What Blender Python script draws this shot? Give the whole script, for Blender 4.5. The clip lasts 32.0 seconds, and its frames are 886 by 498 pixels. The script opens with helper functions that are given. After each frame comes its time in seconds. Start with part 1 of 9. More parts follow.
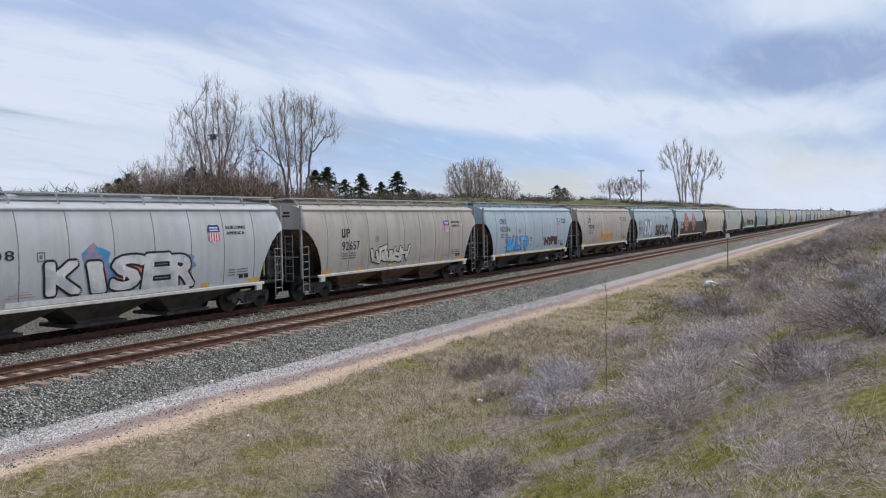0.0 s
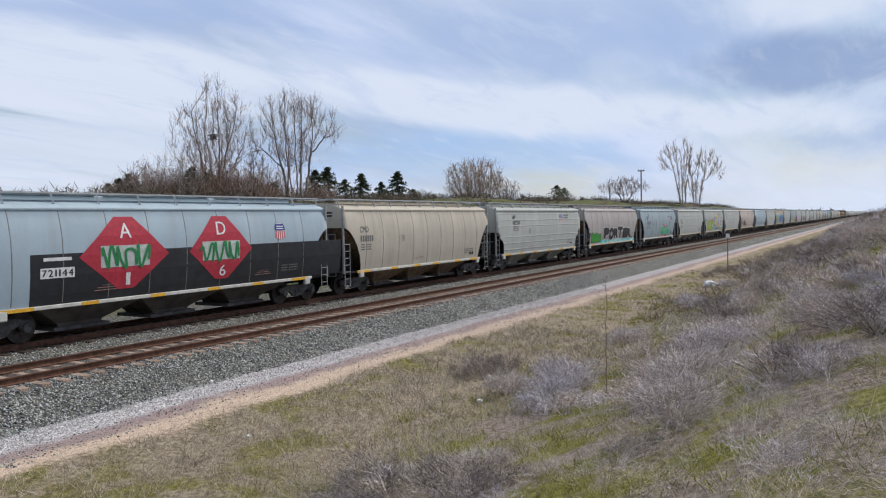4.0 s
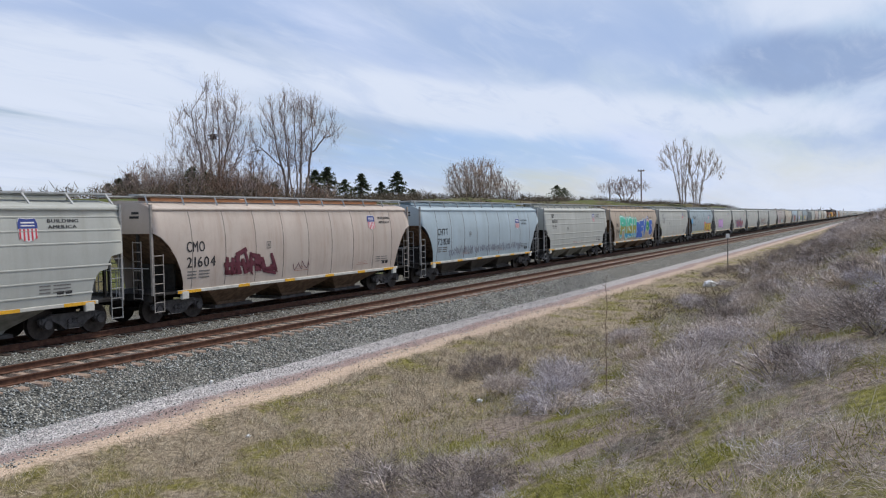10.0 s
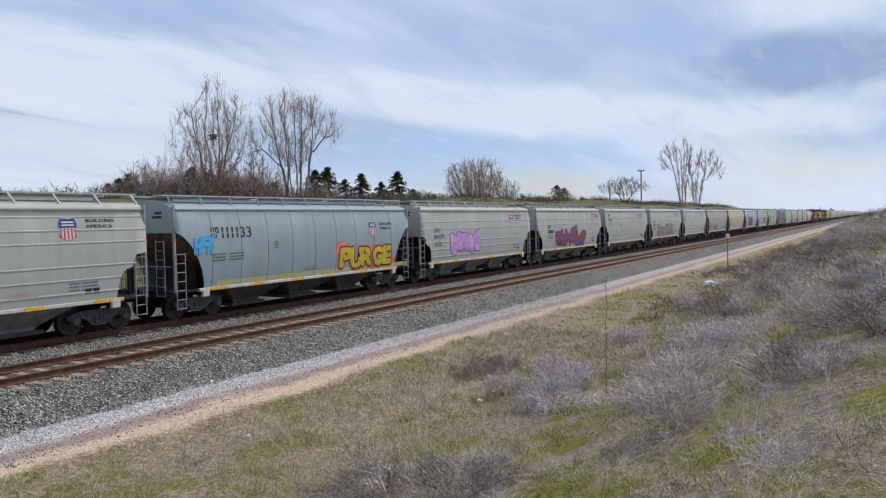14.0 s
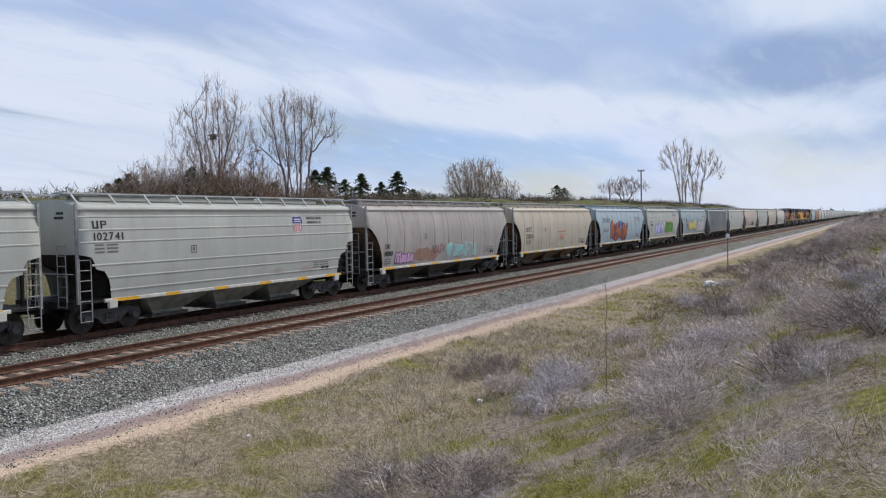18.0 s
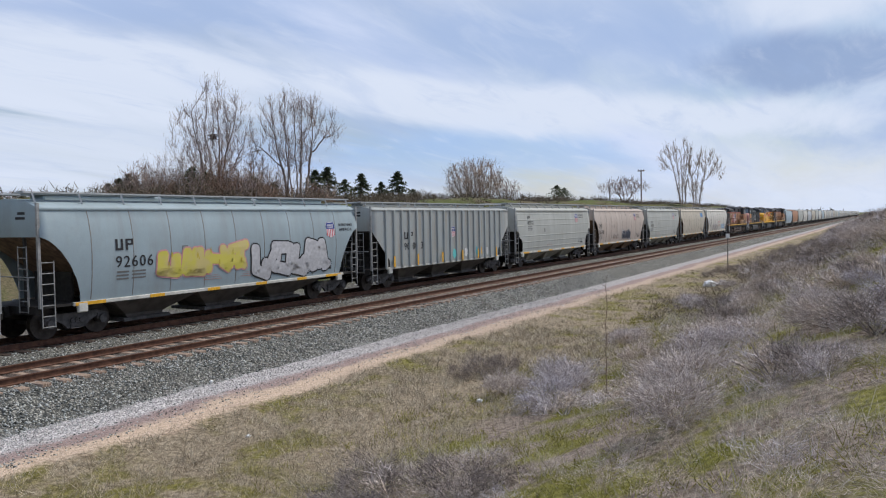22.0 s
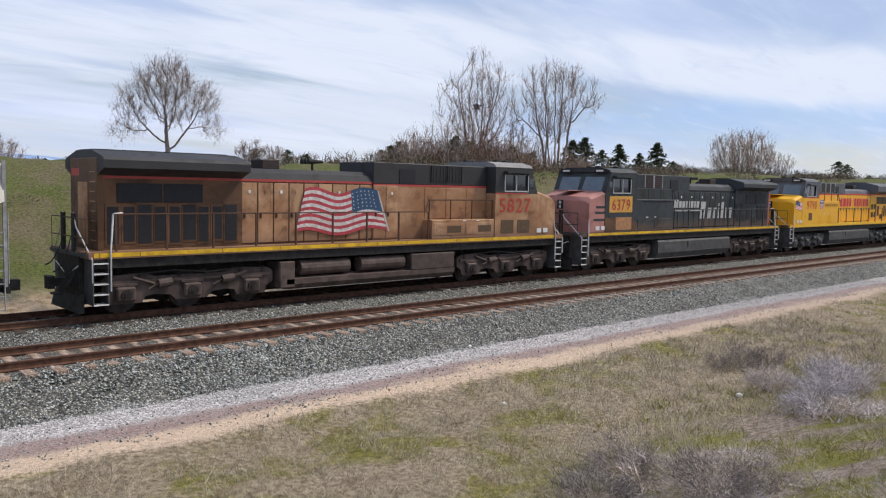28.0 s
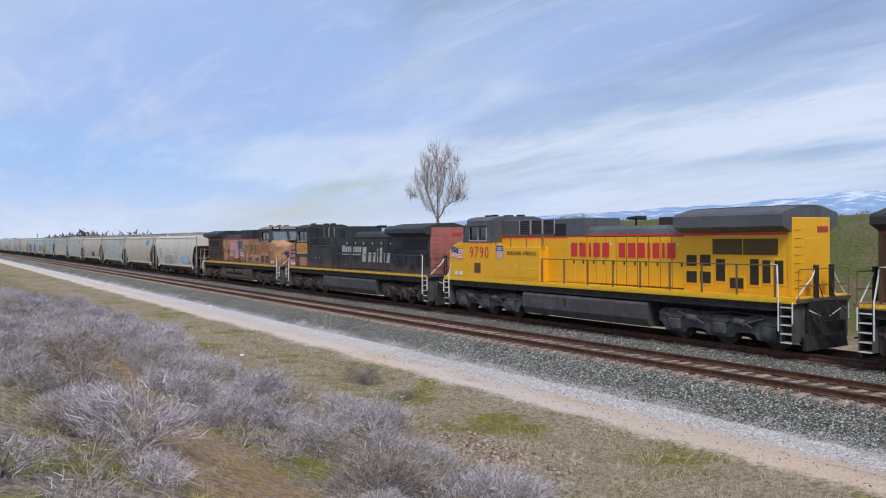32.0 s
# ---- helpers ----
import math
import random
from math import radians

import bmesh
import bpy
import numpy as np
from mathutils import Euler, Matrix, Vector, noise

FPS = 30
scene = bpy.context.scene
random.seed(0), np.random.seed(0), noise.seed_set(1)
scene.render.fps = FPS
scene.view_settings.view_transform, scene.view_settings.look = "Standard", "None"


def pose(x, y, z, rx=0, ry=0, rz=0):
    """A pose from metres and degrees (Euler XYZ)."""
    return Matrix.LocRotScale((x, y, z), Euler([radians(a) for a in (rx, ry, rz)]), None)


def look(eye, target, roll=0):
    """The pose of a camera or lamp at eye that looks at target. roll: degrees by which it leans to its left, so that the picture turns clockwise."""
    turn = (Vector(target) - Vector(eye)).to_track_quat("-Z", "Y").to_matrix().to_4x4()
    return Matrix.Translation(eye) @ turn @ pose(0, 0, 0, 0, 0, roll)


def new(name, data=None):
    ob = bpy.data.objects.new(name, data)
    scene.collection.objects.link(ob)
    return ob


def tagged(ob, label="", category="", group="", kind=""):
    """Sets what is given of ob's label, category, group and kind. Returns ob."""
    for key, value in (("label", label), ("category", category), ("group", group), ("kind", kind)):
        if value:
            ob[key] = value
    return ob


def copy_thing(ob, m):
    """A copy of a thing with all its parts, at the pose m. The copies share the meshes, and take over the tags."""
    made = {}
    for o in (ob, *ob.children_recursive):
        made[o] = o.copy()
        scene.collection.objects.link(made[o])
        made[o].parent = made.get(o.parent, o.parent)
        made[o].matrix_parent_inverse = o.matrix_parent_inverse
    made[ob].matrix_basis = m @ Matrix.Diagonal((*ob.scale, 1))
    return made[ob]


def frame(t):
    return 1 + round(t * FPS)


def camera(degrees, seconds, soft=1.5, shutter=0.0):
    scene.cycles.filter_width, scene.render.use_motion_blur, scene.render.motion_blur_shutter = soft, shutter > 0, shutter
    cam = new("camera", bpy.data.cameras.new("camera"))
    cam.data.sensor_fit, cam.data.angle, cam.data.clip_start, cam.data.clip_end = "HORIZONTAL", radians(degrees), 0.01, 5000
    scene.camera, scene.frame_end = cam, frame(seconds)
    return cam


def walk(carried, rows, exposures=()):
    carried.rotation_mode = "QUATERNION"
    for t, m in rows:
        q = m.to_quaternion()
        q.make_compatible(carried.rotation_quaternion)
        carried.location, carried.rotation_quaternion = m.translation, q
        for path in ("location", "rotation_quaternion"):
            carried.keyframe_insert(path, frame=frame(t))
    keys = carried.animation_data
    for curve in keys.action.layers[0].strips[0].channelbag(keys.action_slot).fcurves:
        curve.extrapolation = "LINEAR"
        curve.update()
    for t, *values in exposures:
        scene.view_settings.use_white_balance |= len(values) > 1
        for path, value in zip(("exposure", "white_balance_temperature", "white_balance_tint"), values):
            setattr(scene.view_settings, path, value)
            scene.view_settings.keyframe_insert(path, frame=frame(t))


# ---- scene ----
cam = camera(58.38, 32.0, soft=1.15)
walk(cam, [
    (0.0, pose(-0.000, 0.000, 3.339, 87.885, 1.039, -61.008)),
    (12.0, pose(-0.000, 0.000, 3.339, 87.885, 1.039, -61.008)),
    (24.5, pose(-0.000, 0.000, 3.339, 87.885, 1.039, -61.008)),
    (25.3, pose(-0.002, -0.001, 3.341, 87.866, 1.032, -60.919)),
    (25.9, pose(-0.022, -0.006, 3.358, 87.702, 0.972, -60.111)),
    (26.5, pose(-0.074, -0.021, 3.402, 87.277, 0.815, -58.018)),
    (27.0, pose(-0.155, -0.009, 3.463, 86.689, 0.023, -55.066)),
    (27.5, pose(-0.211, -0.004, 3.510, 86.082, -0.607, -50.574)),
    (28.0, pose(-0.320, 0.023, 3.576, 85.594, -1.127, -42.898)),
    (28.5, pose(-0.635, -0.106, 3.697, 86.015, -0.562, -32.188)),
    (29.0, pose(-0.779, -0.110, 3.718, 86.924, 0.433, -20.084)),
    (29.5, pose(-0.558, -0.209, 3.703, 87.854, 1.245, -6.020)),
    (30.0, pose(-0.528, -0.189, 3.693, 88.613, 1.646, 8.814)),
    (30.5, pose(-0.555, -0.471, 3.716, 88.756, 1.223, 24.650)),
    (31.0, pose(-0.616, -0.632, 3.725, 88.763, 1.287, 39.058)),
    (31.5, pose(-0.632, -0.736, 3.704, 88.922, 0.955, 50.056)),
    (32.0, pose(-0.445, -0.950, 3.712, 89.102, 0.589, 56.715)),
], [(0.0, 0.0, 6500, 10), (26.0, 0.0, 6500, 10), (27.0, 0.05, 6550, 10), (28.0, 0.12, 6650, 11), (29.0, 0.14, 6700, 11), (30.0, 0.06, 6480, 10), (31.0, -0.02, 6380, 10), (32.0, -0.03, 6260, 10)])

# ---------------------------------------------------------------- sky and sun
SUN_AZ, SUN_EL = radians(119), radians(52)
world = bpy.data.worlds.new("sky")
scene.world = world
world.use_nodes = True
wn, wl = world.node_tree.nodes, world.node_tree.links
wn.clear()


def wnode(kind, **values):
    n = wn.new(kind)
    for k, v in values.items():
        n.inputs[k].default_value = v
    return n


w_out = wnode("ShaderNodeOutputWorld")
w_bg = wnode("ShaderNodeBackground", Strength=0.105)
w_sky = wn.new("ShaderNodeTexSky")
w_sky.sky_type = "NISHITA"
w_sky.sun_disc = False
w_sky.sun_elevation, w_sky.sun_rotation = SUN_EL, SUN_AZ
w_sky.air_density, w_sky.dust_density, w_sky.ozone_density = 1.0, 1.5, 2.0
w_geo = wn.new("ShaderNodeTexCoord")
w_sep = wn.new("ShaderNodeSeparateXYZ")
wl.new(w_geo.outputs["Generated"], w_sep.inputs[0])


def wmath(op, a, b):
    n = wn.new("ShaderNodeMath")
    n.operation = op
    for i, v in enumerate((a, b)):
        if isinstance(v, (int, float)):
            n.inputs[i].default_value = v
        else:
            wl.new(v, n.inputs[i])
    return n.outputs[0]


# a flat cloud deck: the way divided by its rise, drawn out along the track
w_up = wmath("ADD", wmath("MAXIMUM", w_sep.outputs[2], 0.0), 0.13)
w_cu = wmath("MULTIPLY", wmath("DIVIDE", w_sep.outputs[0], w_up), 0.34)
w_cv = wmath("DIVIDE", w_sep.outputs[1], w_up)
w_vec = wn.new("ShaderNodeCombineXYZ")
wl.new(w_cu, w_vec.inputs[0])
wl.new(w_cv, w_vec.inputs[1])


def wnoise(scale, detail, rough, warp):
    n = wnode("ShaderNodeTexNoise", Scale=scale, Detail=detail, Roughness=rough, Distortion=warp)
    wl.new(w_vec.outputs[0], n.inputs["Vector"])
    return n.outputs["Fac"]


def wramp(fac, a, b):
    n = wnode("ShaderNodeMapRange")
    n.interpolation_type = "SMOOTHSTEP"
    for k, v in (("From Min", a), ("From Max", b)):
        n.inputs[k].default_value = v
    wl.new(fac, n.inputs["Value"])
    return n.outputs["Result"]


def wmix(fac, a, b):
    n = wn.new("ShaderNodeMix")
    n.data_type = "RGBA"
    wl.new(fac, n.inputs["Factor"])
    for k, v in (("A", a), ("B", b)):
        s = [i for i in n.inputs if i.name == k and i.type == "RGBA"][0]
        if isinstance(v, tuple):
            s.default_value = v
        else:
            wl.new(v, s)
    return [o for o in n.outputs if o.type == "RGBA"][0]


w_az = wmath("MULTIPLY", wmath("ARCTAN2", w_sep.outputs[0], w_sep.outputs[1]), 57.2958)
w_el = wmath("MULTIPLY", wmath("ARCSINE", w_sep.outputs[2], 0.0), 57.2958)
w_fray = wnoise(2.1, 6.0, 0.58, 0.5)
w_curl = wnoise(0.8, 4.0, 0.55, 0.3)


def wbank(az, el, wide, high, rise=0.0, fray=0.9):
    """A bank of cloud about a bearing and a height in degrees, its edge frayed by the wind; 1 inside."""
    u = wmath("SUBTRACT", w_az, az)
    v = wmath("SUBTRACT", wmath("SUBTRACT", w_el, el), wmath("MULTIPLY", u, rise))
    a, b = wmath("DIVIDE", u, wide), wmath("DIVIDE", v, high)
    d = wmath("SQRT", wmath("ADD", wmath("MULTIPLY", a, a), wmath("MULTIPLY", b, b)), 0.0)
    d = wmath("ADD", d, wmath("MULTIPLY", wmath("SUBTRACT", w_fray, 0.5), 2.6 * fray))
    d = wmath("ADD", d, wmath("MULTIPLY", wmath("SUBTRACT", w_curl, 0.5), 1.6 * fray))
    return wramp(d, 1.35, 0.45)


w_veil = wramp(wnoise(0.62, 5.0, 0.52, 0.25), 0.30, 0.62)
w_grey = wramp(wnoise(1.05, 6.0, 0.55, 0.35), 0.42, 0.68)
w_low = wramp(w_sep.outputs[2], 0.10, 0.0)
W_BRIGHT, W_GREY, W_DARK, W_BLUE = (6.7, 7.4, 8.8, 1), (3.55, 4.75, 7.3, 1), (2.7, 3.7, 5.9, 1), (3.7, 5.5, 8.6, 1)
w_c = wmix(w_veil, w_sky.outputs[0], (6.2, 7.0, 9.0, 1))
w_c = wmix(wmath("MULTIPLY", w_grey, 0.7), w_c, W_GREY)
# bearing, height, half width, half height, rise, colour, weight
for az, el, wide, high, rise, hue, k in (
    (44, 15.5, 16, 3.2, 0.0, W_GREY, 0.75), (66, 12.5, 16, 2.6, -0.05, W_GREY, 0.7), (38, 10.0, 16, 2.6, -0.03, W_BRIGHT, 0.9),
    (62, 4.4, 13, 1.9, 0.0, W_BLUE, 0.6), (70, 7.6, 22, 1.5, -0.09, W_BRIGHT, 0.9), (88, 14.6, 6, 2.2, 0.1, W_BRIGHT, 0.9),
    (87, 9.6, 8, 1.7, -0.02, W_DARK, 0.85), (37, 5.0, 10, 2.6, 0.0, W_BRIGHT, 0.75),
    (-8, 15.5, 36, 4.0, 0.07, W_DARK, 0.95), (12, 15.8, 26, 1.8, 0.05, W_DARK, 0.6), (0, 8.0, 34, 3.0, 0.05, W_BRIGHT, 0.9), (-34, 7.0, 24, 2.0, 0.10, W_BRIGHT, 0.9),
    (-74, 12.0, 20, 6.5, 0.0, (3.6, 4.95, 8.1, 1), 0.85), (-82, 4.6, 16, 3.4, 0.0, W_BLUE, 0.9), (-48, 14.0, 14, 3.0, 0.12, (3.9, 5.2, 8.2, 1), 0.6), (-62, 5.6, 12, 1.6, 0.03, W_BRIGHT, 0.6),
):
    w_c = wmix(wmath("MULTIPLY", wbank(az, el, wide, high, rise), k), w_c, hue)
w_rip = wnoise(4.2, 7.0, 0.62, 0.9)
w_c = wmix(wmath("MULTIPLY", wramp(w_rip, 0.48, 0.74), 0.30), w_c, W_BRIGHT)
w_c = wmix(wmath("MULTIPLY", wramp(w_rip, 0.50, 0.26), 0.30), w_c, W_GREY)
w_c3 = wmix(wmath("MULTIPLY", w_low, 0.6), w_c, (7.0, 7.7, 8.9, 1))
wl.new(w_c3, w_bg.inputs["Color"])
wl.new(w_bg.outputs[0], w_out.inputs["Surface"])

sun = new("sun", bpy.data.lights.new("sun", "SUN"))
sun.data.energy, sun.data.angle, sun.data.color = 2.9, radians(14), (1.0, 0.93, 0.82)
sun.matrix_world = look((0, 0, 60), (-60 * math.sin(SUN_AZ) / math.tan(SUN_EL), -60 * math.cos(SUN_AZ) / math.tan(SUN_EL), 0))

# ---------------------------------------------------------------- materials
class Nodes:
    """Short-hand for a node material."""

    def __init__(self, name):
        self.m = bpy.data.materials.new(name)
        self.m.use_nodes = True
        self.n, self.l = self.m.node_tree.nodes, self.m.node_tree.links
        self.b = self.n["Principled BSDF"]
        self.co = self.n.new("ShaderNodeTexCoord")

    def put(self, v, socket):
        if isinstance(v, bpy.types.NodeSocket):
            self.l.new(v, socket)
        elif isinstance(v, tuple) and len(v) == 3 and socket.type == "RGBA":
            socket.default_value = (*v, 1)
        else:
            socket.default_value = v

    def coords(self, sx=1, sy=1, sz=1, kind="Object"):
        n = self.n.new("ShaderNodeMapping")
        n.inputs["Scale"].default_value = (sx, sy, sz)
        self.l.new(self.co.outputs[kind], n.inputs["Vector"])
        return n.outputs[0]

    def noise(self, scale, detail=4.0, rough=0.55, at=None, warp=0.0):
        n = self.n.new("ShaderNodeTexNoise")
        n.inputs["Scale"].default_value, n.inputs["Detail"].default_value = scale, detail
        n.inputs["Roughness"].default_value, n.inputs["Distortion"].default_value = rough, warp
        self.l.new(at if at is not None else self.co.outputs["Object"], n.inputs["Vector"])
        return n.outputs["Fac"]

    def cells(self, scale, at=None, out="Color"):
        n = self.n.new("ShaderNodeTexVoronoi")
        n.inputs["Scale"].default_value = scale
        self.l.new(at if at is not None else self.co.outputs["Object"], n.inputs["Vector"])
        return n.outputs[out]

    def step(self, v, a, b, lo=0.0, hi=1.0):
        n = self.n.new("ShaderNodeMapRange")
        n.interpolation_type = "SMOOTHSTEP"
        for k, x in (("From Min", a), ("From Max", b), ("To Min", lo), ("To Max", hi)):
            n.inputs[k].default_value = x
        self.l.new(v, n.inputs["Value"])
        return n.outputs["Result"]

    def math(self, op, a, b=0.0):
        n = self.n.new("ShaderNodeMath")
        n.operation = op
        self.put(a, n.inputs[0])
        self.put(b, n.inputs[1])
        return n.outputs[0]

    def mix(self, fac, a, b, how="MIX"):
        n = self.n.new("ShaderNodeMix")
        n.data_type, n.blend_type = "RGBA", how
        self.put(fac, n.inputs["Factor"])
        self.put(a, n.inputs[6])
        self.put(b, n.inputs[7])
        return n.outputs[2]

    def axis(self, i):
        n = self.n.new("ShaderNodeSeparateXYZ")
        self.l.new(self.co.outputs["Object"], n.inputs[0])
        return n.outputs[i]

    def rand(self):
        return self.n.new("ShaderNodeObjectInfo").outputs["Random"]

    def island(self):
        return self.n.new("ShaderNodeNewGeometry").outputs["Random Per Island"]

    def bump(self, v, strength, dist):
        n = self.n.new("ShaderNodeBump")
        n.inputs["Strength"].default_value, n.inputs["Distance"].default_value = strength, dist
        self.l.new(v, n.inputs["Height"])
        self.l.new(n.outputs[0], self.b.inputs["Normal"])

    def done(self, color, rough=0.6, metal=0.0, spec=0.5):
        self.put(color, self.b.inputs["Base Color"])
        self.put(rough, self.b.inputs["Roughness"])
        self.put(metal, self.b.inputs["Metallic"])
        self.b.inputs["Specular IOR Level"].default_value = spec
        return self.m


def tint(c, k):
    return tuple(min(1.0, v * k) for v in c)


MATS = {}


def car_paint(name, c, dirt=0.5, dirt_color=(0.20, 0.165, 0.12), rough=0.55):
    """Weathered paint: vertical run-down streaks, blotches and a fine grain."""
    if name in MATS:
        return MATS[name]
    k = Nodes(name)
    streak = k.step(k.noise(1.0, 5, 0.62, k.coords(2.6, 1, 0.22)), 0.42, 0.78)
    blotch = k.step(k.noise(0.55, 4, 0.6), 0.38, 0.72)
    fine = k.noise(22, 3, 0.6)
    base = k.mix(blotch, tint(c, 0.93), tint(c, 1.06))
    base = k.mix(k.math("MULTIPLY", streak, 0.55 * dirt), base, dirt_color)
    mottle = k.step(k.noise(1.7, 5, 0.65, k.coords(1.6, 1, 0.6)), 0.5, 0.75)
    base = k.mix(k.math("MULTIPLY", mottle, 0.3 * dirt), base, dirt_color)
    base = k.mix(k.math("MULTIPLY", k.step(fine, 0.35, 0.7), 0.10), base, tint(c, 0.6))
    k.bump(k.noise(1.1, 2, 0.5), 0.25, 0.03)
    MATS[name] = k.done(base, k.math("ADD", rough, k.math("MULTIPLY", fine, 0.15)), 0.0, 0.35)
    return MATS[name]


def plain(name, c, rough=0.6, metal=0.0, var=0.25, scale=8.0, bump=0.0, spec=0.4):
    if name in MATS:
        return MATS[name]
    k = Nodes(name)
    a = k.step(k.noise(scale, 5, 0.6), 0.3, 0.7)
    b = k.step(k.noise(scale * 0.13, 3, 0.6), 0.35, 0.65)
    col = k.mix(a, tint(c, 1 - var), tint(c, 1 + var))
    col = k.mix(k.math("MULTIPLY", b, 0.5), col, tint(c, 1 - 0.8 * var))
    if bump:
        k.bump(k.noise(scale * 2, 4, 0.6), bump, 0.02)
    MATS[name] = k.done(col, rough, metal, spec)
    return MATS[name]


def glass_dark(name="cab_glass", c=(0.02, 0.025, 0.03)):
    if name in MATS:
        return MATS[name]
    k = Nodes(name)
    k.b.inputs["Coat Weight"].default_value = 0.4
    MATS[name] = k.done(k.mix(k.noise(3, 2), c, tint(c, 1.6)), 0.06, 0.0, 0.6)
    return MATS[name]


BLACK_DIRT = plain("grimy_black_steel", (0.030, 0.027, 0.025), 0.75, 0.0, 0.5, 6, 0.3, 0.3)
TRUCK_GREY = plain("dusty_truck_steel", (0.088, 0.082, 0.080), 0.8, 0.0, 0.45, 5, 0.3, 0.3)
RUST_BROWN = plain("rusty_brown_steel", (0.19, 0.125, 0.082), 0.85, 0.0, 0.45, 5, 0.3, 0.3)
WHEEL = plain("wheel_steel", (0.06, 0.05, 0.045), 0.5, 0.6, 0.4, 6)
GALV = plain("galvanised_grating", (0.42, 0.43, 0.43), 0.55, 0.3, 0.2, 10)
LADDER_GREY = plain("grey_ladder_steel", (0.30, 0.30, 0.29), 0.6, 0.1, 0.3, 6)
YELLOW_TAPE = plain("yellow_reflector", (0.75, 0.40, 0.03), 0.5, 0.0, 0.2, 14)
WHITE_SILL = plain("whitish_sill_paint", (0.56, 0.55, 0.50), 0.6, 0.0, 0.22, 3)
INK = plain("black_stencil_paint", (0.02, 0.02, 0.022), 0.6, 0.0, 0.3, 18)
FAINT = plain("faded_stencil_paint", (0.16, 0.155, 0.145), 0.7, 0.0, 0.3, 18)
SEAM = plain("weld_seam", (0.21, 0.19, 0.165), 0.75, 0.0, 0.35, 4)


def spray(c):
    name = "spray_%02d_%02d_%02d" % tuple(round(v * 99) for v in c)
    return plain(name, c, 0.55, 0.0, 0.16, 7)


# ---------------------------------------------------------------- mesh helpers
def part(name, bm, material, parent=None, label="", at=None):
    """Links a bmesh (or shares a finished mesh) as one object."""
    if isinstance(bm, bpy.types.Mesh):
        me = bm
    else:
        me = mesh_of(name, bm, material)
    ob = new(name, me)
    if parent:
        ob.parent = parent
    if at is not None:
        ob.matrix_basis = at
    if label:
        ob["label"] = label
    return ob


def mesh_of(name, bm, material, smooth=False):
    me = bpy.data.meshes.new(name)
    bm.to_mesh(me)
    bm.free()
    for m in material if isinstance(material, (list, tuple)) else [material]:
        me.materials.append(m)
    if smooth:
        me.shade_smooth()
    return me


def box(bm, x0, x1, y0, y1, z0, z1, bevel=0.0):
    v = [bm.verts.new((x, y, z)) for x in (x0, x1) for y in (y0, y1) for z in (z0, z1)]
    f = [bm.faces.new([v[i] for i in q]) for q in ((0, 1, 3, 2), (4, 6, 7, 5), (0, 4, 5, 1), (2, 3, 7, 6), (0, 2, 6, 4), (1, 5, 7, 3))]
    if bevel:
        bmesh.ops.bevel(bm, geom=list({e for q in f for e in q.edges}), offset=bevel, segments=1, affect="EDGES", clamp_overlap=True)
    return bm


def boxes(*rows, bevel=0.0):
    bm = bmesh.new()
    for r in rows:
        box(bm, *r, bevel=bevel)
    return bm


def tube(bm, a, b, r, n=6, r2=None):
    """A straight round bar from a to b."""
    a, b = Vector(a), Vector(b)
    q = (b - a).to_track_quat("Z", "Y")
    rings = []
    for p, rr in ((a, r), (b, r if r2 is None else r2)):
        rings.append([bm.verts.new(p + q @ Vector((rr * math.cos(2 * math.pi * i / n), rr * math.sin(2 * math.pi * i / n), 0))) for i in range(n)])
    for i in range(n):
        bm.faces.new((rings[0][i], rings[0][(i + 1) % n], rings[1][(i + 1) % n], rings[1][i]))
    bm.faces.new(rings[0][::-1])
    bm.faces.new(rings[1])
    return bm


def bars(r, *lines, n=5):
    """Bent round bars: each line is a run of points."""
    bm = bmesh.new()
    for line in lines:
        for a, b in zip(line, line[1:]):
            tube(bm, a, b, r, n)
    return bm


def slab(bm, outline, y0, y1):
    """A flat outline in x, z, thick from y0 to y1."""
    a = [bm.verts.new((x, y0, z)) for x, z in outline]
    b = [bm.verts.new((x, y1, z)) for x, z in outline]
    n = len(a)
    bm.faces.new(a)
    bm.faces.new(b[::-1])
    for i in range(n):
        bm.faces.new((a[i], b[i], b[(i + 1) % n], a[(i + 1) % n]))
    return bm


def disc(bm, cx, y0, y1, cz, r, n=18, r1=None):
    """A round plate or drum with its axis along y."""
    r1 = r if r1 is None else r1
    a = [bm.verts.new((cx + r * math.cos(2 * math.pi * i / n), y0, cz + r * math.sin(2 * math.pi * i / n))) for i in range(n)]
    b = [bm.verts.new((cx + r1 * math.cos(2 * math.pi * i / n), y1, cz + r1 * math.sin(2 * math.pi * i / n))) for i in range(n)]
    bm.faces.new(a)
    bm.faces.new(b[::-1])
    for i in range(n):
        bm.faces.new((a[i], b[i], b[(i + 1) % n], a[(i + 1) % n]))
    return bm


def fix(bm):
    bmesh.ops.recalc_face_normals(bm, faces=bm.faces)
    return bm


def lerp_table(z, table):
    for (a, u), (b, v) in zip(table, table[1:]):
        if z <= b:
            return u + (v - u) * max(0.0, (z - a) / (b - a))
    return table[-1][1]


def empty(name):
    ob = new(name)
    ob.empty_display_size = 0.3
    return ob

# ---------------------------------------------------------------- the lie of the land
Y1, Y2 = 17.78, 22.515          # centre lines of the empty track and of the train's track


def sstep(a, b, v):
    u = max(0.0, min(1.0, (v - a) / (b - a)))
    return u * u * (3 - 2 * u)


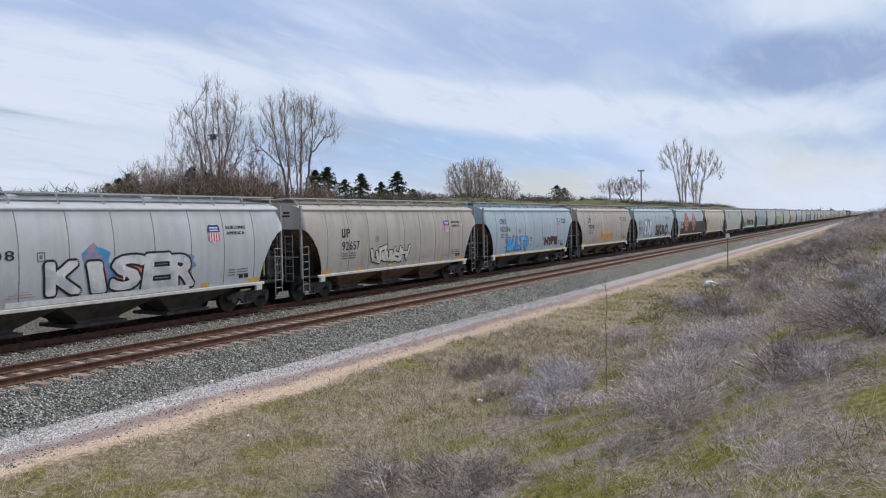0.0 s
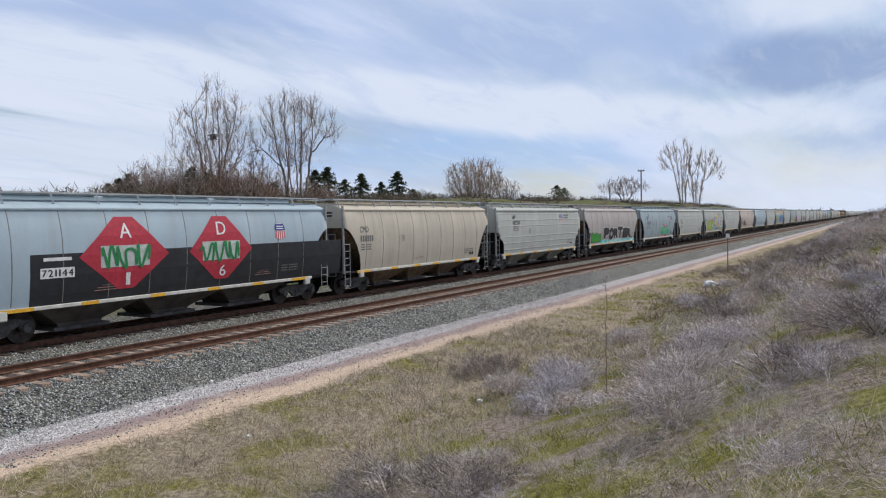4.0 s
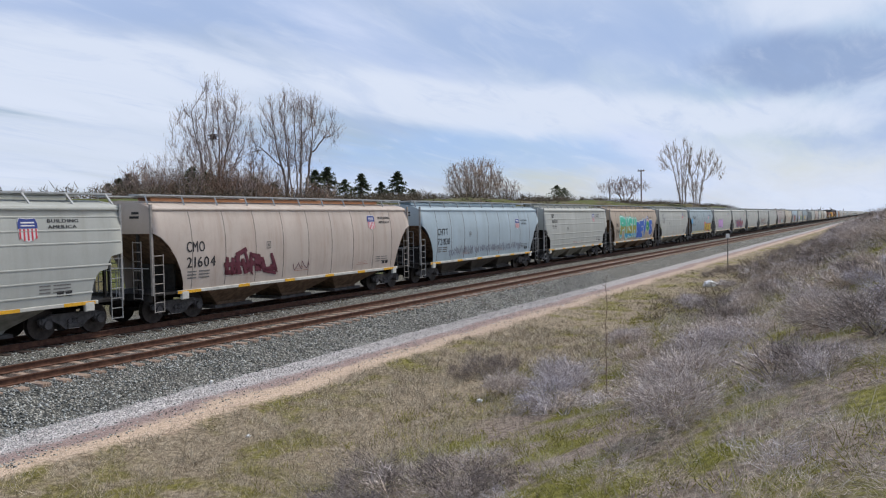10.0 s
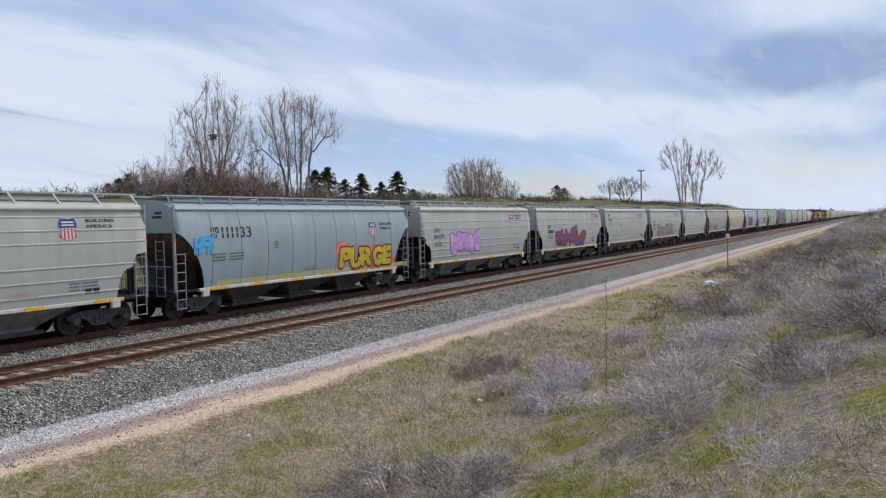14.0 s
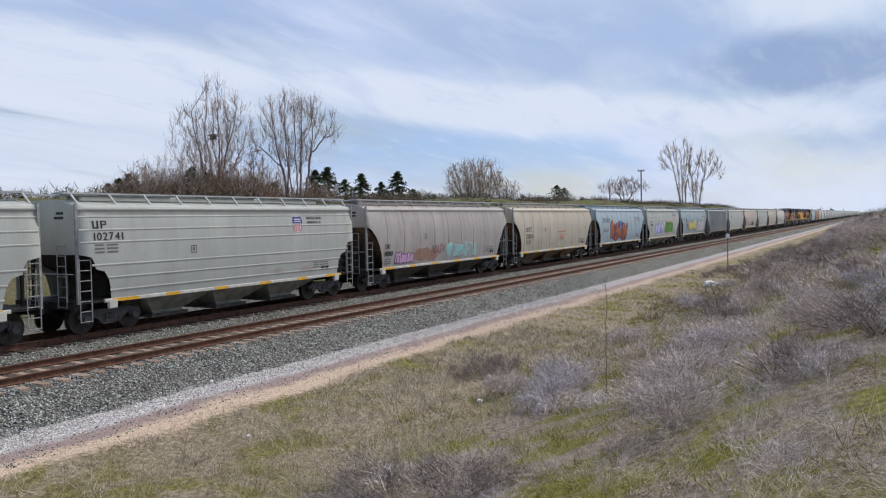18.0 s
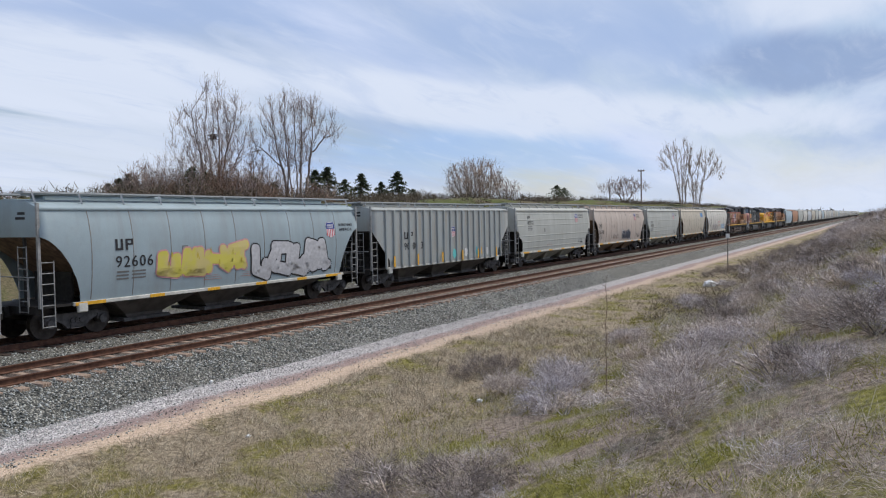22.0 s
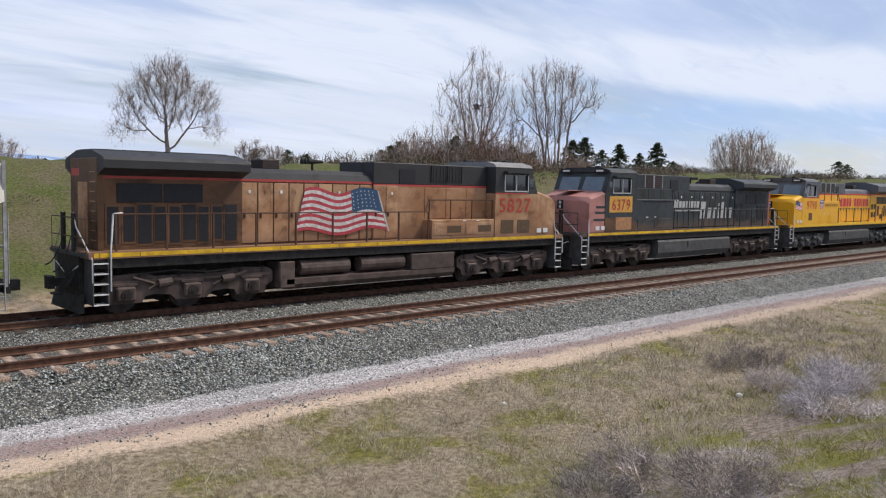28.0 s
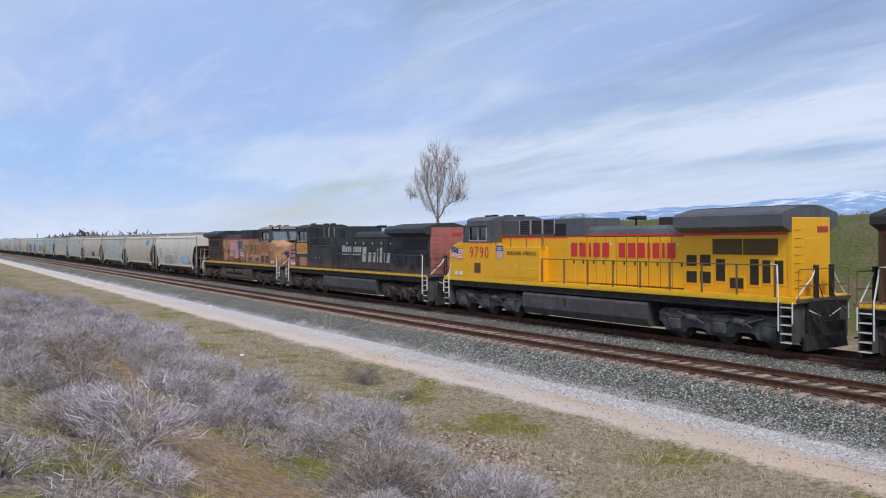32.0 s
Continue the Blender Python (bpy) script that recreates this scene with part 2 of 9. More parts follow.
def land(x, y):
    """Height of the ground; the rail heads are at 0."""
    # the verge beside the track, and the bank on which the camera stands
    far = math.hypot(x, y)
    bumps = 0.10 * noise.noise((x * 0.35, y * 0.35, 1.0)) + 0.05 * noise.noise((x * 0.9, y * 0.9, 4.0))
    if y < 16.0:
        crest = 2.05 + 1.35 * sstep(9, 46, x) - 0.25 * sstep(-4, -26, x) + 0.25 * noise.noise((x * 0.07, 3.0, 0))
        foot = 7.4 + 2.0 * sstep(26, 60, x) + 0.9 * noise.noise((x * 0.11, 0.0, 7.0)) + 1.0 * sstep(-8, -40, x)
        z = -0.66 + (crest + 0.66) * sstep(foot, -2.6, y) ** 1.05
        z -= 0.16 * sstep(13.2, 11.0, y) * sstep(6.5, 9.0, y)
        return z - 0.12 * sstep(12.0, 14.5, y) + bumps * sstep(13.6, 11.5, y)
    if y < 25.5:
        return -0.78
    # behind the train: a cut slope up to a rolling field
    top = 4.75 + 0.15 * sstep(14, 52, x) - 1.2 * sstep(-30, -120, x) + 0.45 * noise.noise((x * 0.035, y * 0.02, 2.0))
    top += 0.9 * sstep(62, 88, x) - 3.4 * sstep(205, 420, x)
    slope = sstep(26.5, 42.0 + 3.0 * noise.noise((x * 0.05, 9.0, 0)), y)
    z = -0.78 + (top + 0.78) * slope - 1.8 * sstep(75, 190, y)
    return z + (bumps * 2.0 + 0.18 * noise.noise((x * 0.12, y * 0.12, 6.0))) * sstep(26, 29, y)


def spaced(stops):
    out = []
    for a, b, d in stops:
        n = max(1, round((b - a) / d))
        out += [a + (b - a) * i / n for i in range(n)]
    return out + [stops[-1][1]]


GX = spaced([(-4500, -600, 650), (-600, -160, 40), (-160, -50, 6), (-50, -18, 1.2), (-18, 40, 0.6), (40, 90, 1.6), (90, 260, 7), (260, 700, 40), (700, 4500, 650)])
GY = spaced([(-4500, -300, 700), (-300, -40, 30), (-40, -10, 4), (-10, 13.8, 0.5), (13.8, 16.2, 0.4), (16.2, 25.6, 1.2), (25.6, 46, 1.1), (46, 90, 4), (90, 300, 20), (300, 900, 100), (900, 4500, 600)])

g = Nodes("steppe_ground")
gy, gx = g.axis(1), g.axis(0)
wob = g.math("ADD", g.math("MULTIPLY", g.noise(0.32, 4, 0.6), 1.1), g.math("MULTIPLY", g.noise(2.3, 4, 0.65), 0.55))
yy = g.math("ADD", gy, g.math("SUBTRACT", wob, 0.82))
tuft = g.noise(9.0, 6, 0.7)
blade = g.noise(38.0, 3, 0.7, g.coords(1, 0.55, 1))
patch = g.noise(0.42, 5, 0.62, warp=0.6)
patch2 = g.noise(1.6, 5, 0.65)
dry = g.mix(g.step(tuft, 0.32, 0.7), (0.155, 0.12, 0.08), (0.44, 0.365, 0.26))
green = g.mix(g.step(tuft, 0.3, 0.7), (0.085, 0.08, 0.016), (0.27, 0.24, 0.06))
soil = g.mix(g.step(tuft, 0.3, 0.7), (0.12, 0.088, 0.06), (0.27, 0.205, 0.14))
grass = g.mix(g.step(g.math("ADD", patch, g.math("MULTIPLY", patch2, 0.35)), 0.655, 0.82), dry, green)
grass = g.mix(g.step(g.math("ADD", patch2, g.math("MULTIPLY", tuft, 0.25)), 0.66, 0.86), grass, soil)
grass = g.mix(g.math("MULTIPLY", g.step(blade, 0.52, 0.78), 0.4), grass, (0.30, 0.26, 0.19))
sand = g.mix(g.step(g.noise(14, 5, 0.7), 0.3, 0.7), (0.50, 0.365, 0.255), (0.76, 0.60, 0.46))
sand = g.mix(g.math("MULTIPLY", g.step(g.noise(1.1, 4, 0.6, g.coords(0.25, 2.2, 1)), 0.5, 0.7), 0.55), sand, (0.40, 0.29, 0.24))
sand = g.mix(g.math("MULTIPLY", g.step(g.noise(2.6, 6, 0.7), 0.52, 0.68), 0.45), sand, (0.36, 0.28, 0.23))
sand = g.mix(g.step(g.noise(30, 2, 0.5), 0.66, 0.74), sand, (0.20, 0.16, 0.14))
pale = g.mix(g.step(g.cells(26), 0.2, 0.9), (0.36, 0.335, 0.325), (0.80, 0.76, 0.74))
pale = g.mix(g.math("MULTIPLY", g.step(g.noise(24, 3, 0.6), 0.6, 0.72), 0.7), pale, (0.16, 0.15, 0.145))
sand = g.mix(g.math("MULTIPLY", g.step(gx, -5.0, -20.0), g.step(g.noise(0.9, 5, 0.6, g.coords(0.35, 1.6, 1)), 0.30, 0.55)), sand, (0.62, 0.54, 0.49))
away = g.math("MULTIPLY", g.step(gx, 8.0, 34.0), 0.6)
sand = g.mix(away, sand, (0.40, 0.31, 0.25))
pale = g.mix(away, pale, (0.30, 0.28, 0.27))
clayx = g.math("MULTIPLY", g.math("MULTIPLY", g.step(gx, -3.0, -5.0), g.step(gy, 6.0, 4.6)), g.step(patch2, 0.40, 0.52))
litter = g.mix(g.step(tuft, 0.35, 0.7), (0.12, 0.092, 0.078), (0.42, 0.34, 0.30))
grass = g.mix(g.math("MULTIPLY", g.step(gy, 7.6, 6.2), 0.75), grass, litter)
moss = g.math("MULTIPLY", g.step(gy, 8.2, 6.6), g.step(g.noise(0.8, 4, 0.6), 0.46, 0.60))
grass = g.mix(moss, grass, g.mix(g.step(tuft, 0.3, 0.7), (0.10, 0.098, 0.02), (0.27, 0.25, 0.06)))
wander = g.math("ADD", gy, g.math("MULTIPLY", g.math("SUBTRACT", patch2, 0.5), 2.4))
clay = g.math("MULTIPLY", g.math("MULTIPLY", g.step(gx, -5.0, -7.5), g.step(wander, 1.2, 1.9)), g.math("MULTIPLY", g.step(wander, 3.9, 3.2), g.math("ADD", g.math("MULTIPLY", clayx, 0.5), 0.4)))
grass = g.mix(clay, grass, g.mix(g.step(tuft, 0.3, 0.7), (0.20, 0.12, 0.06), (0.45, 0.30, 0.165)))
col = g.mix(g.step(g.math("ADD", yy, g.math("MULTIPLY", g.math("SUBTRACT", tuft, 0.5), 1.1)), 12.1, 12.6), grass, sand)
col = g.mix(g.step(g.math("ADD", yy, g.math("MULTIPLY", g.math("SUBTRACT", tuft, 0.5), 0.8)), 13.6, 14.1), col, pale)
rut = g.math("MULTIPLY", g.math("MULTIPLY", g.step(yy, 13.0, 13.4), g.step(yy, 14.3, 13.85)), g.math("ADD", 0.12, g.math("MULTIPLY", g.step(gx, -7.0, 1.5), 0.75)))
col = g.mix(g.math("MULTIPLY", rut, g.step(g.noise(0.55, 4, 0.6, g.coords(0.5, 1.4, 1)), 0.26, 0.44)), col, g.mix(g.step(g.noise(17, 4, 0.7), 0.35, 0.65), (0.20, 0.14, 0.135), (0.42, 0.32, 0.30)))
back = g.mix(g.step(g.math("ADD", patch, g.math("MULTIPLY", g.noise(0.11, 3, 0.6), 0.8)), 0.70, 1.0), g.mix(g.step(tuft, 0.3, 0.7), (0.085, 0.072, 0.04), (0.19, 0.16, 0.095)), g.mix(g.step(tuft, 0.3, 0.7), (0.052, 0.066, 0.018), (0.135, 0.15, 0.046)))
hay = g.mix(g.step(tuft, 0.3, 0.7), (0.14, 0.125, 0.07), (0.33, 0.29, 0.18))
back = g.mix(g.math("MULTIPLY", g.step(gy, 44.0, 62.0), g.step(g.noise(0.045, 4, 0.6), 0.40, 0.58)), back, hay)
strip = g.mix(g.step(g.cells(16), 0.2, 0.9), (0.06, 0.058, 0.055), (0.20, 0.195, 0.185))
cutting = g.mix(g.step(g.noise(2.4, 6, 0.7), 0.35, 0.65), (0.20, 0.145, 0.095), (0.46, 0.355, 0.25))
col = g.mix(g.step(gy, 24.2, 24.9), col, strip)
col = g.mix(g.math("MULTIPLY", g.step(g.math("ADD", gy, g.math("MULTIPLY", wob, 0.8)), 27.2, 28.0), g.math("MULTIPLY", g.step(gx, 20.0, 12.0), g.step(g.noise(0.16, 4, 0.6), 0.36, 0.52))), col, cutting)
col = g.mix(g.step(g.math("ADD", gy, g.math("MULTIPLY", g.noise(0.25, 4, 0.6), 4.0)), 29.5, 32.5), col, back)
g.bump(g.math("ADD", g.math("MULTIPLY", blade, 0.5), tuft), 0.9, 0.06)
GROUND = g.done(col, 0.95, 0.0, 0.15)

verts = [(x, y, land(x, y)) for y in GY for x in GX]
nx = len(GX)
faces = [(j * nx + i, j * nx + i + 1, (j + 1) * nx + i + 1, (j + 1) * nx + i) for j in range(len(GY) - 1) for i in range(nx - 1)]
me = bpy.data.meshes.new("ground")
me.from_pydata(verts, [], faces)
me.materials.append(GROUND)
me.shade_smooth()
tagged(new("ground", me), "dry grass verge, sandy service road and green field", "ground", kind="structure")

# ---------------------------------------------------------------- ballast, ties and rails
b = Nodes("ballast_stone")
cell = b.cells(23)
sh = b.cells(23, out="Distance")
lum = b.n.new("ShaderNodeRGBToBW")
b.l.new(cell, lum.inputs[0])
lumc = b.math("POWER", lum.outputs[0], 2.1)
stone = b.mix(lumc, (0.040, 0.042, 0.036), (0.78, 0.755, 0.66))
stone = b.mix(b.step(b.noise(0.5, 4, 0.6), 0.45, 0.75), stone, b.mix(lumc, (0.055, 0.048, 0.040), (0.46, 0.42, 0.36)))
# colour darkens towards each cell's edge, standing in for shade between stones
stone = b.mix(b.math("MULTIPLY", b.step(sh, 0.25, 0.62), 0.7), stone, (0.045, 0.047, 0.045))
edge = b.math("ADD", b.axis(1), b.math("MULTIPLY", b.noise(0.7, 5, 0.65), 1.5))
stone = b.mix(b.math("MULTIPLY", b.step(b.math("ADD", edge, b.math("MULTIPLY", b.step(b.axis(0), -6.0, 8.0), 0.35)), 16.35, 15.8), 0.85), stone, b.mix(lum.outputs[0], (0.20, 0.19, 0.185), (0.60, 0.58, 0.565)))
by = b.axis(1)
oily = b.math("MULTIPLY", b.math("MULTIPLY", b.step(by, 21.0, 21.7), b.step(by, 24.1, 23.4)), b.step(b.noise(1.3, 4, 0.6), 0.25, 0.6))
stone = b.mix(b.math("MULTIPLY", oily, 0.7), stone, (0.050, 0.036, 0.030))
rusty = b.math("MULTIPLY", b.math("MULTIPLY", b.step(by, 16.7, 17.1), b.step(by, 18.9, 18.5)), b.step(b.noise(1.9, 4, 0.6), 0.3, 0.65))
stone = b.mix(b.math("MULTIPLY", rusty, 0.7), stone, (0.085, 0.052, 0.040))
b.bump(b.math("SUBTRACT", 1.0, sh), 1.0, 0.04)
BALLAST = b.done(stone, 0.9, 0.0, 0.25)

bal_y = [(14.7, -0.84), (15.15, -0.78), (15.9, -0.46), (16.35, -0.28), (16.7, -0.20), (Y1 - 1.0, -0.192), (Y1 + 1.0, -0.192), (19.3, -0.25), (20.15, -0.31), (20.9, -0.25), (Y2 - 1.0, -0.20), (Y2 + 1.0, -0.20), (23.9, -0.24), (24.6, -0.40), (26.2, -0.62), (27.4, -0.90)]
bal_x = spaced([(-4500, -700, 600), (-700, -100, 40), (-100, -24, 2), (-24, 40, 0.45), (40, 110, 2), (110, 700, 40), (700, 4500, 600)])
fine_y = []
for (a, za), (c, zc) in zip(bal_y, bal_y[1:]):
    n = max(1, round((c - a) / 0.2))
    fine_y += [(a + (c - a) * i / n, za + (zc - za) * i / n) for i in range(n)]
fine_y.append(bal_y[-1])
verts, faces = [], []
for y, z in fine_y:
    for x in bal_x:
        w = 0.13 * noise.noise((x * 0.5, y * 0.5, 3)) if y < 15.2 else 0.0
        verts.append((x, y + w, z + (0.035 * noise.noise((x * 1.7, y * 1.7, 0)) + 0.03 * noise.noise((x * 5, y * 5, 5)))))
nx = len(bal_x)
faces = [(j * nx + i, j * nx + i + 1, (j + 1) * nx + i + 1, (j + 1) * nx + i) for j in range(len(fine_y) - 1) for i in range(nx - 1)]
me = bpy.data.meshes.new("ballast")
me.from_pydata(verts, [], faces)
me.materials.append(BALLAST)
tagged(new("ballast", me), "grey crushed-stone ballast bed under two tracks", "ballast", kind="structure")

k = Nodes("rusty_rail")
RAIL = k.done(k.mix(k.step(k.noise(6, 5, 0.6), 0.35, 0.65), (0.075, 0.036, 0.024), (0.15, 0.075, 0.048)), 0.75, 0.2, 0.3)
RAIL_TOP = plain("worn_rail_head", (0.16, 0.105, 0.082), 0.5, 0.35, 0.25, 3)
k = Nodes("weathered_tie")
grain = k.noise(3.0, 5, 0.65, k.coords(9, 0.8, 4))
tone = k.mix(k.rand(), (0.14, 0.082, 0.055), (0.26, 0.185, 0.135))
TIE = k.done(k.mix(k.step(grain, 0.36, 0.72), tone, (0.50, 0.40, 0.32)), 0.95, 0.0, 0.2)
k = Nodes("dark_tie")
TIE_DARK = k.done(k.mix(k.step(k.noise(3.0, 5, 0.65, k.coords(9, 0.8, 4)), 0.35, 0.7), k.mix(k.rand(), (0.035, 0.025, 0.02), (0.07, 0.05, 0.04)), (0.10, 0.075, 0.06)), 0.95, 0.0, 0.2)

RAIL_SHAPE = [(-0.07, -0.175), (0.07, -0.175), (0.07, -0.16), (0.012, -0.14), (0.012, -0.045), (0.036, -0.035), (0.036, -0.004), (0.026, 0.0), (-0.026, 0.0), (-0.036, -0.004), (-0.036, -0.035), (-0.012, -0.045), (-0.012, -0.14), (-0.07, -0.16)]


def rail_mesh(name, top):
    bm = bmesh.new()
    ends = []
    for x in (-2500.0, 2500.0):
        ends.append([bm.verts.new((x, y, z)) for y, z in RAIL_SHAPE])
    n = len(RAIL_SHAPE)
    for i in range(n):
        f = bm.faces.new((ends[0][i], ends[0][(i + 1) % n], ends[1][(i + 1) % n], ends[1][i]))
        f.material_index = 1 if i == 7 else 0
    bm.faces.new(ends[0][::-1])
    bm.faces.new(ends[1])
    return mesh_of(name, fix(bm), [RAIL, top])


RAIL_ME = rail_mesh("rail", RAIL_TOP)
TIE_ME = [mesh_of("tie", fix(box(bmesh.new(), -0.115, 0.115, -1.3, 1.3, -0.34, -0.178, 0.012)), TIE) for _ in range(1)]
TIE_ME2 = mesh_of("tie", fix(box(bmesh.new(), -0.115, 0.115, -1.3, 1.3, -0.34, -0.178, 0.012)), TIE_DARK)


def track(label, y, tie_me, tie_mat, x0, x1):
    t = tagged(empty("railway_track"), label, "railway track", "railway tracks", kind="structure")
    t.location = (0, y, 0)
    for s in (-0.7525, 0.7525):
        part("rail", RAIL_ME, None, t, at=pose(0, s, 0))
    rng = random.Random(round(y * 10))
    near, rest = [], []
    i = -900
    while i < 1200:
        x = i * 0.53
        (near if x0 < x < x1 else rest).append(x)
        i += 1
    for x in near:
        part("tie", tie_me, None, t, at=pose(x + rng.uniform(-0.03, 0.03), rng.uniform(-0.05, 0.05), rng.uniform(-0.012, 0.004), 0, 0, rng.uniform(-1.5, 1.5)))
    v, f = [], []
    for x in rest:
        n = len(v)
        v += [(x + sx, sy, z) for sx in (-0.115, 0.115) for sy in (-1.3, 1.3) for z in (-0.3, -0.18)]
        f += [tuple(n + q for q in r) for r in ((0, 1, 3, 2), (4, 6, 7, 5), (0, 4, 5, 1), (2, 3, 7, 6), (1, 5, 7, 3))]
    me = bpy.data.meshes.new("distant_ties")
    me.from_pydata(v, [], f)
    me.materials.append(tie_mat)
    tagged(part("distant_ties", me, None, t), kind="stuff")
    return t

# ---------------------------------------------------------------- covered hopper cars
# half widths of the side sheets by height
CURVED = [(0.95, 1.43), (1.3, 1.50), (1.9, 1.575), (2.5, 1.60), (3.0, 1.575), (3.5, 1.49), (3.84, 1.38)]
FLAT = [(0.95, 1.50), (1.1, 1.52), (3.6, 1.52), (3.84, 1.50)]
RIBBED = [(0.95, 1.47), (1.3, 1.52), (2.0, 1.57), (2.7, 1.57), (3.3, 1.53), (3.84, 1.44)]
STYLES = {
    "smooth": dict(side=CURVED, notch=[(0, 3.05), (0.30, 2.92), (0.62, 2.62), (0.92, 2.20), (1.14, 1.75), (1.26, 1.35), (1.30, 1.06)]),
    "ribbed": dict(side=RIBBED, notch=[(0, 2.48), (0.40, 2.40), (0.52, 2.22), (0.56, 2.02), (0.86, 1.94), (1.02, 1.72), (1.10, 1.40), (1.14, 1.06)]),
    "posted": dict(side=FLAT, notch=[(0, 2.86), (0.5, 2.38), (1.0, 1.90), (1.5, 1.42), (1.56, 1.06)]),
}
SILL_Z = 1.06
MESHES = {}


def cached(key, make):
    if key not in MESHES:
        MESHES[key] = make()
    return MESHES[key]


def body_mesh(style, length, paint):
    """Side sheets, roof slopes and ends of the container, open below."""
    st = STYLES[style]
    xe = length / 2 - 0.62
    xs = [(-xe + d, z) for d, z in st["notch"]]
    n_mid = 10
    x_in = xe - st["notch"][-1][0]
    xs += [(-x_in + 2 * x_in * i / n_mid, SILL_Z) for i in range(1, n_mid)]
    xs += [(xe - d, z) for d, z in reversed(st["notch"])]
    roof = [(1.40, 3.90), (1.30, 3.95), (1.02, 4.06), (0.55, 4.15), (0.0, 4.18)] if style != "posted" else [(1.50, 3.88), (1.42, 3.92), (1.0, 4.0), (0.5, 4.05), (0.0, 4.07)]
    if style == "ribbed":
        roof = [(1.47, 3.86), (1.47, 3.93), (1.36, 3.97), (1.0, 4.07), (0.5, 4.15), (0.0, 4.17)]
    bm = bmesh.new()
    rows = []
    for x, zb in xs:
        prof = []
        for i in range(11):
            z = zb + (3.84 - zb) * i / 10
            prof.append((lerp_table(z, st["side"]), z))
        prof += roof
        ring = [bm.verts.new((x, -w, z)) for w, z in prof] + [bm.verts.new((x, w, z)) for w, z in reversed(prof[:-1])]
        rows.append(ring)
    for a, c in zip(rows, rows[1:]):
        for i in range(len(a) - 1):
            bm.faces.new((a[i], a[i + 1], c[i + 1], c[i]))
    bm.faces.new(rows[0])
    bm.faces.new(rows[-1][::-1])
    me = mesh_of("body", fix(bm), paint)
    for p in me.polygons:
        p.use_smooth = abs(p.normal.x) < 0.5
    return me


def slope_mesh(style):
    """The slope sheet under one end; the end wall is at x = 0, the car lies towards -x."""
    z0 = STYLES[style]["notch"][0][1]
    bm = slab(bmesh.new(), [(0.0, z0 + 0.02), (-2.9, 1.05), (-2.9, 1.15), (-0.05, z0 + 0.12)], -1.36, 1.36)
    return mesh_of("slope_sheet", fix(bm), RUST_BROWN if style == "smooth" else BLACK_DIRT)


def bay_mesh(width, mat):
    bm = bmesh.new()
    top, bot = width / 2, width * 0.20
    v = []
    for hx, hy, z in ((top, 1.36, 1.05), (top * 0.98, 1.34, 0.92), (bot + 0.1, 0.72, 0.42), (bot, 0.7, 0.30)):
        v.append([bm.verts.new((sx * hx, sy * hy, z)) for sx, sy in ((-1, -1), (1, -1), (1, 1), (-1, 1))])
    for a, c in zip(v, v[1:]):
        for i in range(4):
            bm.faces.new((a[i], a[(i + 1) % 4], c[(i + 1) % 4], c[i]))
    bm.faces.new(v[0])
    bm.faces.new(v[-1][::-1])
    return mesh_of("discharge_bay", fix(bm), mat)


def side_frame_mesh():
    bm = bmesh.new()
    up = [(-1.12, 0.62), (-1.12, 0.50), (-0.86, 0.48), (-0.72, 0.56), (-0.44, 0.42), (-0.30, 0.27), (0.30, 0.27), (0.44, 0.42), (0.72, 0.56), (0.86, 0.48), (1.12, 0.50), (1.12, 0.62), (0.72, 0.74), (-0.72, 0.74)]
    slab(bm, up, -0.06, 0.06)
    box(bm, -0.22, 0.22, -0.10, 0.10, 0.28, 0.40, 0.01)
    for i in (-1, 0, 1):
        disc(bm, i * 0.15, -0.11, 0.09, 0.50, 0.075, 8)
    for s in (-1, 1):
        disc(bm, s * 0.89, -0.16, 0.05, 0.46, 0.13, 12)
        box(bm, s * 0.89 - 0.17, s * 0.89 + 0.17, -0.09, 0.08, 0.45, 0.66, 0.02)
    return mesh_of("side_frame", fix(bm), TRUCK_GREY)


def wheel_mesh():
    bm = bmesh.new()
    disc(bm, 0, -0.07, 0.06, 0.46, 0.46, 26)
    disc(bm, 0, 0.06, 0.09, 0.46, 0.49, 26, 0.48)
    disc(bm, 0, -0.12, -0.06, 0.46, 0.14, 12)
    return mesh_of("wheel", fix(bm), WHEEL)


def truck(parent, x):
    """Bolster with two side frames and two wheel sets."""
    bol = part("truck", cached("bolster", lambda: mesh_of("truck", boxes((-0.18, 0.18, -1.0, 1.0, 0.42, 0.70), (-0.94, -0.84, -0.95, 0.95, 0.42, 0.52), (0.84, 0.94, -0.95, 0.95, 0.42, 0.52)), BLACK_DIRT)), None, parent, "two-axle truck in dusty grey steel", pose(x, 0, 0))
    for s in (-1, 1):
        part("side_frame", cached("side_frame", side_frame_mesh), None, bol, at=pose(0, s * 1.0, 0, 0, 0, 0 if s < 0 else 180))
        for w in (-0.89, 0.89):
            part("wheel", cached("wheel", wheel_mesh), None, bol, at=pose(w, s * 0.76, 0, 0, 0, 0 if s < 0 else 180))
    return bol


def ladder_mesh(mat):
    bm = bars(0.018, [(-0.2, 0, 0.42), (-0.2, 0, 2.35)], [(0.2, 0, 0.42), (0.2, 0, 2.35)], n=5)
    for i in range(7):
        tube(bm, (-0.2, 0, 0.45 + i * 0.31), (0.2, 0, 0.45 + i * 0.31), 0.016, 5)
    return mesh_of("ladder", bm, mat)


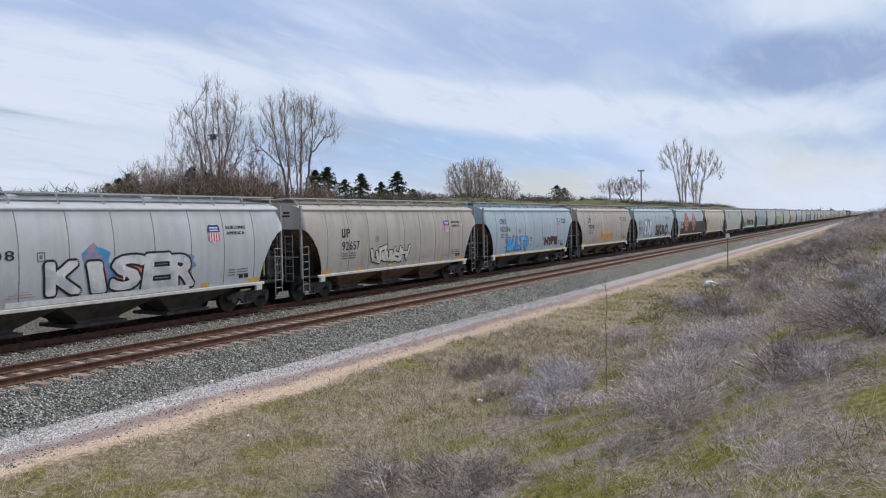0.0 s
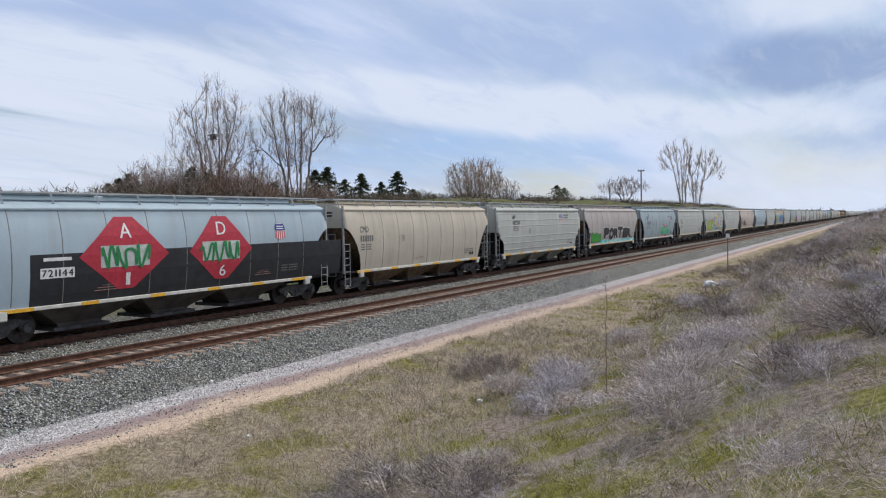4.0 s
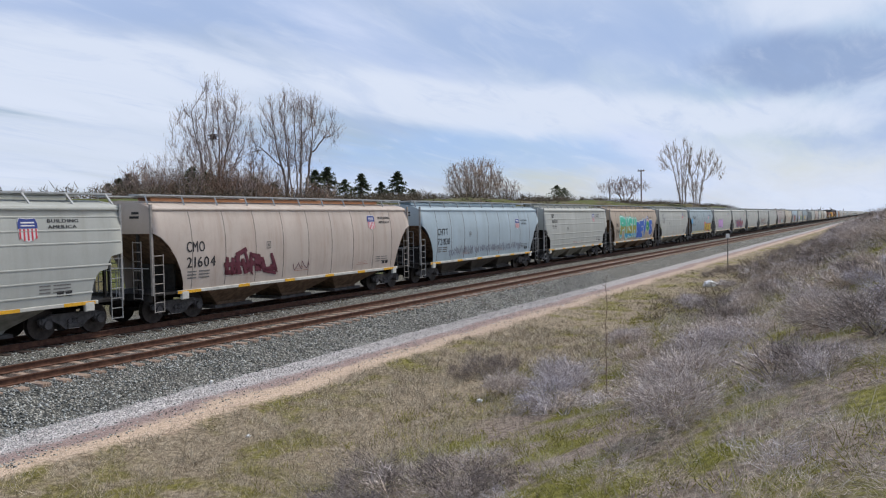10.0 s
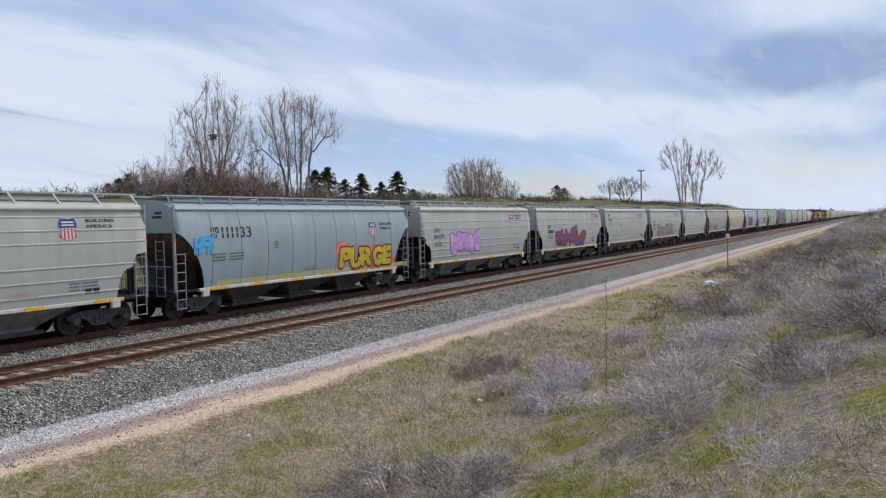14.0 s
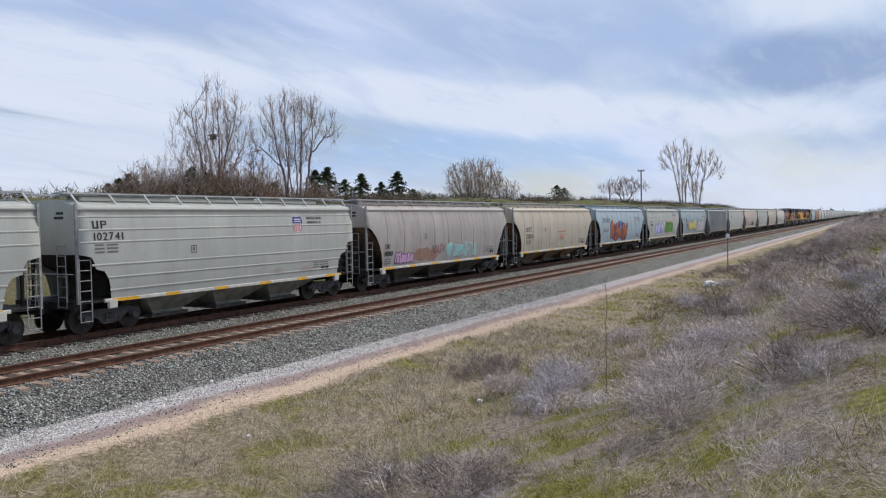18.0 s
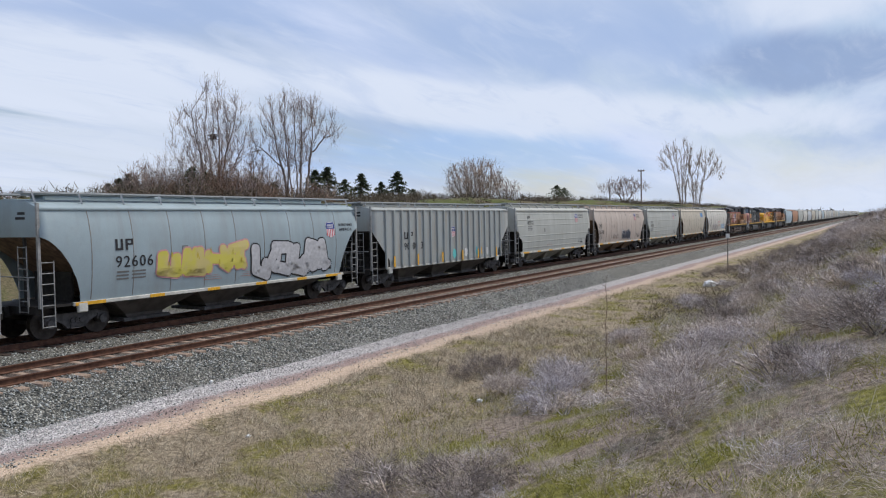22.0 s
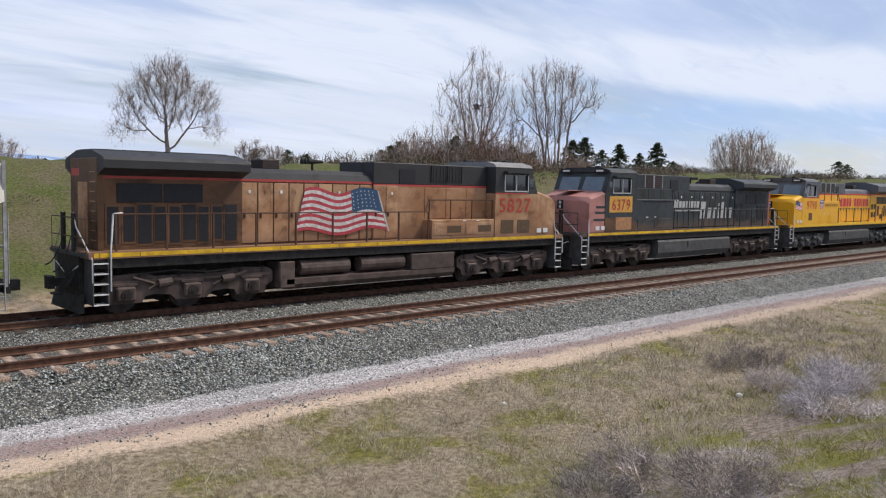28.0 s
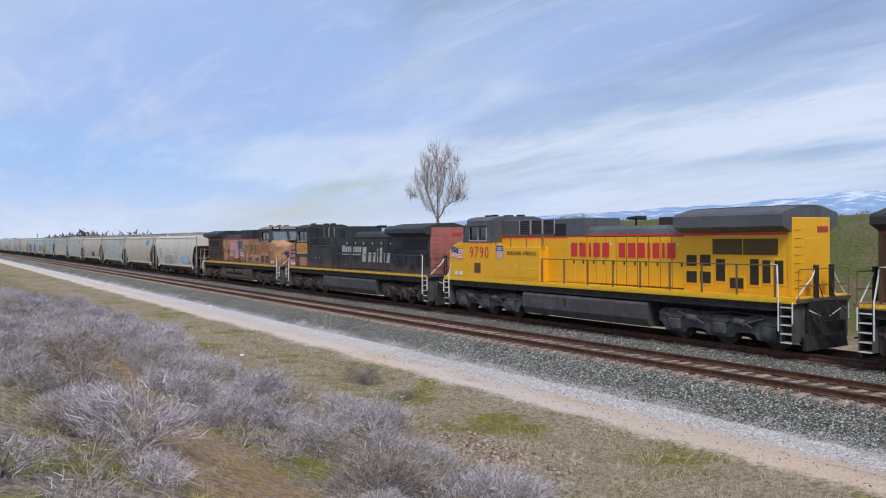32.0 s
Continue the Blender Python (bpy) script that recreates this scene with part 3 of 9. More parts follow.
def seam_mesh(style, lo, hi, width, proud, mat):
    """A narrow strip that follows the side's curve."""
    bm = bmesh.new()
    rows = []
    for i in range(13):
        z = lo + (hi - lo) * i / 12
        y = -lerp_table(z, STYLES[style]["side"])
        rows.append([bm.verts.new((sx, y - d, z)) for sx, d in ((-width / 2, -0.01), (-width * 0.35, proud), (width * 0.35, proud), (width / 2, -0.01))])
    for a, c in zip(rows, rows[1:]):
        for i in range(3):
            bm.faces.new((a[i], a[i + 1], c[i + 1], c[i]))
    return mesh_of("seam", bm, mat)


def rib_mesh(style, z, x0, x1, mat):
    y = -lerp_table(z, STYLES[style]["side"])
    bm = bmesh.new()
    ends = [[bm.verts.new((x, y + dy, z + dz)) for dy, dz in ((0.01, -0.036), (-0.014, -0.016), (-0.014, 0.016), (0.01, 0.036))] for x in (x0, x1)]
    for i in range(3):
        bm.faces.new((ends[0][i], ends[0][i + 1], ends[1][i + 1], ends[1][i]))
    bm.faces.new(ends[0][::-1])
    bm.faces.new(ends[1])
    return mesh_of("horizontal_rib", fix(bm), mat)


def hopper(style, length, paint, label, group, bay_mat=None, ladder_mat=None, roof_mat=None, full=True):
    """One covered hopper; its middle is at the origin, the near side is -y."""
    L10 = round(length, 1)
    length = L10
    car = tagged(empty("covered_hopper_car"), label, "hopper car", group)
    st = STYLES[style]
    xe = length / 2 - 0.62
    nd = st["notch"][-1][0]
    bay_mat = bay_mat or RUST_BROWN
    ladder_mat = ladder_mat or LADDER_GREY
    part("body", cached(("body", style, L10, paint.name), lambda: body_mesh(style, length, paint)), None, car)
    z0 = st["notch"][0][1]
    for s in (-1, 1):
        turn = pose(s * xe, 0, 0, 0, 0, 0 if s > 0 else 180)
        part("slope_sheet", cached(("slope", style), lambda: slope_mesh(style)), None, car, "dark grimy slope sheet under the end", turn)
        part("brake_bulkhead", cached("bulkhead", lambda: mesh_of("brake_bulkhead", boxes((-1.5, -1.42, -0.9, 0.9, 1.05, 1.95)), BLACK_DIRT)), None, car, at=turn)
        if full:
            for y in (-0.75, 0.75):
                part("end_upright", cached(("eup", style), lambda: mesh_of("end_upright", boxes((-0.10, -0.02, -0.04, 0.04, 1.05, z0 + 0.02)), BLACK_DIRT)), None, car, at=turn @ pose(0, y, 0))
    # centre sill, platforms and couplers
    part("centre_sill", cached(("csill", L10), lambda: mesh_of("centre_sill", boxes((-length / 2 + 0.35, length / 2 - 0.35, -0.2, 0.2, 0.72, 1.04)), BLACK_DIRT)), None, car)
    for s in (-1, 1):
        part("end_platform", cached(("plat", style), lambda: mesh_of("end_platform", boxes((-0.85, 0.75, -1.42, 1.42, 0.98, 1.05), (0.62, 0.75, -1.42, 1.42, 0.82, 1.05)), BLACK_DIRT)), None, car, at=pose(s * (xe - 0.62), 0, 0, 0, 0, 0 if s > 0 else 180))
        part("coupler", cached("coupler", lambda: mesh_of("coupler", fix(boxes((-0.4, 0.25, -0.09, 0.09, 0.78, 0.96), (0.12, 0.34, -0.14, 0.14, 0.72, 1.0))), BLACK_DIRT)), None, car, at=pose(s * (length / 2 - 0.28), 0, 0, 0, 0, 0 if s > 0 else 180))
        truck(car, s * (length / 2 - 2.05))
    for s in (-1, 1):
        part("side_sill", cached(("sill", style, L10), lambda: mesh_of("side_sill", box(bmesh.new(), -xe + nd - 0.25, xe - nd + 0.25, -0.045, 0.045, 0.965, 1.075, 0.012), WHITE_SILL)), None, car, "whitish side sill", pose(0, s * 1.47, 0))
    span = 2 * (length / 2 - 3.15)
    for i in range(3):
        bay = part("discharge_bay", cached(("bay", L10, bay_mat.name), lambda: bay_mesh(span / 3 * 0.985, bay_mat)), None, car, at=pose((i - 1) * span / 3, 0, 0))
        if full:
            part("outlet_gate", cached(("gate", L10), lambda: mesh_of("outlet_gate", boxes((-span * 0.09, span * 0.09, -0.86, 0.86, 0.20, 0.31)), TRUCK_GREY)), None, bay)
    # roof: running boards on brackets and the hatch trough
    roof_mat = roof_mat or paint
    rz = 4.18 if style != "posted" else 4.07
    part("hatch_trough", cached(("trough", L10, style, roof_mat.name), lambda: mesh_of("hatch_trough", fix(box(bmesh.new(), -xe + 1.0, xe - 1.0, -0.34, 0.34, rz - 0.06, rz + 0.12, 0.03)), roof_mat)), None, car)
    for s in (-1, 1):
        part("running_board", cached(("rb", L10, style), lambda: mesh_of("running_board", boxes((-xe - 0.1, xe + 0.1, -0.24, 0.24, rz + 0.14, rz + 0.19)), GALV)), None, car, "galvanised roof walkway", pose(0, s * 0.80, 0))
    if full:
        n = 11
        for i in range(n):
            x = -xe + 0.15 + (2 * xe - 0.3) * i / (n - 1)
            part("walkway_bracket", cached(("brk", style), lambda: mesh_of("walkway_bracket", bars(0.034, [(0.02, -1.15, rz - 0.16), (0, -1.03, rz + 0.16), (0, -0.56, rz + 0.14)], n=4) if style != "ribbed" else bars(0.036, [(0.14, -1.20, rz - 0.18), (0, -1.03, rz + 0.16), (0, -0.56, rz + 0.14)], n=4), GALV)), None, car, at=pose(x, 0, 0))
        for i in range(3):
            part("hatch_cover", cached(("hatch", L10, style), lambda: mesh_of("hatch_cover", fix(box(bmesh.new(), -xe * 0.29, xe * 0.29, -0.38, 0.38, rz + 0.12, rz + 0.20, 0.03)), GALV)), None, car, at=pose((i - 1) * xe * 0.62, 0, 0))
    for sx in (-1, 1):
        for sy in (-1, 1) if full else (-1,):
            part("ladder", cached(("ladder", ladder_mat.name), lambda: ladder_mesh(ladder_mat)), None, car, at=pose(sx * (xe - 0.22), sy * 1.52, 0))
            part("corner_post", cached(("post", ladder_mat.name), lambda: mesh_of("corner_post", boxes((-0.04, 0.04, -0.05, 0.03, 1.0, 4.02)), ladder_mat)), None, car, at=pose(sx * (xe + 0.01), sy * 1.47, 0))
        if full:
            part("step_casting", cached("stepc", lambda: mesh_of("step_casting", fix(box(bmesh.new(), -0.17, 0.17, -0.06, 0.06, 0.76, 1.06, 0.03)), WHITE_SILL)), None, car, at=pose(sx * (xe - nd - 0.05), -1.47, 0))
            part("end_ladder", cached(("eladder", ladder_mat.name), lambda: ladder_mesh(ladder_mat)), None, car, at=pose(sx * (xe + 0.16), -0.95, 0.45, 0, 0, 90))
            part("end_rail", cached("erail", lambda: mesh_of("end_rail", bars(0.018, [(0, -1.4, 1.9), (0, 1.4, 1.9)], [(0, -1.1, 1.05), (0, -1.1, 1.9)], [(0, 1.1, 1.05), (0, 1.1, 1.9)]), GALV)), None, car, at=pose(sx * (xe + 0.1), 0, 0))
    if style == "smooth":
        n = 9
        for i in range(n):
            x = -xe + nd + 0.35 + (2 * (xe - nd) - 0.7) * i / (n - 1)
            if full or i % 2 == 0:
                part("weld_seam", cached(("seam", style), lambda: seam_mesh(style, 1.12, 3.80, 0.035, 0.006, SEAM)), None, car, at=pose(x, 0, 0))
    elif style == "ribbed":
        for z in (3.62, 3.22, 2.84, 2.14, 1.74, 1.34):
            d = lerp_table(z, [(1.0, 1.14), (1.72, 1.02), (1.96, 0.62), (2.5, 0.05), (4, 0.02)])
            part("horizontal_rib", cached(("rib", z, L10, paint.name), lambda: rib_mesh(style, z, -xe + d, xe - d, paint)), None, car)
    else:
        for i in range(19):
            x = -xe + 1.2 + (2 * xe - 2.4) * i / 18
            lo = 1.0 if 1.7 <= i <= 16.3 else 1.15
            part("side_post", cached(("spost", paint.name), lambda: mesh_of("side_post", fix(box(bmesh.new(), -0.075, 0.075, -1.60, -1.50, 1.0, 3.86, 0.02)), paint)), None, car, at=pose(x, 0, 0))
    part("top_chord", cached(("chord", style, L10, paint.name), lambda: mesh_of("top_chord", fix(box(bmesh.new(), -xe, xe, -0.05, 0.05, 3.82, 3.90, 0.02)), paint)), None, car, at=pose(0, -lerp_table(3.84, st["side"]) + 0.0, 0))
    return car

# ---------------------------------------------------------------- the train
SPEED = 20.5                    # metres a second, towards -x
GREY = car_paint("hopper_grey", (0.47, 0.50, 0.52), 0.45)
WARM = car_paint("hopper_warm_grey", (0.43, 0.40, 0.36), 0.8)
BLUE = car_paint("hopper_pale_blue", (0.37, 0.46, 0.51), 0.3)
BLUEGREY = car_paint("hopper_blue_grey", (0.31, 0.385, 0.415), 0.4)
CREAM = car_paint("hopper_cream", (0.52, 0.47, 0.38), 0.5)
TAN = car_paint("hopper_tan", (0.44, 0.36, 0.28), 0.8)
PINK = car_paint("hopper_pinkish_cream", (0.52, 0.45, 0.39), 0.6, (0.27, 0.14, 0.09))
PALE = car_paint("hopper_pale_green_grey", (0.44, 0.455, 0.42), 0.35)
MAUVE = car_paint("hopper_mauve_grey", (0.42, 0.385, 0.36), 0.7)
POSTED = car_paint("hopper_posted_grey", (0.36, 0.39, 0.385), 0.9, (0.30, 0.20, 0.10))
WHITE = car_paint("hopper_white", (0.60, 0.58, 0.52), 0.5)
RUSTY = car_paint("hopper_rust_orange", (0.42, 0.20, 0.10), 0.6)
GREY_BAY = plain("grey_bay_steel", (0.27, 0.26, 0.225), 0.75, 0.0, 0.45, 2)

# gaps between the cars along the train, in metres at 28 s
GAPS = [-565.94, -548.81, -531.66, -515.06, -498.75, -481.01, -463.87, -447.95, -431.22, -414.39, -398.07, -382.26, -366.93, -351.47, -334.15, -316.92, -301.32, -283.9, -268.52, -252.19, -236.4, -220.95, -205.72, -190.23, -175.03, -158.27, -141.38, -125.03, -109.45, -92.67, -75.97, -59.83, -42.93, -27.39, -11.55, 5.5]
CARS = [
    ("smooth", GREY, "grey"), ("smooth", WARM, "warm grey"), ("smooth", BLUE, "pale blue"), ("smooth", WARM, "warm grey"), ("smooth", BLUE, "pale blue"),
    ("smooth", BLUE, "half-black pale blue"), ("smooth", CREAM, "cream"), ("ribbed", PALE, "pale grey-green"), ("smooth", MAUVE, "brownish grey"), ("smooth", BLUEGREY, "blue-grey"),
    ("ribbed", PALE, "pale cream"), ("ribbed", PALE, "pale cream"), ("ribbed", PALE, "pale grey-green"), ("smooth", PINK, "pinkish cream"), ("smooth", BLUE, "pale blue"),
    ("ribbed", PALE, "pale grey-green"), ("smooth", TAN, "tan"), ("ribbed", PALE, "pale grey-green"), ("smooth", BLUEGREY, "blue-grey"), ("ribbed", PALE, "pale cream"),
    ("ribbed", PALE, "pale grey-green"), ("ribbed", PALE, "pale grey-green"), ("ribbed", PALE, "pale cream"), ("ribbed", PALE, "pale grey"), ("smooth", MAUVE, "mauve-grey"),
    ("smooth", CREAM, "cream"), ("smooth", BLUE, "pale blue"), ("ribbed", PALE, "pale cream"), ("smooth", BLUEGREY, "lilac-grey"), ("posted", POSTED, "post-sided grey"),
    ("ribbed", PALE, "pale grey-green"), ("smooth", PINK, "pinkish cream"), ("ribbed", PALE, "pale grey-green"), ("smooth", CREAM, "dusty cream"), ("smooth", WHITE, "off-white"),
]
MOVING = []                     # (thing, its place along the train)
LEAD = []
for i, (style, paint, hue) in enumerate(CARS):
    a, c = GAPS[i], GAPS[i + 1]
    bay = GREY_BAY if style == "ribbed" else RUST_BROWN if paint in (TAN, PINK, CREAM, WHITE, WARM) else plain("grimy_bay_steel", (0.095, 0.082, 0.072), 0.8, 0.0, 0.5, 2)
    car = hopper(style, c - a, paint, "%s covered hopper car on the far track" % hue, "hopper cars of the train", bay, LADDER_GREY if paint not in (PINK, TAN) else plain("grey_ladder_paint", (0.33, 0.30, 0.27)), RUSTY if i == 13 else None)
    LEAD.append(car)
    MOVING.append((car, (a + c) / 2))

# ---------------------------------------------------------------- lettering and graffiti on the cars
GLYPHS = {}


def glyph(ch):
    """A letter of the built-in font as (points, faces), scaled to a unit box."""
    if ch not in GLYPHS and ch.islower():
        # an abstract wild-style stroke shape
        rng = random.Random(ord(ch))
        pts, polys = [], []
        def stroke(ax, az, bx, bz, w0, w1):
            d = Vector((bx - ax, bz - az)).normalized()
            px, pz = -d.y, d.x
            n0 = len(pts)
            pts.extend(((ax + px * w0, az + pz * w0), (ax - px * w0, az - pz * w0), (bx - px * w1, bz - pz * w1), (bx + px * w1, bz + pz * w1)))
            polys.append((n0, n0 + 1, n0 + 2, n0 + 3))

        lean = rng.uniform(-0.2, 0.3)
        feet = [rng.uniform(0.0, 0.2), rng.uniform(0.7, 1.0)] + ([0.5] if rng.random() < 0.4 else [])
        for x in feet:
            stroke(x, rng.uniform(0.0, 0.15), x + lean * rng.uniform(0.4, 1.2), rng.uniform(0.7, 1.0), rng.uniform(0.09, 0.15), rng.uniform(0.05, 0.13))
        for _ in range(rng.choice((1, 2, 2))):
            z = rng.choice((0.12, 0.5, 0.88)) + rng.uniform(-0.06, 0.06)
            stroke(0.05, z, 0.95, z + rng.uniform(-0.3, 0.3), rng.uniform(0.06, 0.11), rng.uniform(0.05, 0.1))
        stroke(rng.uniform(0.6, 0.9), 0.3, rng.uniform(1.0, 1.25), rng.uniform(-0.1, 0.2), 0.08, 0.01)
        GLYPHS[ch] = (pts, polys, 0.7)
    if ch not in GLYPHS:
        cu = bpy.data.curves.new("glyph", "FONT")
        cu.body, cu.size, cu.resolution_u = ch, 1.0, 3
        ob = bpy.data.objects.new("glyph", cu)
        me = bpy.data.meshes.new_from_object(ob)
        pts = [(v.co.x, v.co.y) for v in me.vertices]
        polys = [tuple(p.vertices) for p in me.polygons]
        bpy.data.objects.remove(ob)
        bpy.data.curves.remove(cu)
        bpy.data.meshes.remove(me)
        x0, x1 = min(p[0] for p in pts), max(p[0] for p in pts)
        z0, z1 = min(p[1] for p in pts), max(p[1] for p in pts)
        GLYPHS[ch] = ([((x - x0) / (x1 - x0), (z - z0) / (z1 - z0)) for x, z in pts], polys, (x1 - x0) / (z1 - z0))
    return GLYPHS[ch]


def stamp(bm, ch, place, depth):
    """Adds a letter; place(u, v) gives x, z; depth goes into y until it is laid on a side."""
    pts, polys, _ = glyph(ch)
    vs = [bm.verts.new((*place(u, v), 0)) for u, v in pts]
    for v in vs:
        v.co = Vector((v.co.x, depth, v.co.y))
    for p in polys:
        bm.faces.new([vs[i] for i in p])


def lay(bm, side, cut=0.28):
    """Bends a flat drawing onto a car's side sheet; y holds the paint's height over the sheet."""
    zs = [v.co.z for v in bm.verts]
    if cut and zs:
        z = min(zs) + cut
        while z < max(zs):
            bmesh.ops.bisect_plane(bm, geom=bm.verts[:] + bm.edges[:] + bm.faces[:], plane_co=(0, 0, z), plane_no=(0, 0, 1))
            z += cut
    for v in bm.verts:
        y = -(side if isinstance(side, float) else lerp_table(v.co.z, side)) - v.co.y
        v.co = Vector((v.co.x, y, v.co.z))
    return bm


def words(text, x0, x1, z0, z1, depth=0.010, gap=0.22):
    """Plain stencil lettering that fills the box."""
    bm = bmesh.new()
    wide = [0.45 if c == " " else glyph(c)[2] if c not in "1I" else 0.32 for c in text]
    total = sum(wide) + gap * (len(text) - 1)
    x = x0
    for c, w in zip(text, wide):
        s = (x1 - x0) / total
        if c != " ":
            for q, b in enumerate((0.0, 0.007, -0.007)):
                stamp(bm, c, lambda u, v, x=x, w=w: (x + b + (u if c not in "1I" else 0.35 + 0.5 * u) * w * s, z0 + v * (z1 - z0)), depth + 0.0004 * q)
        x += (w + gap) * s
    return bm


def rects(rows, depth=0.010):
    bm = bmesh.new()
    for x0, x1, z0, z1 in rows:
        bm.faces.new([bm.verts.new((x, depth, z)) for x, z in ((x0, z0), (x1, z0), (x1, z1), (x0, z1))])
    return bm


def patch_shape(pts, depth):
    bm = bmesh.new()
    bm.faces.new([bm.verts.new((x, depth, z)) for x, z in pts])
    return bm


def blobs(rows, rng, depth, rough=0.25):
    """Cloudy sprayed patches: each row is x, z, half width, half height."""
    bm = bmesh.new()
    for i, (x, z, rx, rz) in enumerate(rows):
        n = 18
        ring = []
        for k in range(n):
            a = 2 * math.pi * k / n
            q = 1 + rng.uniform(-rough, rough)
            ring.append(bm.verts.new((x + rx * q * math.cos(a), depth + i * 0.0004, max(1.10, z + rz * q * math.sin(a)))))
        c = bm.verts.new((x, depth + i * 0.0004, z))
        for k in range(n):
            bm.faces.new((c, ring[k], ring[(k + 1) % n]))
    return bm


def throw_up(word, x0, x1, z0, z1, rng, fat, depth, tilt=12, shift=(0, 0), overlap=1.18, copies=14, core=None, only=None):
    """Swollen, jostling letters of one coat of paint."""
    bm = bmesh.new()
    core = fat if core is None else core
    n = len(word)
    slot = (x1 - x0) / n
    for i, ch in enumerate(word):
        if ch == " ":
            continue
        cx = x0 + slot * (i + 0.5) + rng.uniform(-0.06, 0.06) * slot
        hw = slot * overlap / 2 * rng.uniform(0.86, 1.0)
        lo, hi = z0 + rng.uniform(0, 0.12) * (z1 - z0), z1 - rng.uniform(0, 0.14) * (z1 - z0)
        lean, arch = math.tan(radians(rng.uniform(-tilt, tilt))), rng.uniform(-0.2, 0.25)

        if only is not None and i != only:
            continue

        def place(u, v, dx, dz):
            zz = lo + core + v * (hi - lo - 2 * core)
            w = (hw * (1 + arch * (v - 0.5)) - core) * (0.38 if ch in "I1" else 1.0)
            return (cx + (u - 0.5) * 2 * w + lean * (zz - (lo + hi) / 2) + dx + shift[0], zz + dz + shift[1])

        for k in range(copies):
            a = 2 * math.pi * k / copies
            stamp(bm, ch, lambda u, v, a=a: place(u, v, fat * math.cos(a), fat * math.sin(a)), depth + 0.0003 * k + 0.00005 * i)
    return bm


def spray2(c1, c2, name):
    if name in MATS:
        return MATS[name]
    k = Nodes(name)
    m = k.step(k.noise(1.3, 3, 0.6), 0.40, 0.62)
    MATS[name] = k.done(k.mix(m, c1, c2), 0.5, 0.0, 0.4)
    return MATS[name]


def bands(low, mid, high, z0, z1, name):
    """Spray paint that changes colour up the side, in cloudy edges."""
    if name in MATS:
        return MATS[name]
    k = Nodes(name)
    z = k.math("ADD", k.axis(2), k.math("MULTIPLY", k.math("SUBTRACT", k.noise(1.6, 3, 0.6), 0.5), 0.7))
    c = k.mix(k.step(z, z0 - 0.08, z0 + 0.08), low, mid)
    MATS[name] = k.done(k.mix(k.step(z, z1 - 0.08, z1 + 0.08), c, high), 0.5, 0.0, 0.4)
    return MATS[name]


def piece(car, side, word, x0, x1, z0, z1, line, fill, seed, fat=0.07, rim=0.06, glow=None, tilt=12, note="", clouds=None, shine=None, lift=0.0):
    """A graffito: clouds, glow, outline and fill, each coat on the one before."""
    top = None
    z0 = max(z0, 1.12)
    if clouds:
        rng = random.Random(seed + 50)
        rows = [(rng.uniform(x0, x1), rng.uniform(z0 + 0.1, z1 - 0.1), rng.uniform(0.3, 0.7), rng.uniform(0.2, 0.45)) for _ in range(clouds[1])]
        top = part("graffiti_cloud", lay(blobs(rows, rng, 0.006 + lift), side), clouds[0], car)
    if glow:
        g_ = part("graffiti_glow", lay(throw_up(word, x0, x1, z0, z1, random.Random(seed), fat + rim * 1.8, 0.009 + lift, tilt, core=fat + rim * 0.5), side), glow, car)
    # one outline and its fill for each letter
    o = None
    for i, ch in enumerate(word):
        if ch == " ":
            continue
        o = part("graffiti_letter", lay(throw_up(word, x0, x1, z0, z1, random.Random(seed), fat + rim, 0.013 + lift, tilt, core=fat + rim * 0.5, only=i), side), line, car, note or "spray-painted graffiti letter")
        part("graffiti_fill", lay(throw_up(word, x0, x1, z0, z1, random.Random(seed), fat, 0.018 + lift, tilt, core=fat + rim * 0.5, only=i), side), fill, o)
    if shine:
        rng = random.Random(seed + 7)
        n = len(word)
        rows = []
        for i in range(n):
            cx = x0 + (x1 - x0) * (i + 0.5) / n
            for _ in range(2):
                rows.append((cx + rng.uniform(-0.3, 0.3) * (x1 - x0) / n, z0 + rng.uniform(0.3, 0.85) * (z1 - z0), rng.uniform(0.02, 0.05), rng.uniform(0.05, 0.13)))
        tagged(part("graffiti_shine", lay(blobs(rows, rng, 0.023 + lift), side, 0), shine, o), kind="stuff")
    return o


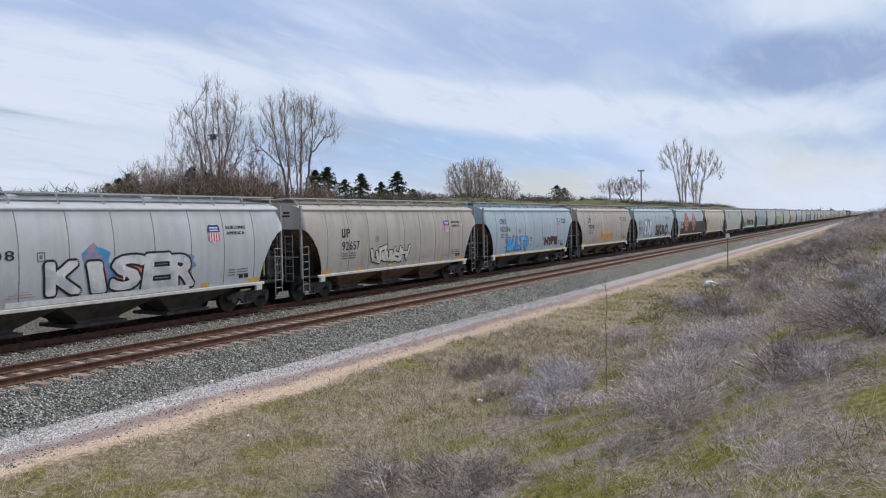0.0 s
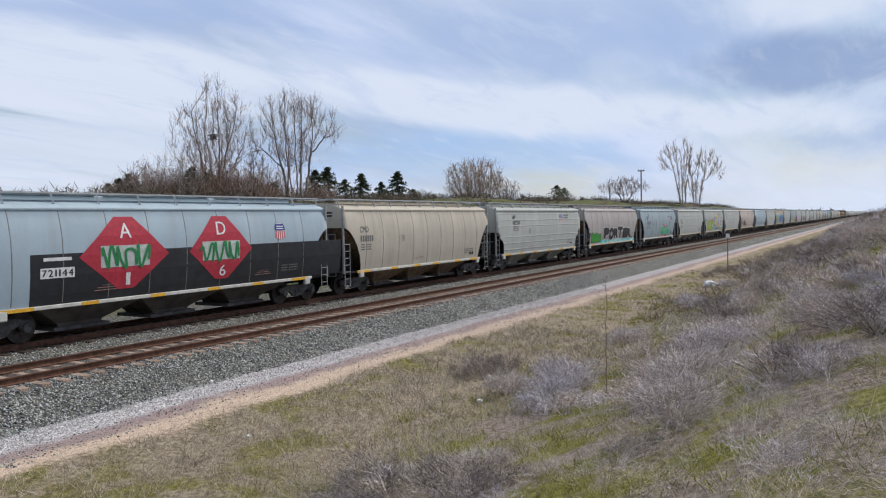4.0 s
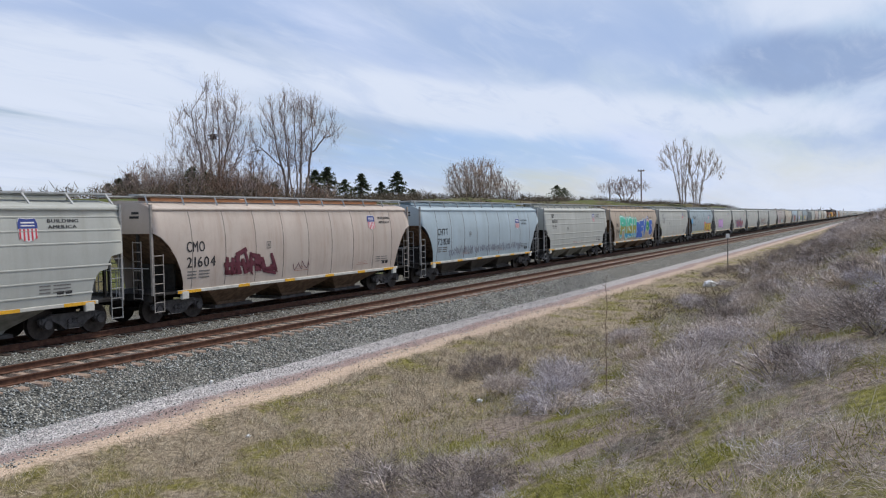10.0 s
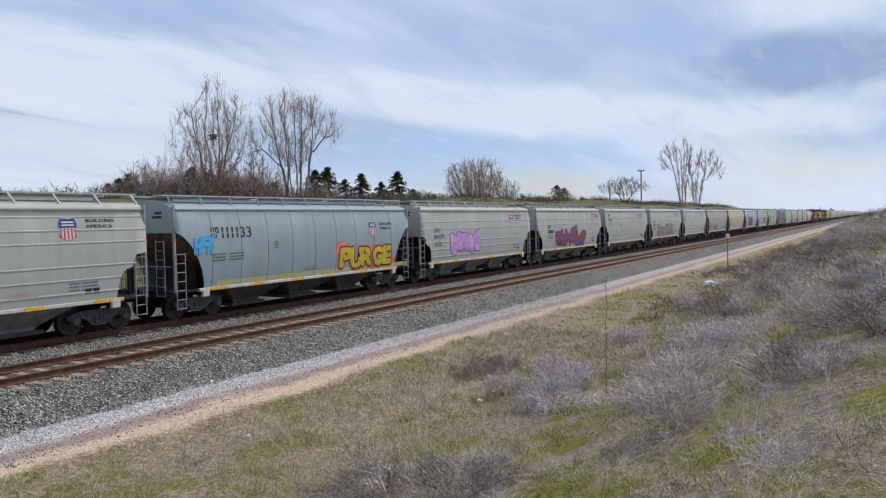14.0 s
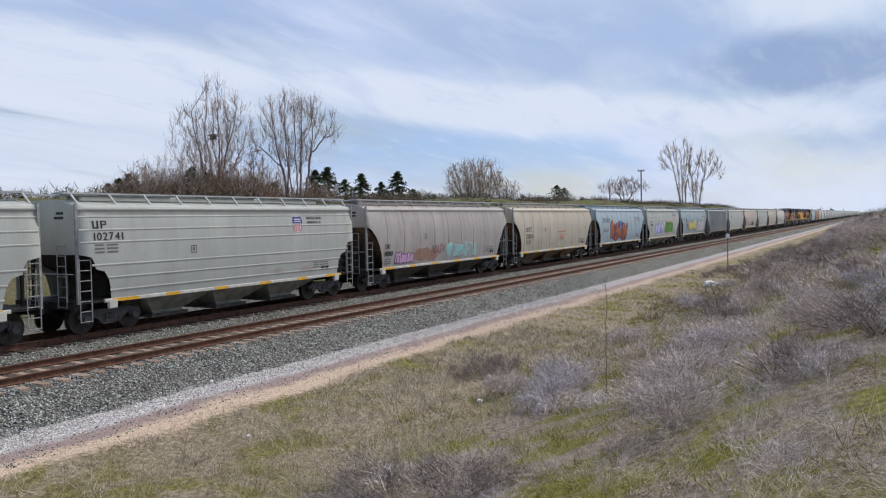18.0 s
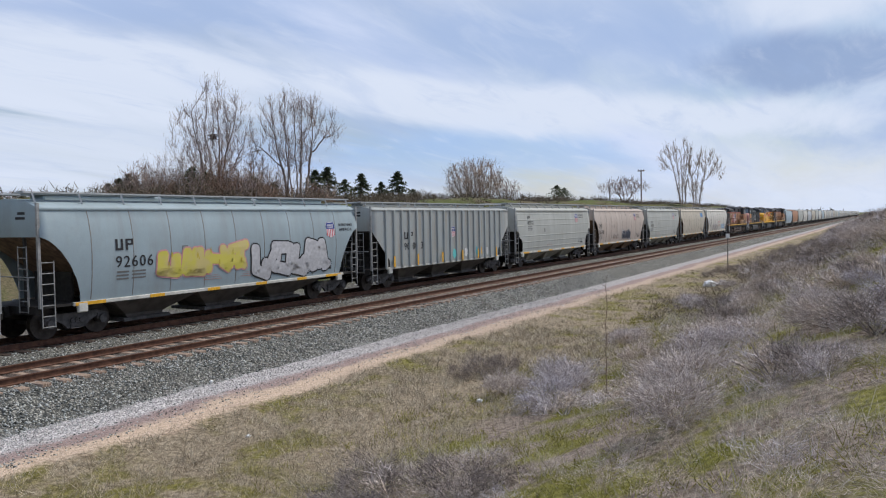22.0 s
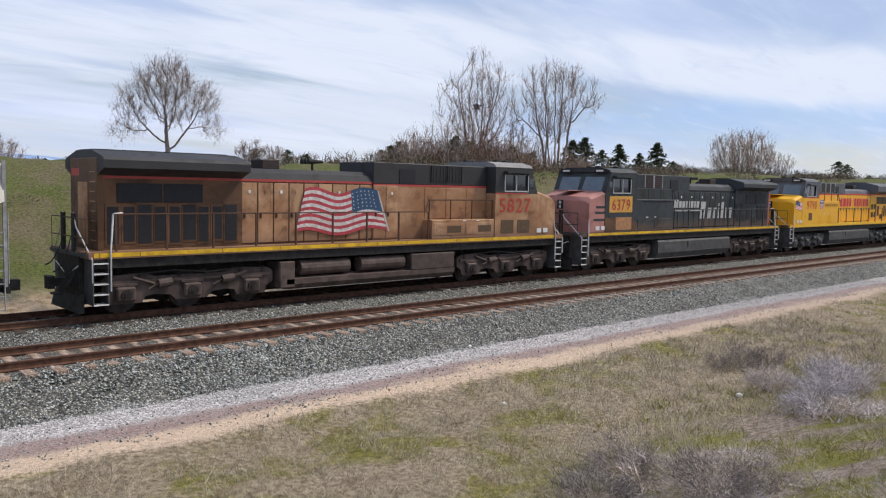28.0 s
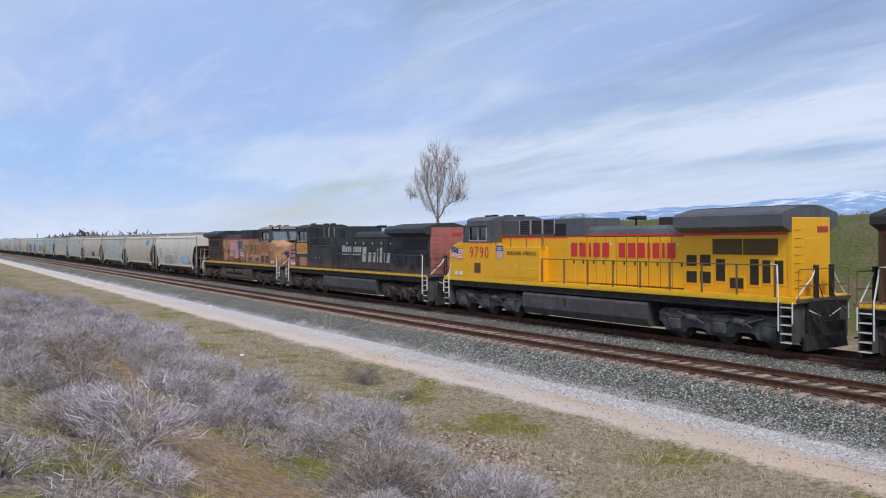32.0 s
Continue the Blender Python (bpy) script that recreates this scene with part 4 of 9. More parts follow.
def scribble(car, side, x0, x1, z0, z1, seed, mat, width=0.035, turns=26, note=""):
    """A running tag drawn with one line."""
    rng = random.Random(seed)
    bm = bmesh.new()
    pts = []
    for i in range(turns + 1):
        u = i / turns
        pts.append((x0 + (x1 - x0) * u + rng.uniform(-0.5, 0.5) * (x1 - x0) / turns * 2.2, z0 + (z1 - z0) * (0.5 + 0.5 * math.sin(i * 2.2 + rng.uniform(-0.7, 0.7)))))
    fine = []
    for i in range(len(pts) - 1):
        a, b2, c2, d = pts[max(0, i - 1)], pts[i], pts[i + 1], pts[min(len(pts) - 1, i + 2)]
        for k in range(5):
            t = k / 5
            fine.append(tuple(0.5 * (2 * b2[j] + (c2[j] - a[j]) * t + (2 * a[j] - 5 * b2[j] + 4 * c2[j] - d[j]) * t * t + (3 * b2[j] - a[j] - 3 * c2[j] + d[j]) * t ** 3) for j in (0, 1)))
    for i, ((xa, za), (xb, zb)) in enumerate(zip(fine, fine[1:])):
        n = Vector((zb - za, xa - xb))
        if n.length < 1e-5:
            continue
        n = n.normalized() * width / 2
        h = 0.012 + 0.0001 * i
        bm.faces.new([bm.verts.new((x, h, z)) for x, z in ((xa - n.x, za - n.y), (xa + n.x, za + n.y), (xb + n.x, zb + n.y), (xb - n.x, zb - n.y))])
    return part("graffiti_tag", lay(bm, side, 0), mat, car, note or "scrawled one-line spray tag")


SHIELD_BLUE = plain("shield_blue", (0.03, 0.05, 0.22), 0.5, 0.0, 0.1)
SHIELD_RED = plain("shield_red", (0.55, 0.06, 0.08), 0.5, 0.0, 0.1)
SHIELD_WHITE = plain("shield_white", (0.70, 0.68, 0.68), 0.5, 0.0, 0.08)


def shield(parent, side, x, z, w, h, name="shield_emblem"):
    """A plain striped shield: blue head over red and white stripes, a pale bar where its name would be."""
    bm = bmesh.new()
    out = [(-0.5, 0.30), (-0.40, 0.5), (0, 0.46), (0.40, 0.5), (0.5, 0.30), (0.47, -0.25), (0.25, -0.44), (0, -0.5), (-0.25, -0.44), (-0.47, -0.25)]
    bm.faces.new([bm.verts.new((x + u * w, 0.010, z + v * h)) for u, v in out])
    base = part(name, lay(bm, side, 0.2), SHIELD_WHITE, parent, "shield emblem in blue, red and white")
    part("emblem_head", lay(patch_shape([(x + u * w, z + v * h) for u, v in ((-0.49, 0.05), (-0.49, 0.29), (-0.38, 0.47), (0, 0.43), (0.38, 0.47), (0.49, 0.29), (0.49, 0.05))], 0.014), side, 0), SHIELD_BLUE, base)
    rows = []
    for i in range(5):
        u = -0.40 + 0.2 * i
        rows.append((x + (u - 0.045) * w, x + (u + 0.045) * w, z + (-0.38 if abs(u) > 0.3 else -0.45) * h, z + 0.03 * h))
    part("emblem_stripes", lay(rects(rows, 0.014), side, 0.2), SHIELD_RED, base)
    part("emblem_bar", lay(rects([(x - 0.34 * w, x + 0.34 * w, z + 0.14 * h, z + 0.19 * h), (x - 0.34 * w, x + 0.34 * w, z + 0.26 * h, z + 0.32 * h)], 0.018), side, 0), SHIELD_WHITE, base)
    return base


def slogan(parent, side, x0, x1, z0, z1, mat=None):
    m = mat or INK
    zm = (z0 + z1) / 2
    h = (z1 - z0) * 0.36
    part("lettering", lay(words("BUILDING", x0, x1, z1 - h, z1), side, 0), m, parent, "black stencilled slogan")
    part("lettering", lay(words("AMERICA", x0, x0 + (x1 - x0) * 0.92, z0, z0 + h), side, 0), m, parent, "black stencilled slogan")


def two_marks(x0, w, z0, z1):
    """The owner's two-piece sign as plain bars."""
    a, h, t = w * 0.43, z1 - z0, w * 0.13
    b = x0 + w * 0.57
    return [(x0, x0 + t, z0, z1), (x0 + a - t, x0 + a, z0, z1), (x0 + t, x0 + a - t, z0, z0 + h * 0.2), (b, b + t, z0, z1), (b + t, b + a, z0 + h * 0.45, z0 + h * 0.6), (b + t, b + a, z1 - h * 0.16, z1), (b + a - t * 0.8, b + a, z0 + h * 0.6, z1 - h * 0.16)]


def marks(car, side, top, number, x0, x1, z0, z1, mat=None, small=True, one_line=False):
    """Owner's mark over the car number, with the small capacity lines below."""
    m = mat or INK
    h = (z1 - z0) * 0.40
    w = x1 - x0
    if one_line:
        part("lettering", lay(words(number, x0 + w * 0.24, x1, z0, z1), side, 0), m, car, "black stencilled car number")
        part("lettering_bar", lay(rects(two_marks(x0, w * 0.19, z0, z1)), side, 0), m, car)
        zs = z0 - 0.55
    else:
        if top:
            part("lettering", lay(words(top, x0, x0 + w * (0.85 if len(top) > 3 else 0.62), z1 - h, z1), side, 0), m, car, "black stencilled reporting mark")
        else:
            part("lettering_bar", lay(rects(two_marks(x0, w * 0.46, z1 - h, z1)), side, 0), m, car, "black stencilled block")
        if number:
            part("lettering", lay(words(number, x0, x1, z0, z0 + h), side, 0), m, car, "black stencilled car number")
        else:
            part("lettering_bar", lay(rects([(x0 + w * q / 6, x0 + w * (q + 0.7) / 6, z0, z0 + h) for q in range(6)]), side, 0), m, car, "black stencilled blocks")
        zs = z0 - 0.12
    if small:
        rows = []
        for i in range(3):
            z = zs - i * 0.11
            if z > 1.2:
                rows += [(x0 + 0.03, x0 + w * 0.34, z - 0.05, z), (x0 + w * 0.42, x0 + w * 0.80, z - 0.05, z)]
        if rows:
            tagged(part("capacity_data", lay(rects(rows, 0.008), side, 0), FAINT, car), kind="stuff")


def dress(car, i, style, length):
    """What every car carries: yellow reflectors, small data panels, consolidated stencils."""
    side = STYLES[style]["side"]
    rng = random.Random(900 + i)
    xe = length / 2 - 0.62
    nd = STYLES[style]["notch"][-1][0]
    n = 6
    for k in range(n):
        x = -xe + nd + 0.4 + (2 * (xe - nd) - 0.8) * k / (n - 1) + rng.uniform(-0.2, 0.2)
        w = 0.46 if k in (0, n - 1) else 0.26
        if style == "posted":
            part("yellow_reflector", boxes((x - 0.07, x + 0.07, -1.613, -1.603, 1.05, 1.6)), YELLOW_TAPE, car)
        elif style == "smooth" and i in (1, 3, 9, 0):
            part("yellow_reflector", lay(rects([(x - w * 0.7, x + w * 0.7, 1.12, 1.24)], 0.008), side, 0), YELLOW_TAPE, car)
        else:
            part("yellow_reflector", boxes((x - w * 1.15, x + w * 1.15, -1.523, -1.517, 0.97, 1.072)), YELLOW_TAPE, car)
    x = xe - nd - 0.9
    if style != "posted":
        part("data_panel", lay(rects([(x - 0.25, x - 0.03, 1.30, 1.46), (x + 0.03, x + 0.25, 1.30, 1.46)], 0.008), side, 0), INK, car)
        tagged(part("capacity_data", lay(rects([(x - 0.8, x - 0.45, 1.62 - q * 0.1, 1.66 - q * 0.1) for q in range(3)] + [(x - 0.36, x + 0.2, 1.62 - q * 0.1, 1.655 - q * 0.1) for q in range(3)], 0.008), side, 0), FAINT, car), kind="stuff")
        part("inspection_stencil", lay(rects([(-2.6, -2.57, 2.35, 2.62), (-2.38, -2.35, 2.35, 2.62), (-2.57, -2.38, 2.35, 2.38), (-2.57, -2.38, 2.59, 2.62), (-2.52, -2.44, 2.43, 2.54)], 0.008), side, 0), FAINT, car)
        # faint reddish notes in bars along the foot
        rows = []
        for q in range(2):
            xx = rng.uniform(-xe * 0.5, xe * 0.5)
            rows += [(xx, xx + 0.9, 1.36, 1.38), (xx + 0.1, xx + 0.8, 1.44, 1.455), (xx + 0.25, xx + 0.7, 1.51, 1.52)]
        tagged(part("faded_note", lay(rects(rows, 0.008), side, 0), plain("faded_red_stencil", (0.42, 0.22, 0.18), 0.7), car), kind="stuff")
    part("end_number", boxes((-xe - 0.006, -xe - 0.002, -0.9, -0.55, 3.70, 3.78), (-xe - 0.006, -xe - 0.002, -0.9, -0.45, 3.56, 3.64)), INK, car)


FITTED = []
S = [STYLES[c[0]]["side"] for c in CARS]
W_, K_ = (0.72, 0.72, 0.70), (0.015, 0.015, 0.018)
for i, car in enumerate(LEAD):
    dress(car, i, CARS[i][0], round(GAPS[i + 1] - GAPS[i], 1))
    FITTED.append({c.name for c in car.children})
    if i in (1, 2, 9, 11, 12, 17, 19, 20, 27, 30, 32) or i in (0, 3, 4, 7, 14, 15, 16, 18, 21, 22, 23, 26, 28, 31, 13):
        ribbed = CARS[i][0] == "ribbed"
        sx, sz = (2.45, 3.27) if ribbed else (3.35, 3.0)
        if i in (1, 9):
            sx -= 0.7
        if i == 28:
            sx = 4.2
        if i in (31, 13):
            sz = 3.28
        shield(car, S[i], sx, sz, 0.60, 0.68)
        slogan(car, S[i], sx + 0.62, sx + 1.62, *((sz + 0.02, sz + 0.29) if ribbed else (sz - 0.06, sz + 0.26)))
    elif i == 29:
        shield(car, 1.52, -1.08, 2.66, 0.6, 0.62)

# owner's mark and number, car by car
part("lettering", lay(words("08", -4.78, -4.15, 2.43, 2.70), S[0], 0), INK, LEAD[0], "black stencilled car number")
marks(LEAD[1], S[1], "", "92657", -7.0, -5.68, 2.06, 3.01)
marks(LEAD[2], S[2], "CMO", "112396", -6.84, -5.40, 2.50, 3.32)
marks(LEAD[3], S[3], "", "99240", -5.9, -4.46, 2.35, 3.25)
marks(LEAD[4], S[4], "CHTT", "721229", -8.0, -6.66, 1.95, 2.85)
marks(LEAD[6], S[6], "CMO", "", -7.0, -5.9, 2.4, 3.1, FAINT)
marks(LEAD[7], S[7], "", "102530", -6.4, -5.24, 2.93, 3.54)
marks(LEAD[8], S[8], "", "", -7.95, -7.0, 1.75, 2.4)
marks(LEAD[9], S[9], "", "99214", -6.89, -5.34, 2.44, 3.3)
marks(LEAD[10], S[10], "CMO", "105077", -7.2, -6.0, 2.26, 2.88)
marks(LEAD[11], S[11], "", "", -7.5, -6.4, 2.5, 3.1)
marks(LEAD[12], S[12], "", "102527", -7.45, -6.4, 2.93, 3.5)
marks(LEAD[13], S[13], "CMO", "21604", -8.0, -6.67, 1.84, 2.74)
marks(LEAD[14], S[14], "CHTT", "721830", -7.3, -5.95, 1.97, 2.85)
marks(LEAD[15], S[15], "", "102521", -6.94, -5.85, 2.95, 3.59)
marks(LEAD[16], S[16], "CMO", "21666", -7.6, -6.35, 1.85, 2.72)
marks(LEAD[17], S[17], "", "102322", -7.4, -6.32, 2.9, 3.5)
marks(LEAD[18], S[18], "", "111133", -6.9, -4.84, 2.82, 3.22, one_line=True)
marks(LEAD[19], S[19], "CMO", "104571", -7.7, -6.6, 2.3, 2.9)
marks(LEAD[20], S[20], "", "", -7.6, -6.5, 2.2, 2.8)
marks(LEAD[21], S[21], "", "102518", -7.07, -6.0, 2.95, 3.56)
marks(LEAD[22], S[22], "CMO", "104540", -6.99, -5.79, 2.26, 2.9)
marks(LEAD[23], S[23], "", "102741", -7.2, -6.1, 2.9, 3.5)
marks(LEAD[24], S[24], "CMO", "", -7.95, -7.2, 1.62, 2.2)
marks(LEAD[25], S[25], "CHTT", "720374", -7.7, -6.6, 1.95, 2.7)
marks(LEAD[26], S[26], "", "111203", -6.7, -4.84, 2.85, 3.22, one_line=True)
marks(LEAD[27], S[27], "", "102125", -7.6, -6.6, 2.26, 2.85)
marks(LEAD[28], S[28], "", "92606", -6.84, -5.4, 2.03, 2.92)
marks(LEAD[29], 1.525, "", "90 00 3", -6.21, -4.39, 1.86, 2.75, small=False)
marks(LEAD[30], S[30], "", "102522", -7.3, -6.3, 2.9, 3.5)
marks(LEAD[31], S[31], "CMO", "21520", -7.9, -6.6, 1.85, 2.72)
marks(LEAD[32], S[32], "CMO", "104509", -7.7, -6.6, 2.2, 2.85)
marks(LEAD[34], S[34], "CHTT", "720591", -6.98, -5.88, 2.03, 2.71)

# graffiti, car by car
sp = spray
piece(LEAD[0], S[0], "KISER", -3.2, 2.5, 1.15, 2.45, sp(K_), spray2((0.62, 0.62, 0.60), (0.40, 0.44, 0.46), "kiser_fill"), 11, 0.075, 0.075, None, 16, "grey lettering edged in black and red", (spray2((0.70, 0.16, 0.05), (0.05, 0.25, 0.45), "kiser_cloud"), 7), sp(W_))
part("graffiti_band", lay(rects([(-4.4, 2.2, 1.10, 1.26)], 0.026), S[0], 0), sp(W_), LEAD[0])
piece(LEAD[1], S[1], "abcde", -4.7, -1.4, 1.3, 2.15, sp(K_), sp((0.62, 0.60, 0.52)), 12, 0.03, 0.05, None, 14, "black-and-white lettering")
piece(LEAD[2], S[2], "BALTO", -5.77, -2.39, 1.15, 2.29, sp((0.03, 0.06, 0.20)), spray2((0.05, 0.30, 0.70), (0.10, 0.45, 0.78), "balto_fill"), 13, 0.085, 0.04, sp((0.62, 0.30, 0.10)), 6, "bright blue lettering")
piece(LEAD[2], S[2], "HYPE", 0.68, 3.1, 1.35, 2.05, sp((0.06, 0.02, 0.03)), sp((0.10, 0.03, 0.04)), 14, 0.04, 0.03, None, 14, "dark maroon lettering")
for x in (-6.0, -1.9, 0.4):
    part("graffiti_mark", lay(rects([(x - 0.12, x + 0.12, 1.95, 2.02), (x - 0.08, x + 0.08, 1.80, 1.88), (x - 0.15, x + 0.15, 1.5, 1.53)], 0.01), S[2], 0), sp((0.03, 0.05, 0.25)), LEAD[2])
rngo = random.Random(5)
part("graffiti_cloud", lay(blobs([(rngo.uniform(-2.6, 0.8), rngo.uniform(1.4, 1.95), rngo.uniform(0.3, 0.55), rngo.uniform(0.15, 0.3)) for _ in range(12)], rngo, 0.006), S[3]), spray2((0.62, 0.33, 0.10), (0.50, 0.36, 0.22), "orange_cloud"), LEAD[3], "faded orange sprayed cloud")
scribble(LEAD[3], S[3], -2.6, 0.8, 1.3, 2.0, 31, sp(K_), 0.03, 18)
piece(LEAD[4], S[4], "ZAD", -6.0, -2.9, 1.2, 2.95, sp(K_), spray2((0.62, 0.62, 0.66), (0.46, 0.47, 0.52), "zad_fill"), 15, 0.13, 0.045, None, 14, "silver lettering edged in black over a teal shadow", (sp((0.03, 0.26, 0.30)), 7), sp((0.70, 0.70, 0.72)))
piece(LEAD[4], S[4], "SKRO", -1.4, 3.9, 1.15, 2.5, sp(W_), sp(K_), 16, 0.085, 0.03, sp(K_), 22, "black lettering edged in white", None, sp(W_))
part("painted_band", lay(rects([(-7.3, 7.3, 1.08, 2.55)], 0.004), S[5]), plain("black_overpaint", (0.02, 0.021, 0.024), 0.55, 0, 0.3, 3), LEAD[5], "black painted lower half")
for x, w in ((-4.05, 1.7), (0.1, 1.55)):
    part("painted_diamond", lay(patch_shape([(x - w, 2.4), (x - 0.3, 1.35), (x + 0.3, 1.35), (x + w, 2.4), (x + 0.35, 3.62), (x - 0.35, 3.62)], 0.012), S[5]), sp((0.42, 0.03, 0.05)), LEAD[5], "large red painted diamond")
    part("graffiti_label", lay(rects([(x - 0.95, x + 0.9, 2.05, 2.72)], 0.017), S[5]), sp((0.45, 0.50, 0.45)), LEAD[5])
    scribble(LEAD[5], [(z, w_ + 0.012) for z, w_ in S[5]], x - 1.0, x + 0.95, 2.0, 2.75, 60 + round(x), sp((0.02, 0.20, 0.06)), 0.09, 16)
    part("graffiti_letter", lay(words("A" if x < -2 else "D", x - 0.22, x + 0.22, 2.95, 3.42, 0.02), S[5], 0), sp(W_), LEAD[5])
    part("graffiti_letter", lay(words("1" if x < -2 else "6", x - 0.12, x + 0.18, 1.46, 1.85, 0.02), S[5], 0), sp(W_), LEAD[5])
part("lettering", lay(rects([(-7.0, -5.9, 1.85, 2.15), (-6.9, -6.0, 2.35, 2.45)], 0.012), S[5], 0), sp(W_), LEAD[5])
part("lettering", lay(words("721144", -6.95, -5.95, 1.90, 2.10, 0.016), S[5], 0), INK, LEAD[5])
shield(LEAD[5], S[5], 3.3, 3.0, 0.6, 0.66)
piece(LEAD[8], S[8], "PORTER", -3.6, 4.6, 1.25, 2.50, sp(W_), sp((0.012, 0.015, 0.02)), 17, 0.13, 0.055, None, 5, "black block lettering edged in white")
part("graffiti_band", lay(rects([(-4.6, 6.0, 1.08, 1.36)], 0.008), S[8], 0), spray2((0.10, 0.60, 0.58), (0.55, 0.75, 0.72), "cyan_band"), LEAD[8], "turquoise sprayed band")
piece(LEAD[8], S[8], "lmn", -6.9, -4.5, 1.15, 2.05, sp((0.02, 0.12, 0.02)), sp((0.06, 0.36, 0.05)), 18, 0.14, 0.05, None, 8, "green bubble lettering", None, sp((0.01, 0.10, 0.01)))
piece(LEAD[9], S[9], "opqrs", -1.3, 2.7, 1.2, 2.2, sp((0.62, 0.68, 0.64)), spray2((0.02, 0.34, 0.16), (0.10, 0.48, 0.30), "teal_fill"), 19, 0.085, 0.035, sp((0.02, 0.05, 0.04)), 16, "green lettering edged in white over a red cloud", (sp((0.55, 0.03, 0.10)), 11), sp(W_))
YEL = sp((0.66, 0.50, 0.03))
SIL = spray2((0.60, 0.58, 0.60), (0.42, 0.40, 0.44), "silver_fill")
piece(LEAD[11], S[11], "abdgh", -0.9, 5.4, 1.25, 3.0, sp(K_), YEL, 20, 0.16, 0.07, sp((0.05, 0.36, 0.68)), 9, "yellow backing shapes edged in black and blue", (sp((0.06, 0.38, 0.70)), 14))
piece(LEAD[11], S[11], "BIMES", -0.6, 5.2, 1.25, 3.0, sp(K_), SIL, 21, 0.06, 0.07, None, 8, "silver lettering edged in black", None, None, 0.014)
part("graffiti_crown", lay(patch_shape([(0.45, 2.95), (1.55, 2.95), (1.7, 3.4), (1.25, 3.15), (1.0, 3.62), (0.75, 3.15), (0.3, 3.4)], 0.03), S[11], 0), YEL, LEAD[11], "yellow crown")
part("graffiti_cloud", lay(blobs([(1.1, 1.5, 0.16, 0.2), (3.4, 1.62, 0.2, 0.24), (4.6, 1.9, 0.16, 0.2), (-0.6, 1.5, 0.35, 0.22), (2.2, 2.8, 0.14, 0.16)], random.Random(6), 0.042, 0.12), S[11], 0), sp((0.06, 0.38, 0.72)), LEAD[11], "blue sprayed drops")
piece(LEAD[11], S[11], "fgik", -6.0, -3.0, 1.25, 2.75, sp(K_), spray2((0.50, 0.52, 0.04), (0.20, 0.42, 0.04), "lime_fill"), 22, 0.12, 0.06, None, 12, "lime lettering edged in black")
rngc = random.Random(9)
part("graffiti_cloud", lay(blobs([(-2.2, 2.1, 0.75, 0.75)], rngc, 0.008, 0.2), S[11]), sp((0.45, 0.05, 0.16)), LEAD[11])
part("graffiti_cloud", lay(blobs([(-2.3, 2.0, 0.6, 0.6), (-2.5, 1.5, 0.5, 0.35)], rngc, 0.014, 0.12), S[11]), sp((0.16, 0.42, 0.04)), LEAD[11])
part("graffiti_cloud", lay(blobs([(-2.35, 1.85, 0.26, 0.3), (-4.2, 2.1, 0.25, 0.25)], rngc, 0.019, 0.1), S[11]), sp((0.55, 0.58, 0.66)), LEAD[11])
piece(LEAD[13], S[13], "tuvk", -6.2, -3.6, 1.35, 2.3, sp((0.10, 0.02, 0.035)), sp((0.12, 0.025, 0.04)), 21, 0.012, 0.012, None, 20, "dark maroon tag")
scribble(LEAD[13], S[13], -2.4, -1.2, 1.4, 1.75, 77, sp((0.10, 0.03, 0.06)), 0.03, 10)
for k in range(13):
    scribble(LEAD[14], S[14], -6.0 + k * 0.78, -5.3 + k * 0.78, 1.30 + 0.06 * (k % 3), 1.78 + 0.05 * (k % 2), 80 + k, sp((0.13, 0.11, 0.16)), 0.026, 11)
piece(LEAD[16], S[16], "PUSH", -6.3, -0.9, 1.2, 3.35, sp((0.62, 0.72, 0.70)), bands((0.03, 0.30, 0.50), (0.27, 0.27, 0.03), (0.03, 0.42, 0.28), 1.72, 2.42, "push_fill"), 23, 0.15, 0.085, sp((0.03, 0.45, 0.36)), 12, "green, olive and blue bubble lettering edged in white")
piece(LEAD[16], S[16], "BEV", -0.85, 2.65, 1.15, 3.1, sp((0.66, 0.66, 0.52)), spray2((0.008, 0.075, 0.40), (0.01, 0.11, 0.50), "bevos_fill"), 24, 0.17, 0.07, sp((0.05, 0.22, 0.40)), 7, "royal-blue bubble lettering edged in cream", None, sp((0.25, 0.50, 0.75)))
piece(LEAD[16], S[16], "O", 2.65, 3.75, 1.75, 3.0, sp((0.66, 0.66, 0.52)), sp((0.02, 0.26, 0.10)), 26, 0.15, 0.06, None, 5, "green letter edged in cream")
piece(LEAD[16], S[16], "S", 3.75, 5.0, 1.15, 3.05, sp((0.66, 0.66, 0.52)), MATS["bevos_fill"], 27, 0.16, 0.07, None, 5, "royal-blue letter edged in cream")
scribble(LEAD[16], S[16], 5.1, 5.9, 2.2, 2.6, 90, sp(K_), 0.03, 8)
scribble(LEAD[16], S[16], -5.8, -3.6, 1.12, 1.22, 91, sp(W_), 0.025, 16)
piece(LEAD[18], S[18], "HFK", -7.72, -6.78, 2.25, 2.95, sp((0.06, 0.36, 0.66)), sp((0.07, 0.40, 0.70)), 41, 0.03, 0.012, None, 24, "thin bright blue tag")
part("painted_band", lay(rects([(-6.6, 6.6, 1.10, 1.30)], 0.004), S[18], 0), spray2((0.52, 0.47, 0.16), (0.50, 0.47, 0.34), "sill_yellow"), LEAD[18], "faded yellow sill band")
